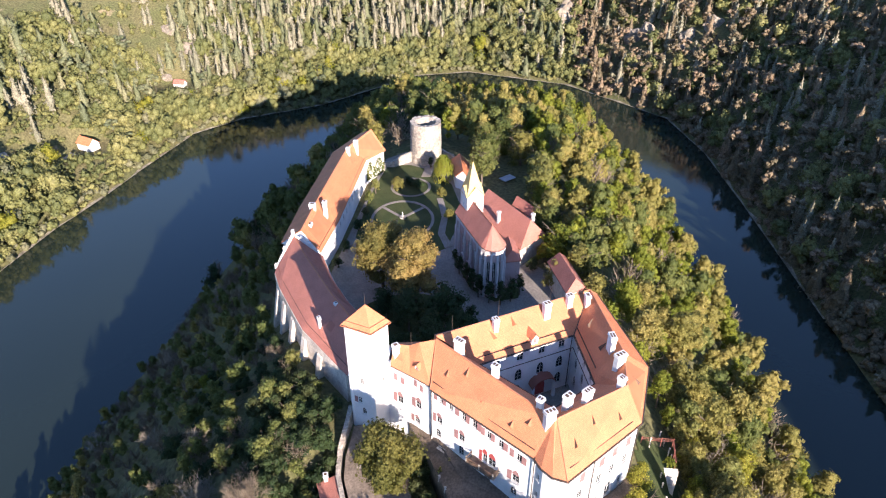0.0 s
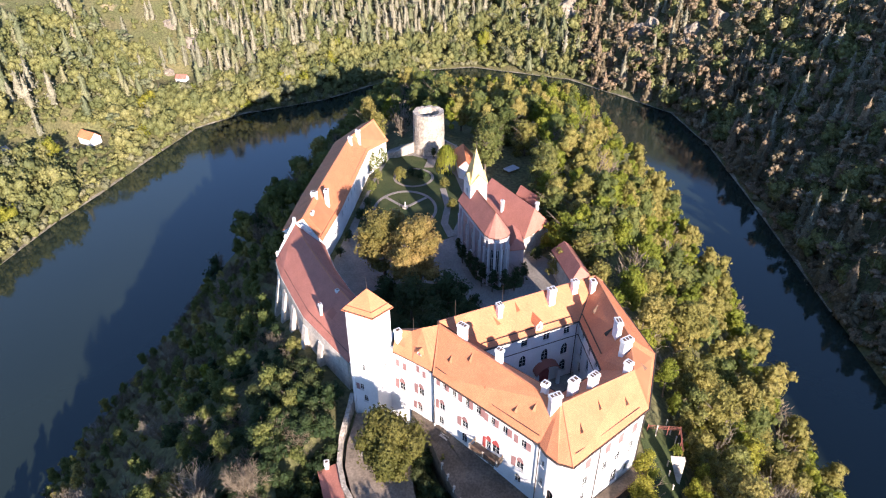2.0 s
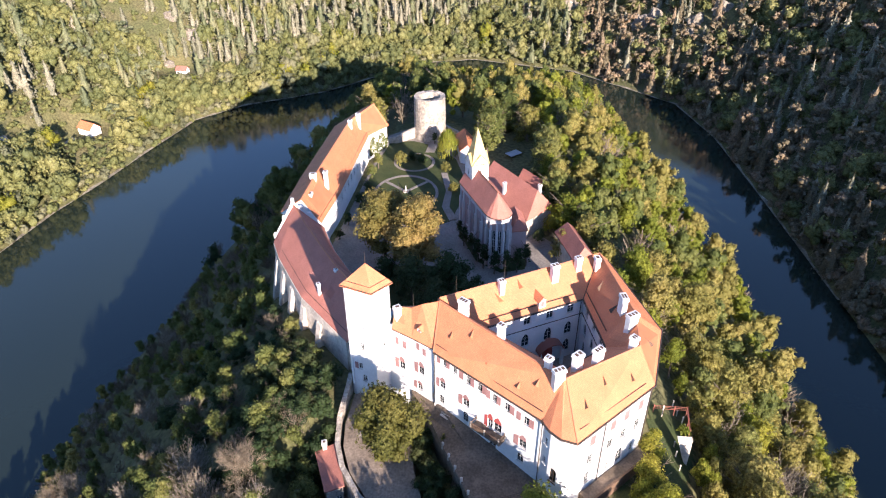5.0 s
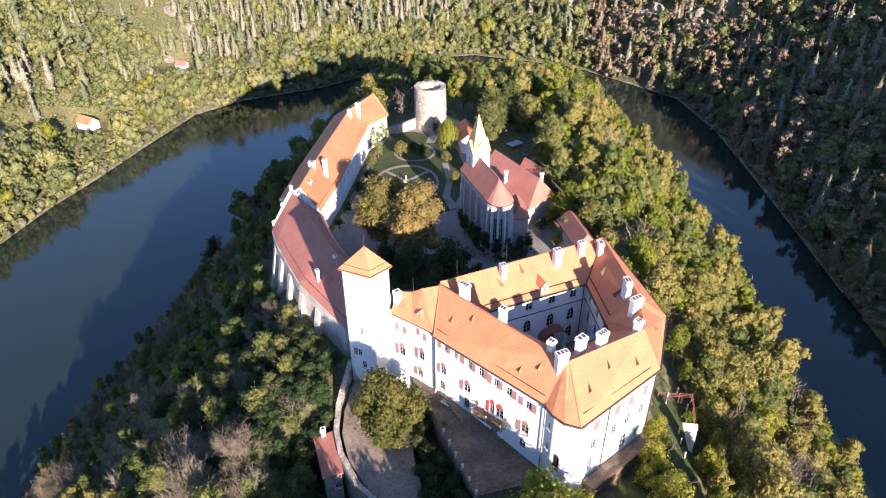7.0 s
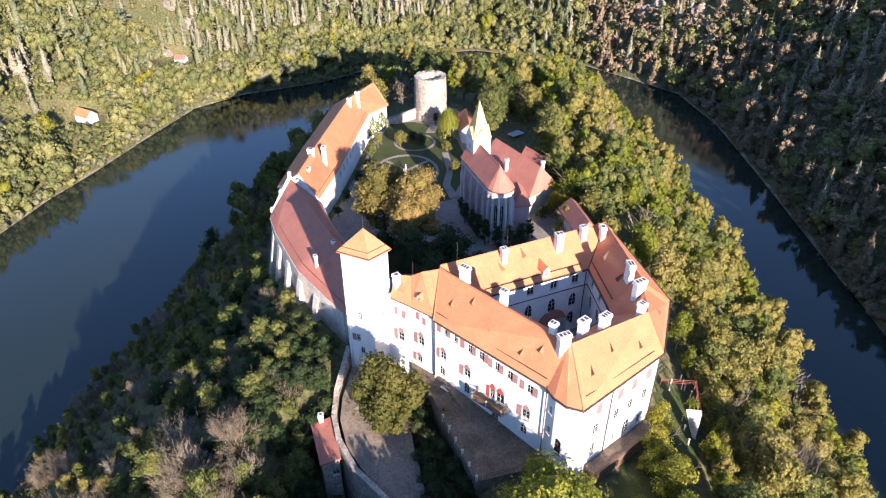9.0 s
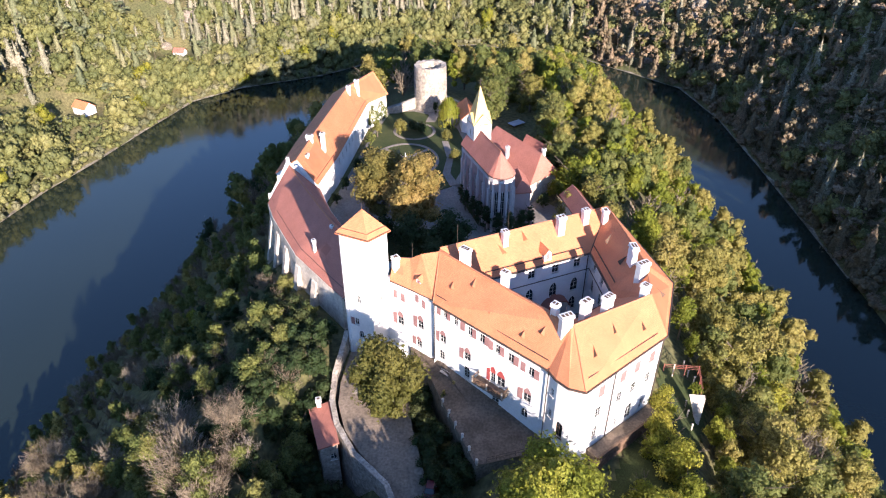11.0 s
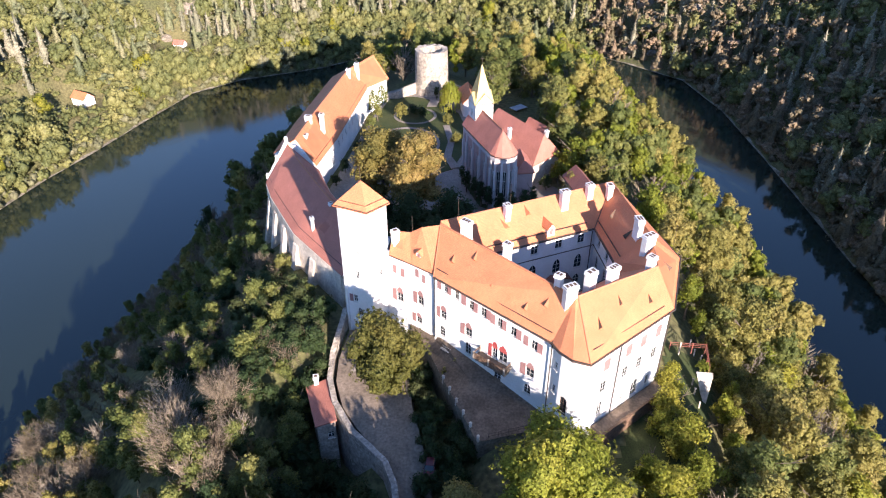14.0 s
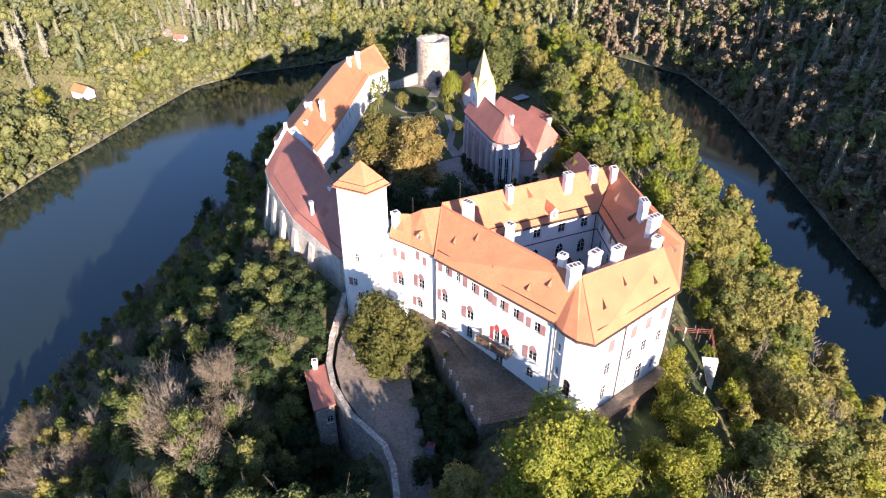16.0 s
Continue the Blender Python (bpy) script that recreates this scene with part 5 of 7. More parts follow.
def parked_car(x, y, z, rz):
    """A small hatchback: tapered body, cabin with windows, bonnet lamps, bumpers and four wheels."""
    c = thing("car", "dark red hatchback parked in the shade beside the drive", "car")
    m = pose(x, y, z, 0, 0, rz)

    def loft(rows, mat_, name, par):
        # rows: (along, half width low, half width high, z low, z high)
        b = bmesh.new()
        sec = [[b.verts.new(m @ Vector(p)) for p in ((-w0, a, z0), (w0, a, z0), (w0 * 1.02, a, (z0 + z1) / 2), (w1, a, z1), (-w1, a, z1), (-w0 * 1.02, a, (z0 + z1) / 2))] for a, w0, w1, z0, z1 in rows]
        for p, q in zip(sec, sec[1:]):
            for k in range(6):
                b.faces.new((p[k], p[(k + 1) % 6], q[(k + 1) % 6], q[k]))
        b.faces.new(sec[0][::-1]); b.faces.new(sec[-1])
        bmesh.ops.recalc_face_normals(b, faces=b.faces[:])
        return part(name, b, mat_, par)
    body = loft([(-2.05, 0.72, 0.62, 0.3, 0.66), (-1.9, 0.8, 0.72, 0.22, 0.8), (-0.9, 0.84, 0.76, 0.2, 0.92), (0.9, 0.84, 0.76, 0.2, 0.95), (1.85, 0.8, 0.72, 0.22, 0.92), (1.98, 0.74, 0.66, 0.3, 0.8)], M_CAR, "body", c)
    cabin = loft([(-0.95, 0.74, 0.7, 0.9, 0.94), (-0.25, 0.75, 0.58, 0.9, 1.42), (1.2, 0.75, 0.58, 0.9, 1.42), (1.8, 0.72, 0.62, 0.9, 0.98)], M_GLASS, "cabin", c)
    loft([(-0.3, 0.6, 0.54, 1.40, 1.46), (1.25, 0.6, 0.54, 1.40, 1.46)], M_CAR, "roof", cabin)
    for sx in (-1, 1):
        b = bmesh.new(); box(b, sx * 0.62 - 0.13, sx * 0.62 + 0.13, -2.06, -1.9, 0.56, 0.7, m); part("headlight", b, M_FRAME, body)
        b = bmesh.new(); box(b, sx * 0.92 - 0.08, sx * 0.92 + 0.08, -0.75, -0.6, 0.92, 1.04, m); part("mirror", b, M_CAR, body)
        for a in (-1.3, 1.3):
            b = bmesh.new(); bar(b, m @ Vector((sx * 0.66, a, 0.3)), m @ Vector((sx * 0.86, a, 0.3)), 0.3, None, 14)
            wh = part("wheel", b, M_GUTTER, c)
            b = bmesh.new(); bar(b, m @ Vector((sx * 0.86, a, 0.3)), m @ Vector((sx * 0.875, a, 0.3)), 0.17, None, 10); part("rim", b, M_FADED, wh)
    b = bmesh.new(); box(b, -0.78, 0.78, -2.1, -1.95, 0.32, 0.48, m); part("bumper", b, M_GUTTER, c)


parked_car(-2.6, 67.6, drive_z(67.6) + 0.06, -8)

# walk below the river front, with its brick edge
b0, b1 = Vector(P_OUT[4]), Vector(P_OUT[5])
bu = (b1 - b0).normalized(); bn = Vector((bu.y, -bu.x))
wk = [b0 + bu * 3.0 - bn * 0.3, b0 + bu * 3.0 + bn * 2.0, b0 + bu * 20.4 + bn * 2.0, b0 + bu * 20.4 - bn * 0.3]
sheet("pavement", "weathered boarded walk along the palace foot", [tuple(p) for p in wk], 61.5, M_DIRT, 4.0, "path")
masonry("walk_edging", "dark weathered timber edging of the palace walk", [tuple(b0 + bu * 3 + bn * 2.1), tuple(b0 + bu * 20.4 + bn * 2.1)], [61.75, 61.75], 0.35, 58.5, M_WOOD)
lawn_poly = [(25, 66), (33, 58), (42, 74), (48.5, 88), (48.0, 94.5), (40.5, 96), (37.5, 83.5), (30, 76)]
lx_, ly_ = np.meshgrid(np.arange(24, 50, 1.0), np.arange(57, 98, 1.0))
inside_ = signed(lawn_poly, lx_, ly_) > -0.6
lz_ = ground_height(lx_, ly_) + 0.14
li = np.arange(lx_.size).reshape(lx_.shape)
lq = np.stack([li[:-1, :-1], li[:-1, 1:], li[1:, 1:], li[1:, :-1]], -1).reshape(-1, 4)
lq = lq[inside_.ravel()[lq].all(1)]
used, inv = np.unique(lq, return_inverse=True)
tagged(raw("lawn", np.stack([lx_.ravel(), ly_.ravel(), lz_.ravel()], -1)[used], inv.reshape(lq.shape), M_LAWN, smooth=True), "sloping lawn below the palace", "lawn", kind="structure")

fence = thing("fence", "red painted wooden fence at the lawn's end", "fence")
FP = [(41.0, 94.2), (42.9, 94.0), (45.0, 93.8), (47.4, 93.6), (46.8, 90.7), (46.2, 87.9)]
for x, y in FP:
    bm = bmesh.new(); box(bm, x - 0.07, x + 0.07, y - 0.07, y + 0.07, 57.6, 60.2); part("post", bm, M_FENCE, fence)
for a, b in zip(FP, FP[1:]):
    for z in (59.2, 59.6, 60.0):
        bm = bmesh.new(); bar(bm, (*a, z), (*b, z), 0.06, None, 4); part("rail", bm, M_FENCE, fence)
for x, y in ((42.7, 93.7), (46.9, 93.3), (47.7, 93.4), (46.5, 89.4), (46.6, 98.5), (46.8, 96.2), (43.4, 86.9), (43.1, 84.6), (43.0, 81.6)):
    gp = thing("gate_post", "slim white stone post beside the lawn and its fence", "post", group="garden posts")
    zt = min(60.3, gz(x, y) + (3.0 if y > 93 and x < 47.6 and y < 94 else 1.5))
    bm = bmesh.new(); box(bm, x - 0.1, x + 0.1, y - 0.1, y + 0.1, gz(x, y) - 0.3, zt); box(bm, x - 0.14, x + 0.14, y - 0.14, y + 0.14, zt, zt + 0.1); part("shaft", bm, M_PLASTER_OLD, gp)
stub = thing("wall_stub", "pale plastered wall stub tapering to its foot on the lawn", "wall")
bm = bmesh.new()
f0 = [bm.verts.new(p) for p in ((44.8, 83.9, 54.8), (45.2, 83.8, 54.8), (45.9, 85.3, 60.0), (43.2, 85.6, 60.0))]
f1 = [bm.verts.new(p) for p in ((44.9, 85.6, 54.8), (45.3, 85.5, 54.8), (46.0, 86.1, 60.1), (43.3, 86.4, 60.1))]
bm.faces.new(f0); bm.faces.new(f1[::-1])
for j in range(4):
    bm.faces.new((f0[j], f1[j], f1[(j + 1) % 4], f0[(j + 1) % 4]))
bmesh.ops.recalc_face_normals(bm, faces=bm.faces[:])
part("block", bm, M_PLASTER_OLD, stub)

# pale sun roofs behind the priory house
for (x, y, w_, d_, rz) in ((22.5, 209.0, 5.0, 3.2, 38),):
    cn = thing("canopy", "grey-blue sheet roof on timber posts behind the chapel", "canopy")
    m = pose(x, y, 0, 0, 0, rz)
    bm = bmesh.new(); box(bm, -w_ / 2, w_ / 2, -d_ / 2, d_ / 2, 60.0, 60.15, m); part("roof", bm, M_FADED, cn)
    for sx in (-1, 1):
        for sy in (-1, 1):
            bm = bmesh.new(); bar(bm, m @ Vector((sx * (w_ / 2 - 0.2), sy * (d_ / 2 - 0.2), 50)), m @ Vector((sx * (w_ / 2 - 0.2), sy * (d_ / 2 - 0.2), 60)), 0.07); part("post", bm, M_WOOD, cn)



# ---- shore and rocks ----
def strip(name, label, pts, width, lift, material, side=1.0, category="shore"):
    """A narrow sheet that follows the ground along a line in plan."""
    P = []
    for a, b in zip(pts, pts[1:]):
        a, b = Vector(a), Vector(b)
        k = max(1, int((b - a).length / 3.0))
        P += [a.lerp(b, i / k) for i in range(k)]
    P.append(Vector(pts[-1]))
    V, F = [], []
    for i, p in enumerate(P):
        d = (P[min(i + 1, len(P) - 1)] - P[max(i - 1, 0)]).normalized()
        o = Vector((-d.y, d.x)) * side
        for t in (0.0, 0.35, 0.7, 1.0):
            w_ = width * (0.75 + 0.45 * math.sin(i * 0.7) * math.sin(i * 0.23))
            q = p + o * (w_ * t - 0.8)
            V.append((q.x, q.y, max(gz(q.x, q.y), 0.02) + lift * (1 if 0 < t < 1 else 0.3)))
    for i in range(len(P) - 1):
        for j in range(3):
            F.append((i * 4 + j, i * 4 + j + 1, i * 4 + 5 + j, i * 4 + 4 + j))
    return tagged(raw(name, V, F, material), label, category, kind="structure")


strip("shore", "pale strip of stones along the river's edge", OUTER[2:20], 1.5, 0.15, M_SHORE)
strip("track", "pale gravel track to the riverside cottage", [(-219, 303), (-213, 313), (-206, 326), (-201, 336)], 5.0, 0.3, M_GRAVEL, 1.0, "track")


def rock(x, y, size, seed, zs=1.0):
    """A craggy outcrop: a coarse ball broken by noise."""
    r = np.random.RandomState(seed)
    bm = bmesh.new()
    bmesh.ops.create_icosphere(bm, subdivisions=3, radius=1.0)
    z = gz(x, y)
    for v in bm.verts:
        c = v.co.copy()
        k = 1 + 0.45 * noise.noise(c * 1.3 + Vector((seed, 0, 0))) + 0.22 * noise.noise(c * 3.4 + Vector((0, seed, 0)))
        v.co = Vector((x + c.x * size * k, y + c.y * size * k * 0.8, z + c.z * size * k * zs))
    ob = part("rock_outcrop", bm, M_ROCK)
    return tagged(ob, "grey rock outcrop on the wooded valley side", "rock", "rocks of the valley side")


CRAGS = ((93, 536, 8, 1.2), (97, 542, 6, 1.4), (138, 491, 6.5, 1.0), (147, 488, 5.5, 1.2), (168, 464, 5.5, 0.9), (162, 459, 4, 0.8), (183, 464, 6.5, 0.9), (151, 461, 4, 0.7), (60, 548, 5, 0.9))
for i, (x, y, sz, zs) in enumerate(CRAGS + ( (-170, 452, 7, 0.7), (-160, 458, 6, 0.6), (-185, 462, 6, 0.7), (-183, 433, 4, 0.6), (120, 452, 4, 0.6), (132, 441, 3.5, 0.6))):
    rock(x, y, sz, i + 3, zs)


# ---- trees ----
rng = np.random.RandomState(7)


def cards(centres, normals, size, rnd, aspect=1.0):
    """Leaf clumps: one small bent quad for each centre, facing roughly along its normal."""
    k = len(centres)
    nrm = normals / np.maximum(np.linalg.norm(normals, axis=1, keepdims=True), 1e-6)
    nrm = nrm + rnd.normal(0, 0.55, (k, 3))
    nrm /= np.linalg.norm(nrm, axis=1, keepdims=True)
    t = rnd.normal(0, 1, (k, 3))
    u = np.cross(nrm, t); u /= np.maximum(np.linalg.norm(u, axis=1, keepdims=True), 1e-6)
    v = np.cross(nrm, u)
    s = size * rnd.uniform(0.6, 1.35, (k, 1))
    a, b = u * s * 0.5, v * s * 0.5 * aspect
    bend = nrm * s * 0.16
    P = np.stack([centres - a - b * 0.25 - bend, centres + a * 0.15 - b * 0.95, centres + a + b * 0.3 - bend, centres - a * 0.2 + b], 1)
    return P.reshape(-1, 3), np.arange(4 * k).reshape(k, 4)


def crown_broad(height, width, trunk, count, size, seed, lobes=11, core=0.56, dome=0.0):
    """Broad-leaved crown: clumps on the skins of many overlapping lobes, uneven and with gaps."""
    r = np.random.RandomState(seed)
    ch = height - trunk
    C, N = [], []
    ls = []
    for i in range(lobes):
        a = r.uniform(0, 6.283)
        f = (i + 0.5) / lobes
        zz = trunk + ch * (0.16 + 0.72 * f)
        env = math.sin(math.pi * min(0.97, 0.16 + 0.74 * f)) ** 0.75
        rad = width / 2 * env * r.uniform(0.35, 0.78)
        lrs = r.uniform(0.17, 0.27) if not dome else r.uniform(0.11, 0.2)
        ls.append((rad * math.cos(a), rad * math.sin(a), zz, width * lrs))
    ls.append((0, 0, trunk + ch * 0.86, width * 0.2))
    ls.append((0, 0, trunk + ch * 0.5, width * 0.3))
    if dome:
        ls.append((0, 0, trunk + ch * 0.45, width * dome))
        ls.append((0, 0, trunk + ch * 0.66, width * dome * 0.9))
    w = np.array([l[3] ** 2 for l in ls]); w /= w.sum()
    for (lx, ly, lz, lr), q in zip(ls, w):
        k = max(6, int(count * q))
        d = r.normal(0, 1, (k, 3)); d /= np.linalg.norm(d, axis=1, keepdims=True)
        d[:, 2] = np.where(d[:, 2] < -0.35, -d[:, 2], d[:, 2])
        rr = lr * r.uniform(0.70, 1.08, (k, 1))
        C.append(np.array([lx, ly, lz]) + d * rr * np.array([1, 1, 0.85]))
        N.append(d + np.array([0, 0, 0.25]))
    V, F = cards(np.concatenate(C), np.concatenate(N), size, r)
    # leafy mass inside each lobe, so that the crown is not seen through
    VS, FS, base = [V], [F], len(V)
    for lx, ly, lz, lr in ls:
        na, nb = (7, 4) if core > 0.8 else (5, 3)
        th = np.linspace(0.12, math.pi - 0.12, nb + 1)
        g = np.array([[math.sin(t) * math.cos(6.2832 * k / na), math.sin(t) * math.sin(6.2832 * k / na), math.cos(t)] for t in th for k in range(na)])
        g = g * (lr * core * r.uniform(0.8, 1.12, (len(g), 1))) * np.array([1, 1, 0.85]) + np.array([lx, ly, lz])
        q = np.array([[j * na + k, j * na + (k + 1) % na, (j + 1) * na + (k + 1) % na, (j + 1) * na + k] for j in range(nb) for k in range(na)])
        VS.append(g); FS.append(q + base); base += len(g)
    return np.concatenate(VS), np.concatenate(FS)


def crown_mass(height, width, trunk, count, size, seed, lobes=6):
    """Distant broad-leaved crown: boughs of foliage of uneven size, each a lumpy closed mass with leaf sprays standing out of it."""
    r = np.random.RandomState(seed)
    ch = height - trunk
    VS, FS, base = [], [], 0
    na, nb = 6, 3
    th = np.linspace(0.15, math.pi - 0.3, nb + 1)
    g0 = np.array([[math.sin(t) * math.cos(6.2832 * (k + 0.5 * (j % 2)) / na), math.sin(t) * math.sin(6.2832 * (k + 0.5 * (j % 2)) / na), math.cos(t)] for j, t in enumerate(th) for k in range(na)])
    q0 = np.array([[j * na + k, (j + 1) * na + k, (j + 1) * na + (k + 1) % na, j * na + (k + 1) % na] for j in range(nb) for k in range(na)])
    C, N = [], []
    for i in range(lobes):
        f = (i + 0.5) / lobes
        a = 2.4 * i + r.uniform(-0.5, 0.5)
        env = math.sqrt(max(0.05, 1 - (1.75 * f - 0.7) ** 2))
        rad = width / 2 * env * r.uniform(0.4, 0.7) if i else 0.0
        lr = width * r.uniform(0.2, 0.32) if i else width * 0.36
        o = np.array([rad * math.cos(a), rad * math.sin(a), trunk + ch * (0.22 + 0.6 * f if i else 0.5)])
        VS.append(o + g0 * lr * r.uniform(0.5, 0.92, (len(g0), 1)) * np.array([1, 1, 0.9])); FS.append(q0 + base); base += len(g0)
        k = int(count / lobes)
        d = r.normal(0, 1, (k, 3)); d /= np.linalg.norm(d, axis=1, keepdims=True)
        d[:, 2] = np.where(d[:, 2] < -0.2, -d[:, 2], d[:, 2])
        C.append(o + d * lr * r.uniform(0.7, 1.22, (k, 1))); N.append(d + np.array([0, 0, 0.25]))
    V, F = cards(np.concatenate(C), np.concatenate(N), size, r)
    return np.concatenate(VS + [V]), np.concatenate(FS + [F + base])


def crown_twig(height, width, count, seed, girth=0.06):
    """Leafless crown: thin twigs fanning out along forked boughs."""
    r = np.random.RandomState(seed)
    nb = 26
    a = r.uniform(0, 6.283, nb); el = r.uniform(0.15, 1.3, nb)
    tip = np.stack([np.cos(a) * np.cos(el) * width / 2, np.sin(a) * np.cos(el) * width / 2, height * (0.35 + 0.65 * np.sin(el))], -1)
    foot = np.stack([0 * a, 0 * a, height * r.uniform(0.05, 0.3, nb)], -1)
    b = r.randint(0, nb, count)
    f = r.uniform(0.35, 1.0, (count, 1))
    p = foot[b] + (tip[b] - foot[b]) * f + r.normal(0, 0.055 * width, (count, 3))
    d = tip[b] - foot[b]
    d = d / np.linalg.norm(d, axis=1, keepdims=True) + r.normal(0, 0.5, (count, 3)) + np.array([0, 0, 0.3])
    d /= np.linalg.norm(d, axis=1, keepdims=True)
    q = p + d * height * r.uniform(0.07, 0.17, (count, 1))
    # boughs as longer strips
    p = np.concatenate([p, foot]); q = np.concatenate([q, tip])
    g = np.concatenate([np.full(count, girth), np.full(nb, girth * 1.6)])[:, None]
    u = np.cross(q - p, r.normal(0, 1, p.shape)); u /= np.linalg.norm(u, axis=1, keepdims=True)
    P = np.stack([p - u * g, p + u * g, q + u * g * 0.35, q - u * g * 0.35], 1)
    return P.reshape(-1, 3), np.arange(4 * len(p)).reshape(-1, 4)


def crown_spruce(height, width, count, size, seed, sparse=1.0):
    """Spruce: drooping boughs in uneven tiers on a dense ragged cone."""
    r = np.random.RandomState(seed)
    f = r.uniform(0.02, 0.97, count) ** 1.25
    tier = np.round(f * 9) / 9
    f = tier + (f - tier) * 0.45
    lim = width / 2 * (1 - f) ** 0.75 + 0.2
    a = r.uniform(0, 6.283, count)
    reach = r.uniform(0.55, 1.15, count) * (1 + 0.22 * np.sin(3 * a + tier * 31))
    C = np.stack([lim * reach * np.cos(a), lim * reach * np.sin(a), height * (0.1 + 0.9 * f) - 0.45 * lim * reach], -1)
    N = np.stack([np.cos(a), np.sin(a), np.full(count, 0.9)], -1)
    V, F = cards(C, N, size, r, 0.8)
    na, zs = 7, np.linspace(0.08, 0.98, 6)
    ang = 6.2832 * np.arange(na) / na
    g = []
    for k, q in enumerate(zs):
        w = width * 0.40 * sparse * (1 - q) ** 0.75 + 0.04
        g.append(np.stack([np.cos(ang + k) * w * r.uniform(0.6, 1.25, na), np.sin(ang + k) * w * r.uniform(0.6, 1.25, na), height * q + r.uniform(-0.9, 0.9, na)], -1))
    q = np.array([[j * na + k, j * na + (k + 1) % na, (j + 1) * na + (k + 1) % na, (j + 1) * na + k] for j in range(len(zs) - 1) for k in range(na)])
    return np.concatenate([V, np.concatenate(g)]), np.concatenate([F, q + len(V)])


def crown_pine(height, width, count, size, seed):
    r = np.random.RandomState(seed)
    C, N, G = [], [], []
    for i in range(5):
        a, f = r.uniform(0, 6.283), r.uniform(0.1, 0.75)
        lz = height * r.uniform(0.55, 0.97)
        k = count // 5
        d = r.normal(0, 1, (k, 3)); d /= np.linalg.norm(d, axis=1, keepdims=True)
        lr = width * r.uniform(0.2, 0.33)
        C.append(np.array([width / 2 * f * math.cos(a), width / 2 * f * math.sin(a), lz]) + d * lr * np.array([1, 1, 0.5]))
        N.append(d + np.array([0, 0, 0.5]))
        th = np.linspace(0.1, math.pi - 0.1, 4)
        tuft = np.array([[math.sin(t) * math.cos(6.2832 * m / 6), math.sin(t) * math.sin(6.2832 * m / 6), math.cos(t) * 0.5] for t in th for m in range(6)])
        G.append(C[-1].mean(0) + tuft * lr * 0.85 * r.uniform(0.8, 1.15, (24, 1)))
    V, F = cards(np.concatenate(C), np.concatenate(N), size, r)
    q = np.array([[o + j * 6 + m, o + j * 6 + (m + 1) % 6, o + (j + 1) * 6 + (m + 1) % 6, o + (j + 1) * 6 + m] for o in range(0, 24 * len(G), 24) for j in range(3) for m in range(6)])
    return np.concatenate([V, np.concatenate(G)]), np.concatenate([F, q + len(V)])


def trunk_mesh(height, radius, limbs, seed, spread=0.35):
    """Tapered trunk with limbs, as arrays of quads."""
    r = np.random.RandomState(seed)
    V, F = [], []

    def tube(p, q, r0, r1, sides=5):
        b = len(V)
        p, q = np.array(p), np.array(q)
        d = q - p; d = d / np.linalg.norm(d)
        u = np.cross(d, [0.3, 0.9, 0.1]); u /= np.linalg.norm(u); w = np.cross(d, u)
        for c, rad in ((p, r0), (q, r1)):
            for k in range(sides):
                t = 6.283 * k / sides
                V.append(c + (u * math.cos(t) + w * math.sin(t)) * rad)
        for k in range(sides):
            F.append((b + k, b + (k + 1) % sides, b + sides + (k + 1) % sides, b + sides + k))
    p = np.array([0, 0, -1.0])
    steps = 4
    for i in range(steps):
        q = np.array([r.normal(0, 0.15), r.normal(0, 0.15), height * (i + 1) / steps])
        tube(p, q, radius * (1 - i / steps * 0.85), radius * (1 - (i + 1) / steps * 0.85))
        p = q
    for i in range(limbs):
        z0 = height * r.uniform(0.3, 0.85)
        a = r.uniform(0, 6.283)
        ln = height * spread * r.uniform(0.6, 1.1)
        q = np.array([ln * math.cos(a), ln * math.sin(a), z0 + ln * r.uniform(0.5, 1.1)])
        tube((0, 0, z0), q, radius * 0.4, radius * 0.1, 4)
        for _ in range(2):
            a2 = a + r.uniform(-0.9, 0.9)
            s = np.array([0, 0, z0]) + (q - np.array([0, 0, z0])) * r.uniform(0.4, 0.8)
            tube(s, s + np.array([math.cos(a2), math.sin(a2), r.uniform(0.3, 1.0)]) * ln * 0.5, radius * 0.18, radius * 0.05, 3)
    return np.array(V), np.array(F)


def tree_proto(name, label, crown, trunk, leaf, bark=None, cat="tree"):
    t = thing(name, label, cat)
    raw("trunk", *trunk, bark or M_BARK, t)
    raw("crown", *crown, leaf, t)
    return t


def scatter(x0, x1, y0, y1, step, seed, keep_fn):
    r = np.random.RandomState(seed)
    X, Y = np.meshgrid(np.arange(x0, x1, step), np.arange(y0, y1, step))
    X = X.ravel() + r.uniform(-0.48, 0.48, X.size) * step
    Y = Y.ravel() + r.uniform(-0.48, 0.48, Y.size) * step
    k = keep_fn(X, Y)
    X, Y = X[k], Y[k]
    return X, Y, ground_height(X, Y), r


CASTLE = [(-45, 141), (-22, 104), (-24, 72), (-10, 60), (4, 62), (16, 68), (24, 66), (38, 80), (47, 86), (46, 98), (37, 122), (38, 138), (34, 152), (31, 163), (24, 190), (30, 206), (26, 222), (12, 224), (2, 234), (-14, 234), (-24, 228), (-38, 205), (-46, 160)]

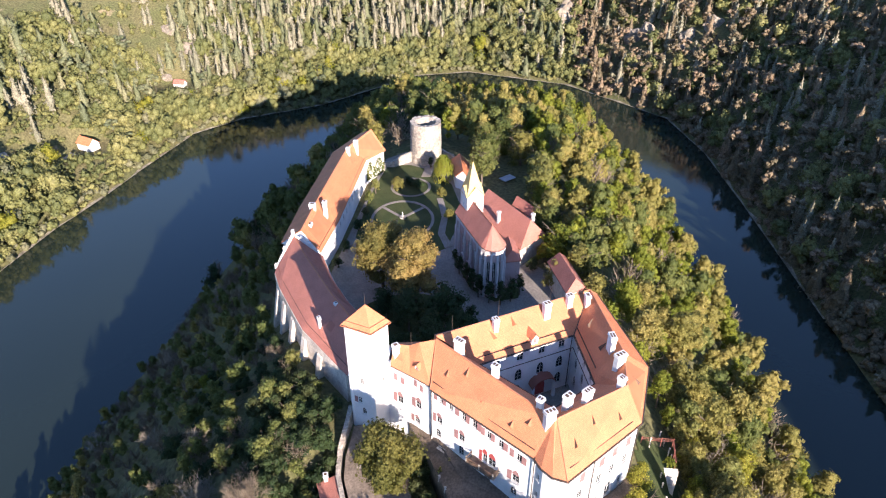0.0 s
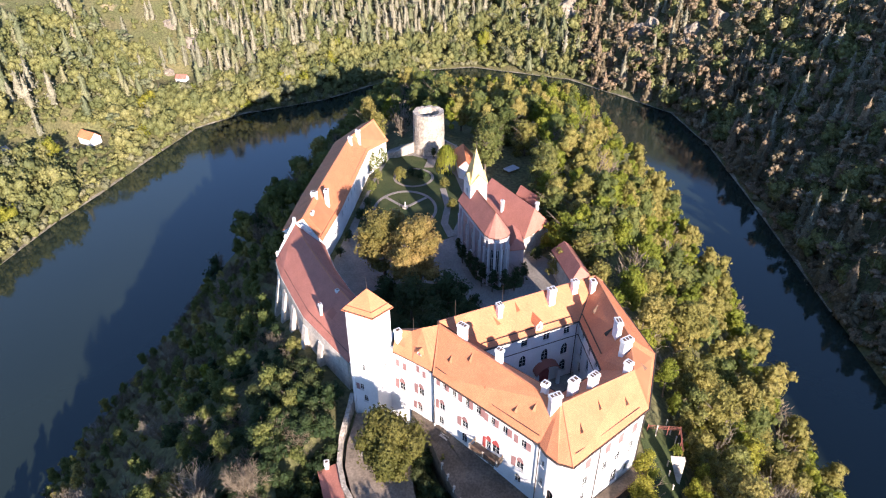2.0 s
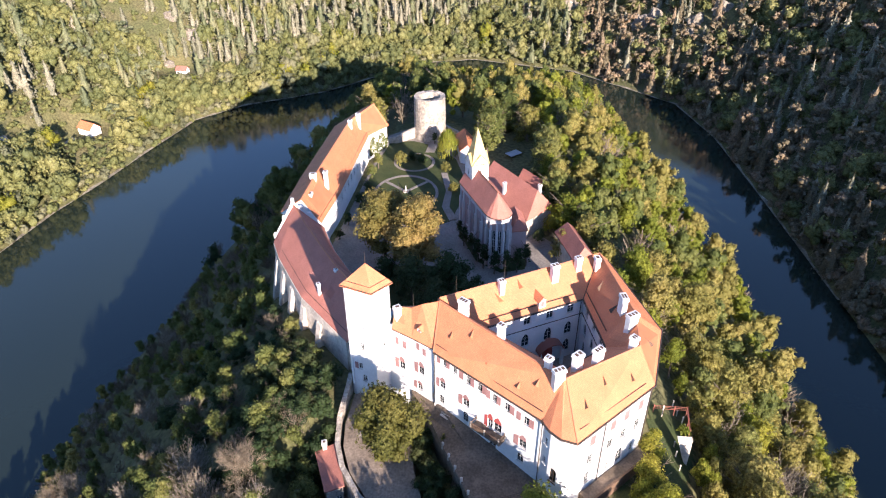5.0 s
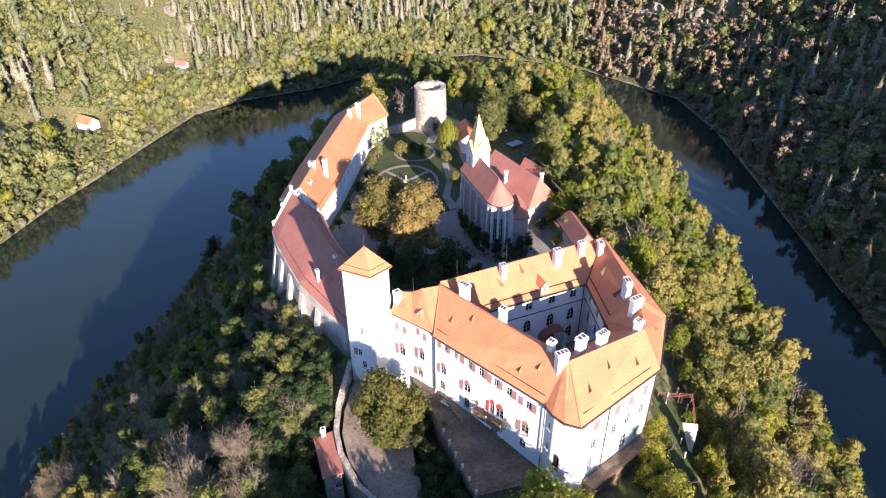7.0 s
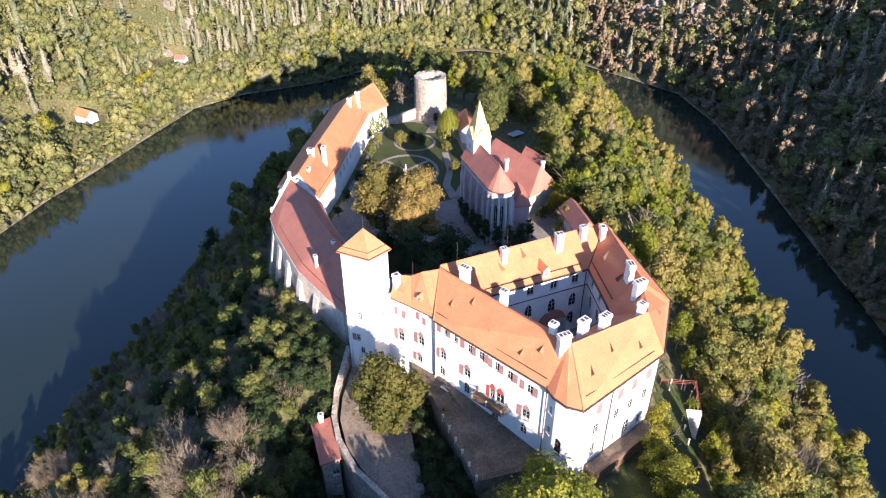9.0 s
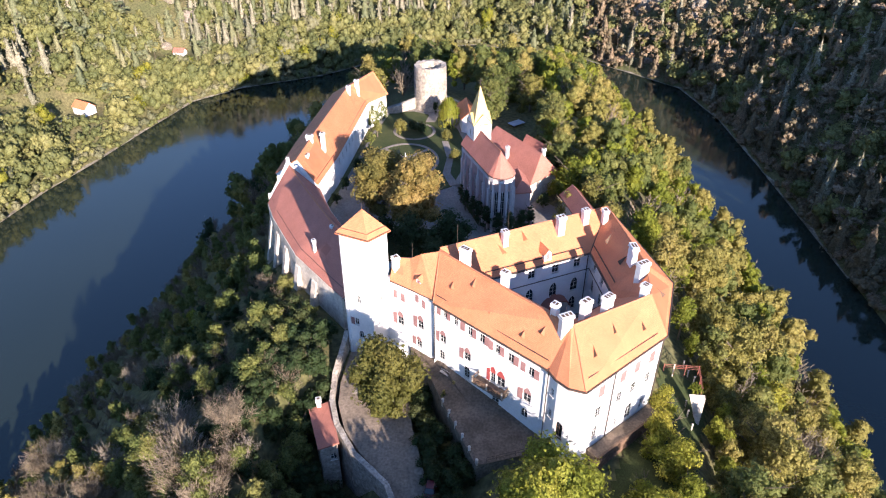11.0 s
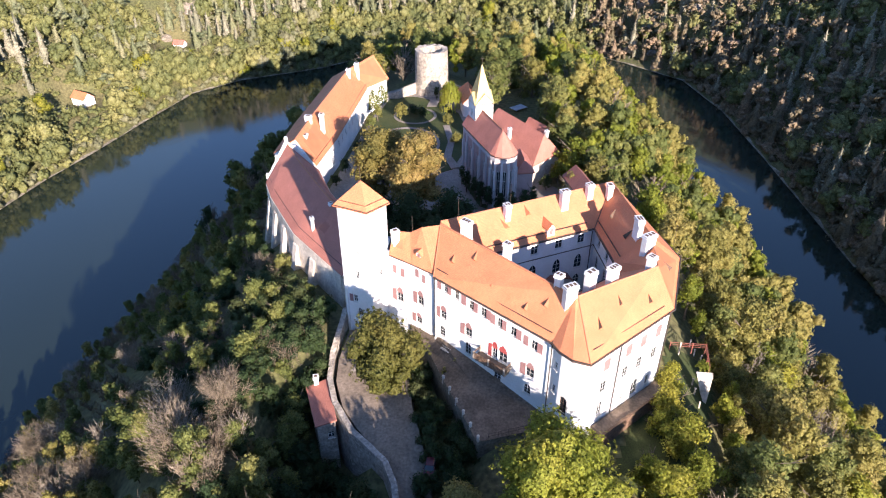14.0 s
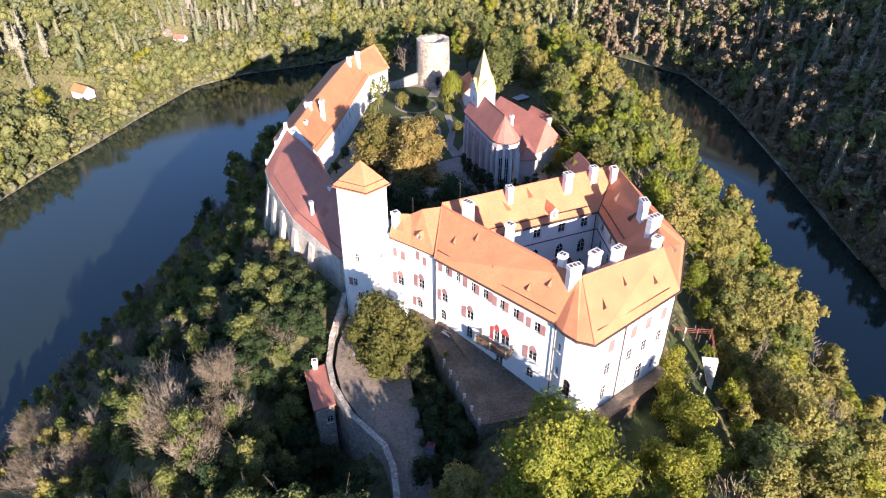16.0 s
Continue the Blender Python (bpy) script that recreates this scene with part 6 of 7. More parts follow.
protos = {
    'green': [(crown_broad(13, 9.5, 1.2, 1300, 0.5, 11, 16, 0.72, 0.3), trunk_mesh(11, 0.28, 6, 1), M_LEAF), (crown_broad(16, 10.5, 1.8, 1450, 0.52, 12, 18, 0.72, 0.3), trunk_mesh(13, 0.32, 6, 2), M_LEAF), (crown_broad(10, 8, 0.8, 1050, 0.48, 13, 14, 0.72, 0.26), trunk_mesh(8, 0.22, 5, 3), M_LEAF)],
    'yellow': [(crown_broad(13, 9, 1.4, 1250, 0.5, 14, 16, 0.72, 0.3), trunk_mesh(11, 0.26, 6, 4), M_LEAF_YEL), (crown_broad(10, 8, 1, 1050, 0.48, 15, 14, 0.72, 0.3), trunk_mesh(8, 0.22, 5, 5), M_LEAF_YEL)],
    'olive': [(crown_broad(15, 10, 1.6, 1350, 0.52, 16, 18, 0.72, 0.3), trunk_mesh(12, 0.3, 6, 6), M_LEAF_OLIVE), (crown_broad(11, 8.5, 1.0, 1100, 0.5, 17, 14, 0.72, 0.3), trunk_mesh(9, 0.24, 5, 7), M_LEAF_OLIVE)],
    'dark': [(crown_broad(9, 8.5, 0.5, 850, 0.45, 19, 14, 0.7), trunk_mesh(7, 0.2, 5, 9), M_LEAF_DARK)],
    'bare': [(crown_twig(9, 8.5, 620, 18, 0.05), trunk_mesh(8, 0.14, 14, 8, 0.4), M_BUSH_GREY), (crown_twig(8, 9.5, 620, 20, 0.05), trunk_mesh(6, 0.12, 14, 10, 0.45), M_BUSH_GREY)],
}

wood = {'green': [crown_broad(14, 10, 1.5, 225, 0.9, 81, 8, 0.78, 0.33), crown_broad(12, 9, 1.2, 210, 0.88, 82, 7, 0.78, 0.33)], 'yellow': [crown_broad(12, 8.5, 1.2, 210, 0.88, 83, 7, 0.78, 0.33)], 'olive': [crown_broad(15, 10, 1.6, 225, 0.9, 84, 8, 0.78, 0.33), crown_broad(12, 9, 1.2, 210, 0.88, 85, 7, 0.78, 0.33)], 'dark': [crown_broad(9, 8.5, 0.5, 200, 0.7, 87, 7, 0.7)], 'bare': [crown_twig(9, 9, 170, 86, 0.12)]}

# slope woods on the castle hill


def hill(X, Y):
    d = signed(ISLAND, X, Y)
    c = signed(CASTLE, X, Y)
    return (d > 2.5) & (c < -3.0) & ~((X < -78) & (Y < 82)) & (Y > 44) & (np.hypot(X + 11, Y - 76) > 13) & ~((X > -23) & (X < 38) & (Y < 72)) & ~((X > 24) & (X < 48.5 - np.clip(80 - Y, 0, 30) * 0.35) & (Y > 58) & (Y < 98))


def merged(name, label, items, material, category):
    """items: list of (verts, faces, matrix-like (x, y, z, scale, turn, stretch))."""
    VV, FF, HH, base = [], [], [], 0
    for (v, f), x, y, z, s, a, st in items:
        HH.append(np.full(len(v), (x * 12.9898 + y * 78.233) % 1.0, np.float32))
        c, q = math.cos(a), math.sin(a)
        w = np.empty_like(v)
        w[:, 0] = (v[:, 0] * c - v[:, 1] * q) * s + x
        w[:, 1] = (v[:, 0] * q + v[:, 1] * c) * s + y
        w[:, 2] = v[:, 2] * s * st + z
        VV.append(w); FF.append(f + base); base += len(v)
    if VV:
        ob = raw(name, np.concatenate(VV), np.concatenate(FF), material)
        ob.data.attributes.new("tree_hue", 'FLOAT', 'POINT').data.foreach_set("value", np.concatenate(HH))
        return tagged(ob, label, category, kind="stuff")


X, Y, Z, r = scatter(-125, 125, 46, 425, 6.6, 21, hill)
lx, ly, lz, _ = scatter(-125, -16, 46, 215, 4.7, 23, hill)
X, Y, Z = np.concatenate([X, lx]), np.concatenate([Y, ly]), np.concatenate([Z, lz])
o_ = np.argsort(np.hypot(np.where(X < 5, 1.25, 1.0) * (X - 5), Y - 60)); X, Y, Z = X[o_], Y[o_], Z[o_]
stuff = {}
made = {}
singles = order = 0
LAB = {'green': "leafy green broad-leaved tree on the castle slope", 'yellow': "yellow-green autumn tree on the castle slope", 'olive': "olive-brown autumn tree on the castle slope", 'dark': "dark green shrub on the shaded castle slope", 'bare': "leafless grey-brown twiggy tree on the castle slope"}
for x, y, z in zip(X, Y, Z):
    u = r.uniform()
    if y > 215 and r.uniform() < 0.38:
        continue
    if 50 < y < 84 and abs((x - 44.5) * 0.92 + (y - 85) * 0.39) < 4.5:
        low = 0.45
    else:
        low = 1.0
    if x < -62 and y < 215:
        k = 'green' if u < 0.28 else 'olive' if u < 0.42 else 'bare'
        s = r.uniform(0.3, 0.55)
    elif x < 0:
        k = 'green' if u < 0.46 else 'dark' if u < 0.62 else 'olive' if u < 0.67 else 'bare' if u < 0.97 else 'yellow'
        s = (r.uniform(0.34, 0.6) if r.uniform() < 0.85 else r.uniform(0.6, 0.8)) if y < 215 else r.uniform(0.9, 1.3)
    else:
        k = 'green' if u < 0.20 else 'olive' if u < 0.56 else 'yellow' if u < 0.91 else 'bare'
        s = r.uniform(0.85, 1.3) if y < 215 else r.uniform(0.95, 1.25) if y < 285 else r.uniform(0.55, 0.8)
    s *= low
    i = r.randint(len(protos[k]))
    ang, st = r.uniform(0, 6.28), r.uniform(0.9, 1.15)
    # lit crowns swapped for dark shrubs, their colour standing in for shade
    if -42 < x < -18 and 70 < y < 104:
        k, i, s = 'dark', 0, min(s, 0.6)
    elif (x - 71) ** 2 + (y - 90) ** 2 < 36:
        k, i = 'bare', 0
    order += 1
    if singles < 165:
        singles += 1
        key = (k, i)
        m = Matrix.Translation((x, y, z)) @ Matrix.Rotation(ang, 4, 'Z')
        if key not in made:
            made[key] = tree_proto("tree", LAB[k], *protos[k][i])
            made[key].matrix_basis = m
            made[key].scale = (s, s, s * st)
        else:
            o = copy_thing(made[key], m)
            o.scale = (s, s, s * st)
    else:
        stuff.setdefault((k, protos[k][i][2]), []).append((protos[k][i][0] if order < 300 else wood[k][i % len(wood[k])], x, y, z, s, ang, st))
for (k, m_), items in stuff.items():
    merged("hill_woods", "autumn broad-leaved wood on the back of the castle hill", items, m_, "woods")

# outer valley woods
far_deci = [crown_mass(11, 10.5, -0.5, 165, 1.0, 30 + i) for i in range(6)]
far_bush = [crown_mass(4.5, 6.0, -0.6, 34, 0.75, 75 + i, 3) for i in range(3)]
far_spruce = [crown_spruce(16, 8.8, 84, 1.5, 40 + i) for i in range(4)]
far_dead = [crown_spruce(16, 7.6, 84, 1.3, 50 + i, 0.85) for i in range(4)]
far_pine = [crown_pine(15, 7.6, 70, 1.25, 60 + i) for i in range(4)]
far_trunk = trunk_mesh(17, 0.2, 0, 70)


def bank(X, Y):
    d = -signed(OUTER, X, Y)
    return (d > 1.2) & (d < np.where(X > 100, 170, 105)) & ((X < 100) | (Y > 190) | (np.sin(X * 12.9 + Y * 7.3) > 0.3)) & ((X < 100) | (Y < 190) | (d < 125)) & (Y > np.where(X < 0, 175, 0)) & (np.hypot(X + 194, Y - 337) > 11) & (np.hypot(X + 172, Y - 425) > 14) & (np.hypot(X + 168, Y - 413) > 9) & (np.abs(signed([(-222, 304), (-200, 336), (-199, 335)], X, Y)) > 9)


X, Y, Z, r = scatter(-330, 330, 0, 650, 6.0, 22, bank)
D = -signed(OUTER, X, Y)
groups = {}
for x, y, z, d in zip(X, Y, Z, D):
    u = r.uniform()
    if any(math.hypot(x - cx, (y - cy + 6) * 0.7) < cs for cx, cy, cs, _ in CRAGS):
        continue
    clearing = math.hypot((x + 205) / 26, (y - 462) / 36) < 1 or math.hypot((x + 222) / 12, (y - 345) / 26) < 1
    if x > 95:
        k = 'pine_warm' if u < 0.46 else 'spruce_warm' if u < 0.66 else 'dead' if u < 0.8 else 'deci'
    elif d < 30 + 10 * math.sin(x * 0.05) and x < 60:
        k = 'deci' if u < 0.80 else 'yellow' if u < 0.86 else 'grey' if u < 0.95 else 'pine'
    elif clearing:
        k = 'bush' if u < 0.5 else 'dead' if u < 0.62 else ''
    else:
        dry = 0.45 if y > 430 and x < 0 else 0.22 if y > 430 else 0.1
        k = 'dead' if u < dry else 'spruce' if u < dry + 0.26 else 'pine' if u < dry + 0.40 else 'deci'
    if not k:
        continue
    if k in ('deci', 'yellow', 'grey') and x < -120 and d < 40 and 290 < y < 348 and abs((x + 196) * 0.865 - (y - 340) * -0.5) < 15:
        k = 'bush'
    s, ang, st = (r.uniform(0.8, 1.35) if k in ('deci', 'yellow', 'grey') else r.uniform(0.6, 1.2)), r.uniform(0, 6.28), r.uniform(0.8, 1.25)
    pool = {'bush': far_bush, 'spruce': far_spruce, 'dead': far_dead, 'pine': far_pine}.get(k.split('_')[0], far_deci)
    groups.setdefault('deci' if k == 'bush' else k, []).append((pool[r.randint(len(pool))], x, y, z, s, ang, st))
    if k.split('_')[0] in ('dead', 'pine', 'spruce'):
        groups.setdefault('trunk' if u < 0.12 else 'bark', []).append((far_trunk, x, y, z, s, ang, st))
bx, by, bz, r = scatter(-215, 170, 90, 515, 3.4, 27, lambda X, Y: (signed(OUTER, X, Y) < np.where(X < -60, 0.6, np.where(X > 100, -0.2, -1.6))) & (signed(OUTER, X, Y) > np.where(X < -60, -4, -9)) & ((X < 115) | (Y < 420)))
cx_, cy_, cz_, r2 = scatter(-226, -172, 285, 365, 3.6, 28, lambda X, Y: (signed(OUTER, X, Y) < -3) & (np.hypot(X + 196, Y - 342) > 10.5) & (np.abs(signed([(-222, 304), (-200, 336), (-199, 335)], X, Y)) > 6.0))
for x, y, z in zip(cx_, cy_, cz_):
    groups['deci'].append((far_bush[r2.randint(3)], x, y, z - 0.4, r2.uniform(0.6, 1.1), r2.uniform(0, 6.28), r2.uniform(0.6, 0.9)))
for x, y, z in zip(bx, by, bz):
    groups[('deci' if r.uniform() < 0.6 else 'grey') if x < 100 else 'spruce_warm'].append((far_bush[r.randint(3)], x, y, max(z, 0) - 0.6, r.uniform(0.8, 1.4), r.uniform(0, 6.28), 1.0))
for k, m_, lab in (('deci', M_LEAF_BANK, "green and olive broad-leaved wood on the river bank"), ('yellow', M_LEAF_YEL, "yellow-green autumn trees on the river bank"), ('grey', M_LEAF_GREY, "grey-green willows along the river bank"), ('spruce', M_NEEDLE, "dark spruces on the valley side"),
                   ('spruce_warm', M_NEEDLE_WARM, "brownish spruces on the shaded valley side"), ('pine_warm', M_NEEDLE_WARM, "brownish pines on the shaded rocky valley side"),
                   ('dead', M_NEEDLE_DEAD, "grey-brown dead spruces on the valley side"), ('pine', M_NEEDLE, "pines on the rocky valley side"), ('trunk', M_DEADWOOD, "pale trunks of dead spruces on the valley side"), ('bark', M_BARK, "dark trunks of conifers on the valley side")):
    merged("valley_woods", lab, groups.get(k, []), m_, "woods")


# ---- single trees of the castle grounds ----
def single(name, label, x, y, z, top, width, leaf, seed, trunk=0.2, size=0.7, dens=1.0, lobes=14, hero=False):
    h = top - z
    size = size * 0.74
    if hero:
        size, dens, lobes = 0.56, dens * 2.0, lobes * 2
    n_ = int(dens * 4.4 * width * h / size ** 2 * 0.62)
    t = thing(name, label, "tree", at=(x, y, z))
    raw("trunk", *trunk_mesh(h * 0.82, 0.02 * h + 0.08, 9, seed), M_BARK, t)
    raw("crown", *crown_broad(h, width, h * trunk, n_, size, seed, lobes, 0.76 if hero else 0.62, 0.36), leaf, t)
    return t


single("chestnut_tree", "large horse chestnut with rust-brown autumn leaves", -7.6, 139.0, 59.1, 82.0, 17.0, M_LEAF_BROWN, 101, 0.08, 0.75, 1.0, 24, True)
single("chestnut_tree", "horse chestnut with olive-brown autumn leaves", -16.4, 147.0, 59.1, 79.6, 15.0, M_LEAF_BROWN, 102, 0.08, 0.75, 1.0, 20, True)
single("chestnut_tree", "smaller chestnut with browning leaves in the yard", -13.5, 152.5, 59.1, 77.0, 10.5, M_LEAF_BROWN, 117, 0.14, 0.75, 1.0, 14, True)
for i, (x, y, tp, w_) in enumerate(((-8.5, 128.5, 72.0, 12.0), (0.5, 130.0, 72.5, 12.0), (-14.5, 133.0, 69.0, 9.0), (5.5, 125.0, 67.0, 8.0), (-3.5, 121.0, 69.5, 10.5), (-9.5, 118.5, 67.0, 8.0))):
    single("yew_tree", "dark green broad tree in the shaded palace garden", x, y, 59.1, tp, w_, M_LEAF_DARK, 110 + i, 0.12, 0.7, 0.9)
single("lime_tree", "dense round lime tree in front of the gate tower", -10.3, 84.0, 57.0, 74.2, 14.2, M_LEAF_LIME, 103, 0.04, 0.68, 1.0, 26, True)
single("maple_tree", "broad bright yellow-green maple below the palace front", 15.6, 60.2, 53.0, 73.6, 21.0, M_LEAF_YEL, 104, 0.08, 0.68, 0.8, 30, True)
single("maple_tree", "lower yellow-green maple on the slope below the palace", 10.5, 55.2, 52.0, 68.0, 12.0, M_LEAF_YEL, 107, 0.1, 0.68, 0.9, 22, True)
single("walnut_tree", "olive-brown autumn tree beside the drive", 1.6, 58.4, 52.5, 65.2, 8.4, M_LEAF_OLIVE, 106, 0.1, 0.65, 1.0, 18, True)
for i, (x, y, tp, w_) in enumerate(((37.0, 82.6, 65.5, 6.5), (35.3, 76.2, 66.8, 7.0), (36.4, 69.5, 67.5, 8.5), (31.5, 59.6, 67.5, 9.5), (36.5, 63.2, 66.5, 7.5), (33.6, 73.6, 64.5, 5.0), (27.5, 56.0, 65.0, 7.0), (48.2, 107.3, 66.0, 6.5), (29.5, 64.5, 64.5, 6.0))):
    single("birch_tree", "slender yellow-green tree on the palace lawn", x, y, 55.5, tp, w_, M_LEAF_YEL, 120 + i, 0.08, 0.48, 1.2, 13)
single("tall_lime", "tall dark green tree behind the steeple", 13.2, 203.5, 58.5, 77.5, 11.0, M_LEAF, 130, 0.12, 0.8, 1.1, 18)
single("tall_lime", "tall dark green tree beside the priory house", 32.5, 200.5, 56.0, 74.5, 14.0, M_LEAF, 131, 0.1, 0.85, 1.1, 18)
single("tall_lime", "broad green tree beyond the garden wing", -26.0, 240.0, 54.0, 68.0, 9.5, M_LEAF_OLIVE, 132, 0.12, 0.8)
single("tall_lime", "green tree beyond the garden wing", -31.0, 256.0, 50.0, 69.0, 9.5, M_LEAF_OLIVE, 133, 0.12, 0.85)
single("tall_lime", "dark green tree between the steeple and the keep", 16.0, 214.0, 57.5, 74.5, 10.5, M_LEAF, 136, 0.1, 0.8, 1.1, 18)
single("tall_lime", "tall dark green tree behind the chapel spire", 15.0, 219.0, 55.0, 77.5, 12.0, M_LEAF, 136, 0.1, 0.8, 1.1, 18)
single("tall_lime", "dark green tree behind the priory house", 22.0, 231.0, 54.5, 74.0, 13.0, M_LEAF, 137, 0.1, 0.85, 1.1, 18)
single("tall_lime", "full dark green tree beside the priory house", 30.6, 189.5, 55.5, 75.0, 13.0, M_LEAF, 138, 0.1, 0.8, 1.1, 18)
for i, (x, y, tp, w_, lf) in enumerate(((32.8, 159.6, 72.0, 12.0, M_LEAF_YEL), (36.5, 149.5, 72.0, 10.5, M_LEAF_OLIVE), (38.5, 137.0, 71.0, 10.5, M_LEAF_OLIVE), (31.5, 173.5, 73.0, 11.0, M_LEAF), (40.0, 126.0, 70.0, 9.0, M_LEAF_YEL), (30.0, 146.5, 69.0, 7.5, M_LEAF_OLIVE))):
    single("tall_lime", "full-crowned autumn tree beside the chapel yard", x, y, 54.5, tp, w_, lf, 240 + i, 0.08, 0.8, 1.1, 18)
single("tall_lime", "olive-green tree behind the garden shed", 28.0, 221.0, 55.0, 73.0, 11.5, M_LEAF_OLIVE, 139, 0.1, 0.8, 1.1, 18)
single("tall_lime", "dark green tree beyond the stable", 12.5, 232.0, 55.0, 71.5, 10.0, M_LEAF, 141, 0.1, 0.8, 1.1, 18)
single("beech_tree", "rust-tinged beech behind the keep", 6.0, 250.0, 55.0, 74.0, 13.0, M_LEAF_BROWN, 134, 0.12, 0.9)
single("beech_tree", "tall beech behind the keep", -3.0, 262.0, 53.0, 73.0, 13.0, M_LEAF_OLIVE, 135, 0.12, 0.9)
for i, (x, y, tp, w_, lf) in enumerate(((-15.5, 200.5, 64.5, 6.5, M_LEAF_OLIVE), (-8.8, 203.0, 62.4, 6.5, M_LEAF_DARK), (-12.0, 205.4, 62.0, 5.5, M_LEAF_DARK), (-24.0, 192.0, 64.5, 4.5, M_LEAF), (-22.5, 199.5, 65.0, 4.0, M_LEAF), (4.6, 153.0, 65.5, 3.2, M_LEAF_DARK), (6.4, 149.2, 66.0, 3.2, M_LEAF_DARK), (7.8, 145.6, 66.5, 3.2, M_LEAF_DARK), (9.4, 142.4, 67.0, 3.4, M_LEAF_DARK),
                                       (12.0, 139.9, 66.6, 3.4, M_LEAF_DARK), (15.0, 139.2, 67.2, 3.6, M_LEAF_DARK), (17.8, 140.6, 67.0, 3.6, M_LEAF_DARK), (20.4, 143.4, 66.4, 3.4, M_LEAF_DARK), (3.4, 157.5, 64.8, 2.6, M_LEAF_DARK), (-26.0, 176.0, 63.0, 4.2, M_LEAF_DARK), (-28.2, 164.0, 63.2, 4.2, M_LEAF_DARK), (-24.5, 184.0, 62.5, 4.0, M_LEAF_DARK), (-29.6, 156.0, 62.5, 3.6, M_LEAF_DARK), (2.0, 184.0, 61.5, 5.0, M_LEAF_OLIVE), (-0.5, 197.0, 62.5, 5.0, M_LEAF_OLIVE), (-4.5, 218.0, 64.0, 2.6, M_LEAF_DARK), (-0.5, 117.0, 64.0, 4.5, M_LEAF_DARK), (7.0, 133.5, 62.5, 5.0, M_LEAF_DARK), (44.7, 87.6, 61.4, 3.2, M_LEAF_YEL), (1.3, 86.4, 63.4, 1.8, M_LEAF_OLIVE), (-0.6, 84.6, 62.6, 1.4, M_LEAF_OLIVE), (28.4, 158.6, 65.4, 6.0, M_LEAF_YEL), (25.2, 154.6, 63.4, 4.6, M_LEAF_DARK))):
    single("shrub", "clipped dark green shrub in the castle garden" if lf is M_LEAF_DARK else "loose green shrub in the castle garden", x, y, 59.1, tp, w_, lf, 140 + i, 0.04, 0.55, 1.1, 8)

# unseen wood on the spur's neck, added to shade the drive and left slope
rn = np.random.RandomState(190)
for i in range(36):
    x, y = rn.uniform(-36, 34), rn.uniform(22, 50)
    if i < 7:
        x, y = ((7, 44), (1.5, 42), (13, 45), (-12, 45), (-18, 47), (-25, 48), (20, 46))[i]
    elif -9 < x < 1:
        x -= 12
    z = gz(x, y)
    k = ('green', 'olive', 'green', 'yellow')[i % 4]
    key = (k, i % len(protos[k]))
    hh = min(22.0, max(12.0, 73.0 - z)) * rn.uniform(0.88, 1.0) * (0.96 if -6 < x < 12 else 1.0)
    if x < -8:
        hh = max(8.0, 67.0 - z)
    base_h = {('green', 0): 13, ('green', 1): 16, ('green', 2): 10, ('olive', 0): 15, ('olive', 1): 11, ('yellow', 0): 13, ('yellow', 1): 10}[key]
    m = Matrix.Translation((x, y, z)) @ Matrix.Rotation(rn.uniform(0, 6.28), 4, 'Z')
    o = copy_thing(made[key], m)
    sc = hh / base_h
    o.scale = (sc * 0.95, sc * 0.95, sc)

# invented trees out of view that keep sun off the guardhouse and lower drive
for x, y, tp in ((-20, 52, 68), (-15, 50, 69), (-10.5, 51, 68.5), (-27, 54, 66), (-33, 52, 64.5), (-4.5, 50, 66), (-8.5, 44.5, 69), (-13, 45, 69), (-18, 45.5, 68)):
    z = gz(x, y)
    o = copy_thing(made[('green', 0)], Matrix.Translation((x, y, z)) @ Matrix.Rotation(x, 4, 'Z'))
    sc = (tp - z) / 13
    o.scale = (sc, sc, sc)

rs_ = np.random.RandomState(195)
for i in range(26):
    x, y = rs_.uniform(-38, -24), rs_.uniform(62, 104)
    o = copy_thing(made[('green', 2)] if i % 3 else made[('dark', 0)], Matrix.Translation((x, y, gz(x, y))) @ Matrix.Rotation(rs_.uniform(0, 6.28), 4, 'Z'))
    sc = rs_.uniform(0.55, 0.85)
    o.scale = (sc, sc, sc)
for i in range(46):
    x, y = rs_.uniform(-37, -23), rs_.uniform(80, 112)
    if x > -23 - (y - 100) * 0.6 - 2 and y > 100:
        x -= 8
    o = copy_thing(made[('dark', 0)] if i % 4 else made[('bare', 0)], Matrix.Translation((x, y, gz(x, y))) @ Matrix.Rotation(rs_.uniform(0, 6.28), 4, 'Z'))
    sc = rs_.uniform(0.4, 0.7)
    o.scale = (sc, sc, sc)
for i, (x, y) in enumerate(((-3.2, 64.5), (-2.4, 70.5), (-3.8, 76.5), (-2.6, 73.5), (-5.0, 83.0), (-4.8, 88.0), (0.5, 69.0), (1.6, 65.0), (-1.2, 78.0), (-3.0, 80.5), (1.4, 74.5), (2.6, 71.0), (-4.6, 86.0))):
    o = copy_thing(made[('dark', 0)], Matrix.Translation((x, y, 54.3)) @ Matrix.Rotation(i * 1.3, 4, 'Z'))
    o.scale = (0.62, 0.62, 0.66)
# dark shrubs added to hide the sunlit patch at the guardhouse foot
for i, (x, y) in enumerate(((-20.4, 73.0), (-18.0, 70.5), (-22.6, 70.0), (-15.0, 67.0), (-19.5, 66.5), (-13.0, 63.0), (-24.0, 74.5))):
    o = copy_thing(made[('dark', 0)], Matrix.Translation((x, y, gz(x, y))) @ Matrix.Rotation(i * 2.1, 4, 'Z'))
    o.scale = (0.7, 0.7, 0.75)

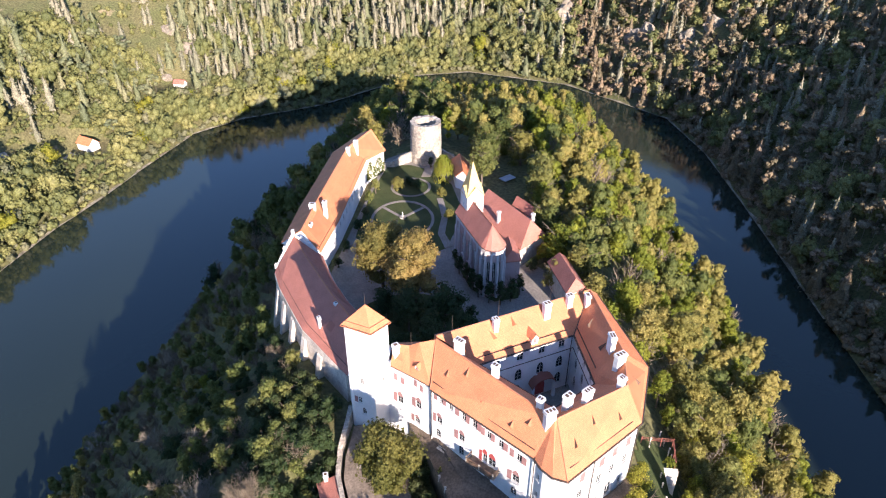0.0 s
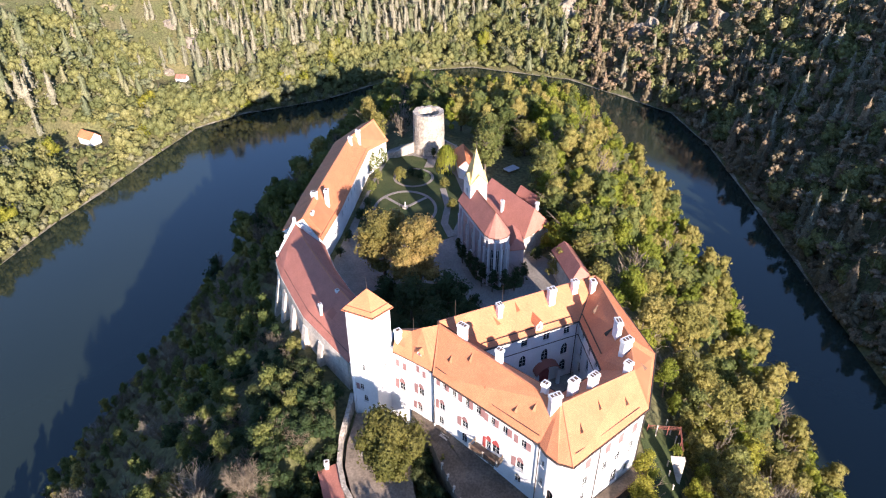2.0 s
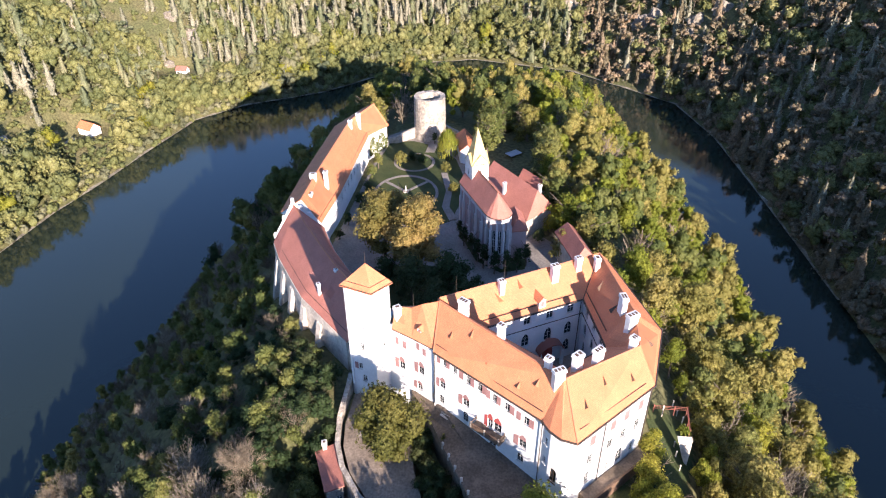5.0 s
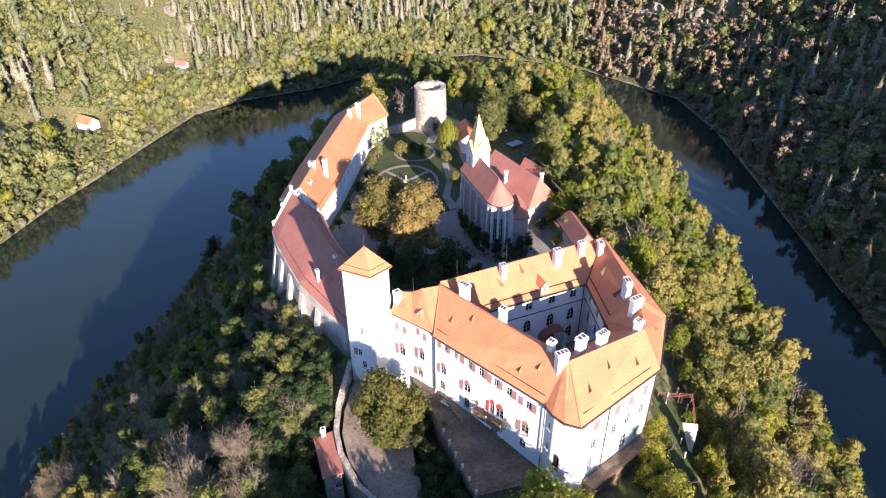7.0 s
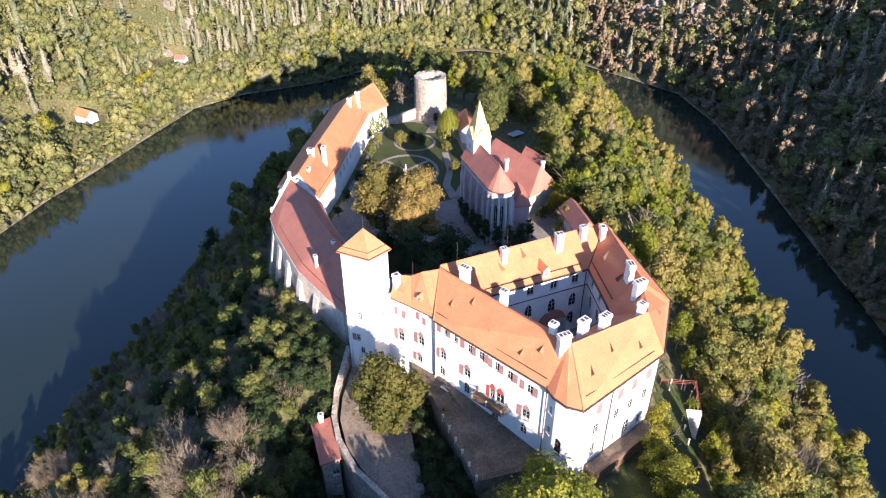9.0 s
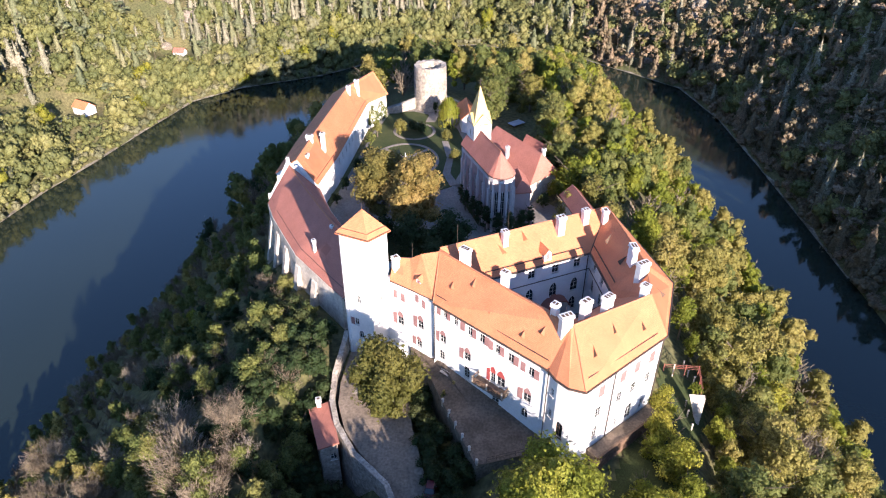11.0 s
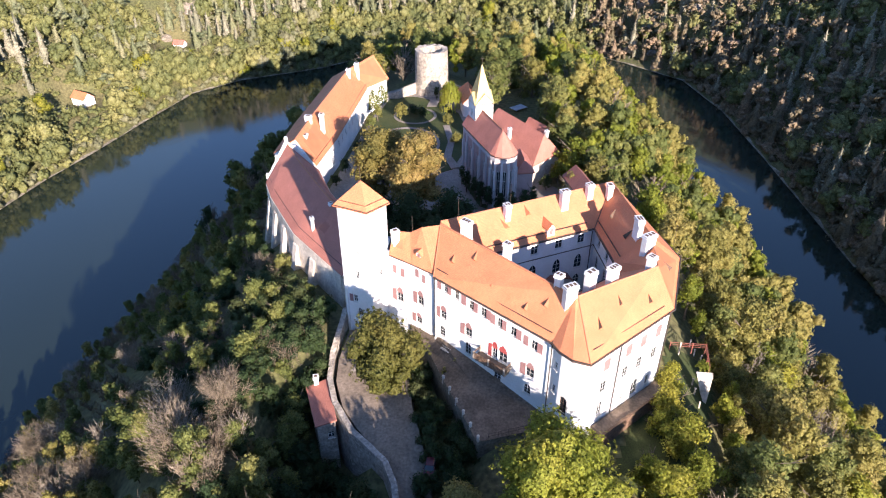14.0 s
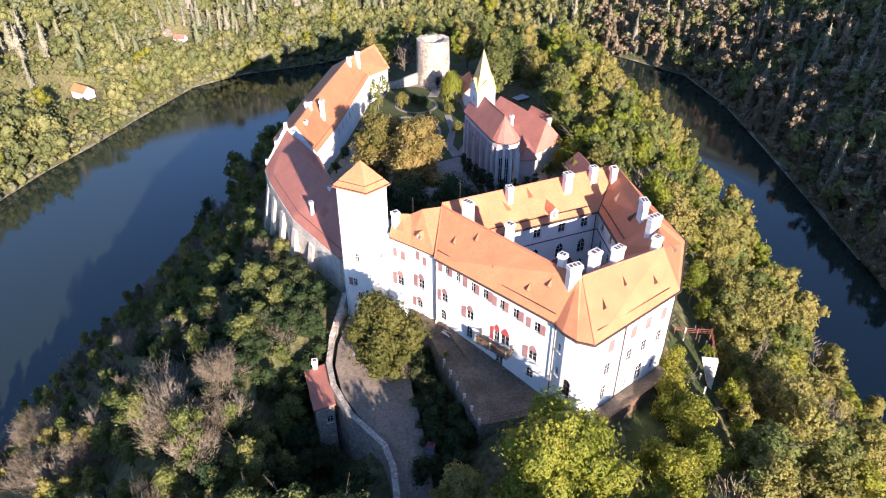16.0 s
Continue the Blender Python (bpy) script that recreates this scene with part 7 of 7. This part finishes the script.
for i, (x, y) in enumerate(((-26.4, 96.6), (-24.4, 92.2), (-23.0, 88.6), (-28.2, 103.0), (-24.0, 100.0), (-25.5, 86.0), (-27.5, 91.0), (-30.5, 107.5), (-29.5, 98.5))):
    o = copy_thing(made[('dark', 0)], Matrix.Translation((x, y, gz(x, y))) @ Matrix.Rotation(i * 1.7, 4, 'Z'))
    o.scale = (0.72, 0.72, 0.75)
for i, (x, y) in enumerate(((49.6, 82.0), (50.4, 86.0), (50.8, 90.0), (51.4, 94.5), (50.6, 98.5), (49.0, 102.0), (53.5, 88.5), (54.0, 97.0), (52.8, 79.5), (46.2, 80.0), (47.4, 76.0), (45.6, 72.0), (44.0, 68.0), (46.5, 69.0), (42.5, 64.5), (48.6, 79.0))):
    o = copy_thing(made[('yellow', 1)] if i % 2 else made[('olive', 1)], Matrix.Translation((x, y, gz(x, y))) @ Matrix.Rotation(i * 1.7, 4, 'Z'))
    o.scale = (0.6, 0.6, 0.75)

# weeping willow by the keep
will = thing("willow_tree", "weeping willow with pale yellow-green hanging strands", "tree", at=(0.2, 208.5, 59.1))
raw("trunk", *trunk_mesh(6.5, 0.3, 7, 160), M_BARK, will)
rw = np.random.RandomState(161)
k_ = 900
aa, ff = rw.uniform(0, 6.283, k_), rw.uniform(0.15, 1, k_) ** 0.6
hz = 10.2 - 3.2 * ff ** 2 - rw.uniform(0, 1, k_) * 6.2 * ff
cx_, cy_ = 3.6 * ff * np.cos(aa), 3.6 * ff * np.sin(aa)
tx, ty = -np.sin(aa) * 0.16, np.cos(aa) * 0.16
ln = rw.uniform(0.7, 1.5, k_)
P = np.stack([np.stack([cx_ - tx, cy_ - ty, hz], -1), np.stack([cx_ + tx, cy_ + ty, hz], -1), np.stack([cx_ * 1.05 + tx, cy_ * 1.05 + ty, np.maximum(hz - ln, 0.3)], -1), np.stack([cx_ * 1.05 - tx, cy_ * 1.05 - ty, np.maximum(hz - ln, 0.3)], -1)], 1)
raw("crown", P.reshape(-1, 3), np.arange(4 * k_).reshape(k_, 4), M_LEAF_YEL, will)

# ivy on the end of the garden wing
ri = np.random.RandomState(171)
k_ = 700
t_ = ri.uniform(0.02, 0.95, k_)
ivx, ivy_ = -26.0 + 5.8 * t_, 208.4 + 7.9 * t_
ivz = 59.2 + ri.uniform(0, 1, k_) ** 1.1 * (3.2 + 3.4 * np.abs(np.sin(t_ * 7)))
v_, f_ = cards(np.stack([ivx - 0.4, ivy_, ivz], -1), np.tile([0.8, -0.58, 0.2], (k_, 1)), 0.5, ri)
tagged(raw("ivy", v_, f_, M_LEAF), "green ivy climbing the white wing wall", "ivy", kind="stuff")

# bare and dead trees
for i, (x, y, h, w_, m_) in enumerate(((-47.5, 80.5, 10.5, 1.0, M_DEADWOOD), (-42.0, 73.0, 8.0, 1.0, M_DEADWOOD), (-64, 84, 8, 1, M_DEADWOOD), (-72, 78, 8, 1, M_DEADWOOD), (-70, 110, 7, 1, M_DEADWOOD), (-52, 98, 7, 1, M_DEADWOOD), (-33, 72, 7, 1, M_DEADWOOD), (-84, 98, 8, 1, M_DEADWOOD), (-80, 70, 9, 1, M_DEADWOOD),
                                        (66, 86, 13, 1, M_DEADWOOD), (74, 90, 14, 1, M_DEADWOOD), (60, 100, 11, 1, M_DEADWOOD), (58, 132, 15, 0.5, M_DEADWOOD), (-98, 128, 8, 1, M_DEADWOOD), (-88, 160, 7, 1, M_DEADWOOD), (-79, 190, 7, 1, M_DEADWOOD))):
    z = gz(x, y)
    dt = thing("bare_tree", "bleached bare tree with many forked branches", "tree", at=(x, y, z))
    raw("trunk", *trunk_mesh(h * (0.7 if w_ == 1 else 1.0), 0.14, 9 if w_ == 1 else 14, 180 + i, 0.3 if w_ == 1 else 0.16), m_, dt)
    if w_ == 1:
        raw("crown", *crown_twig(h, h * 0.85, 700, 260 + i, 0.035), m_, dt)
for i, (x, y, h, w_) in enumerate(((-41.5, 69.5, 12.0, 11.5), (-36.0, 76.5, 9.5, 8.5), (-88.0, 97.0, 10.0, 9.0), (-77.0, 80.0, 11.0, 10.0), (-65.0, 78.0, 9.0, 8.0), (-51.0, 58.5, 10.0, 9.0), (-42.0, 57.5, 9.0, 8.0), (-36.0, 63.0, 9.0, 7.5), (-60.0, 90.0, 8.0, 7.0), (67.0, 80.0, 9.0, 7.0))):
    z = gz(x, y)
    dt = thing("bare_tree", "leafless autumn tree with a fan of pale brown twigs", "tree", at=(x, y, z))
    raw("trunk", *trunk_mesh(h * 0.7, 0.14, 12, 210 + i, 0.3), M_DEADWOOD, dt)
    raw("crown", *crown_twig(h, w_, 2400, 230 + i, 0.036), M_BUSH_GREY, dt)
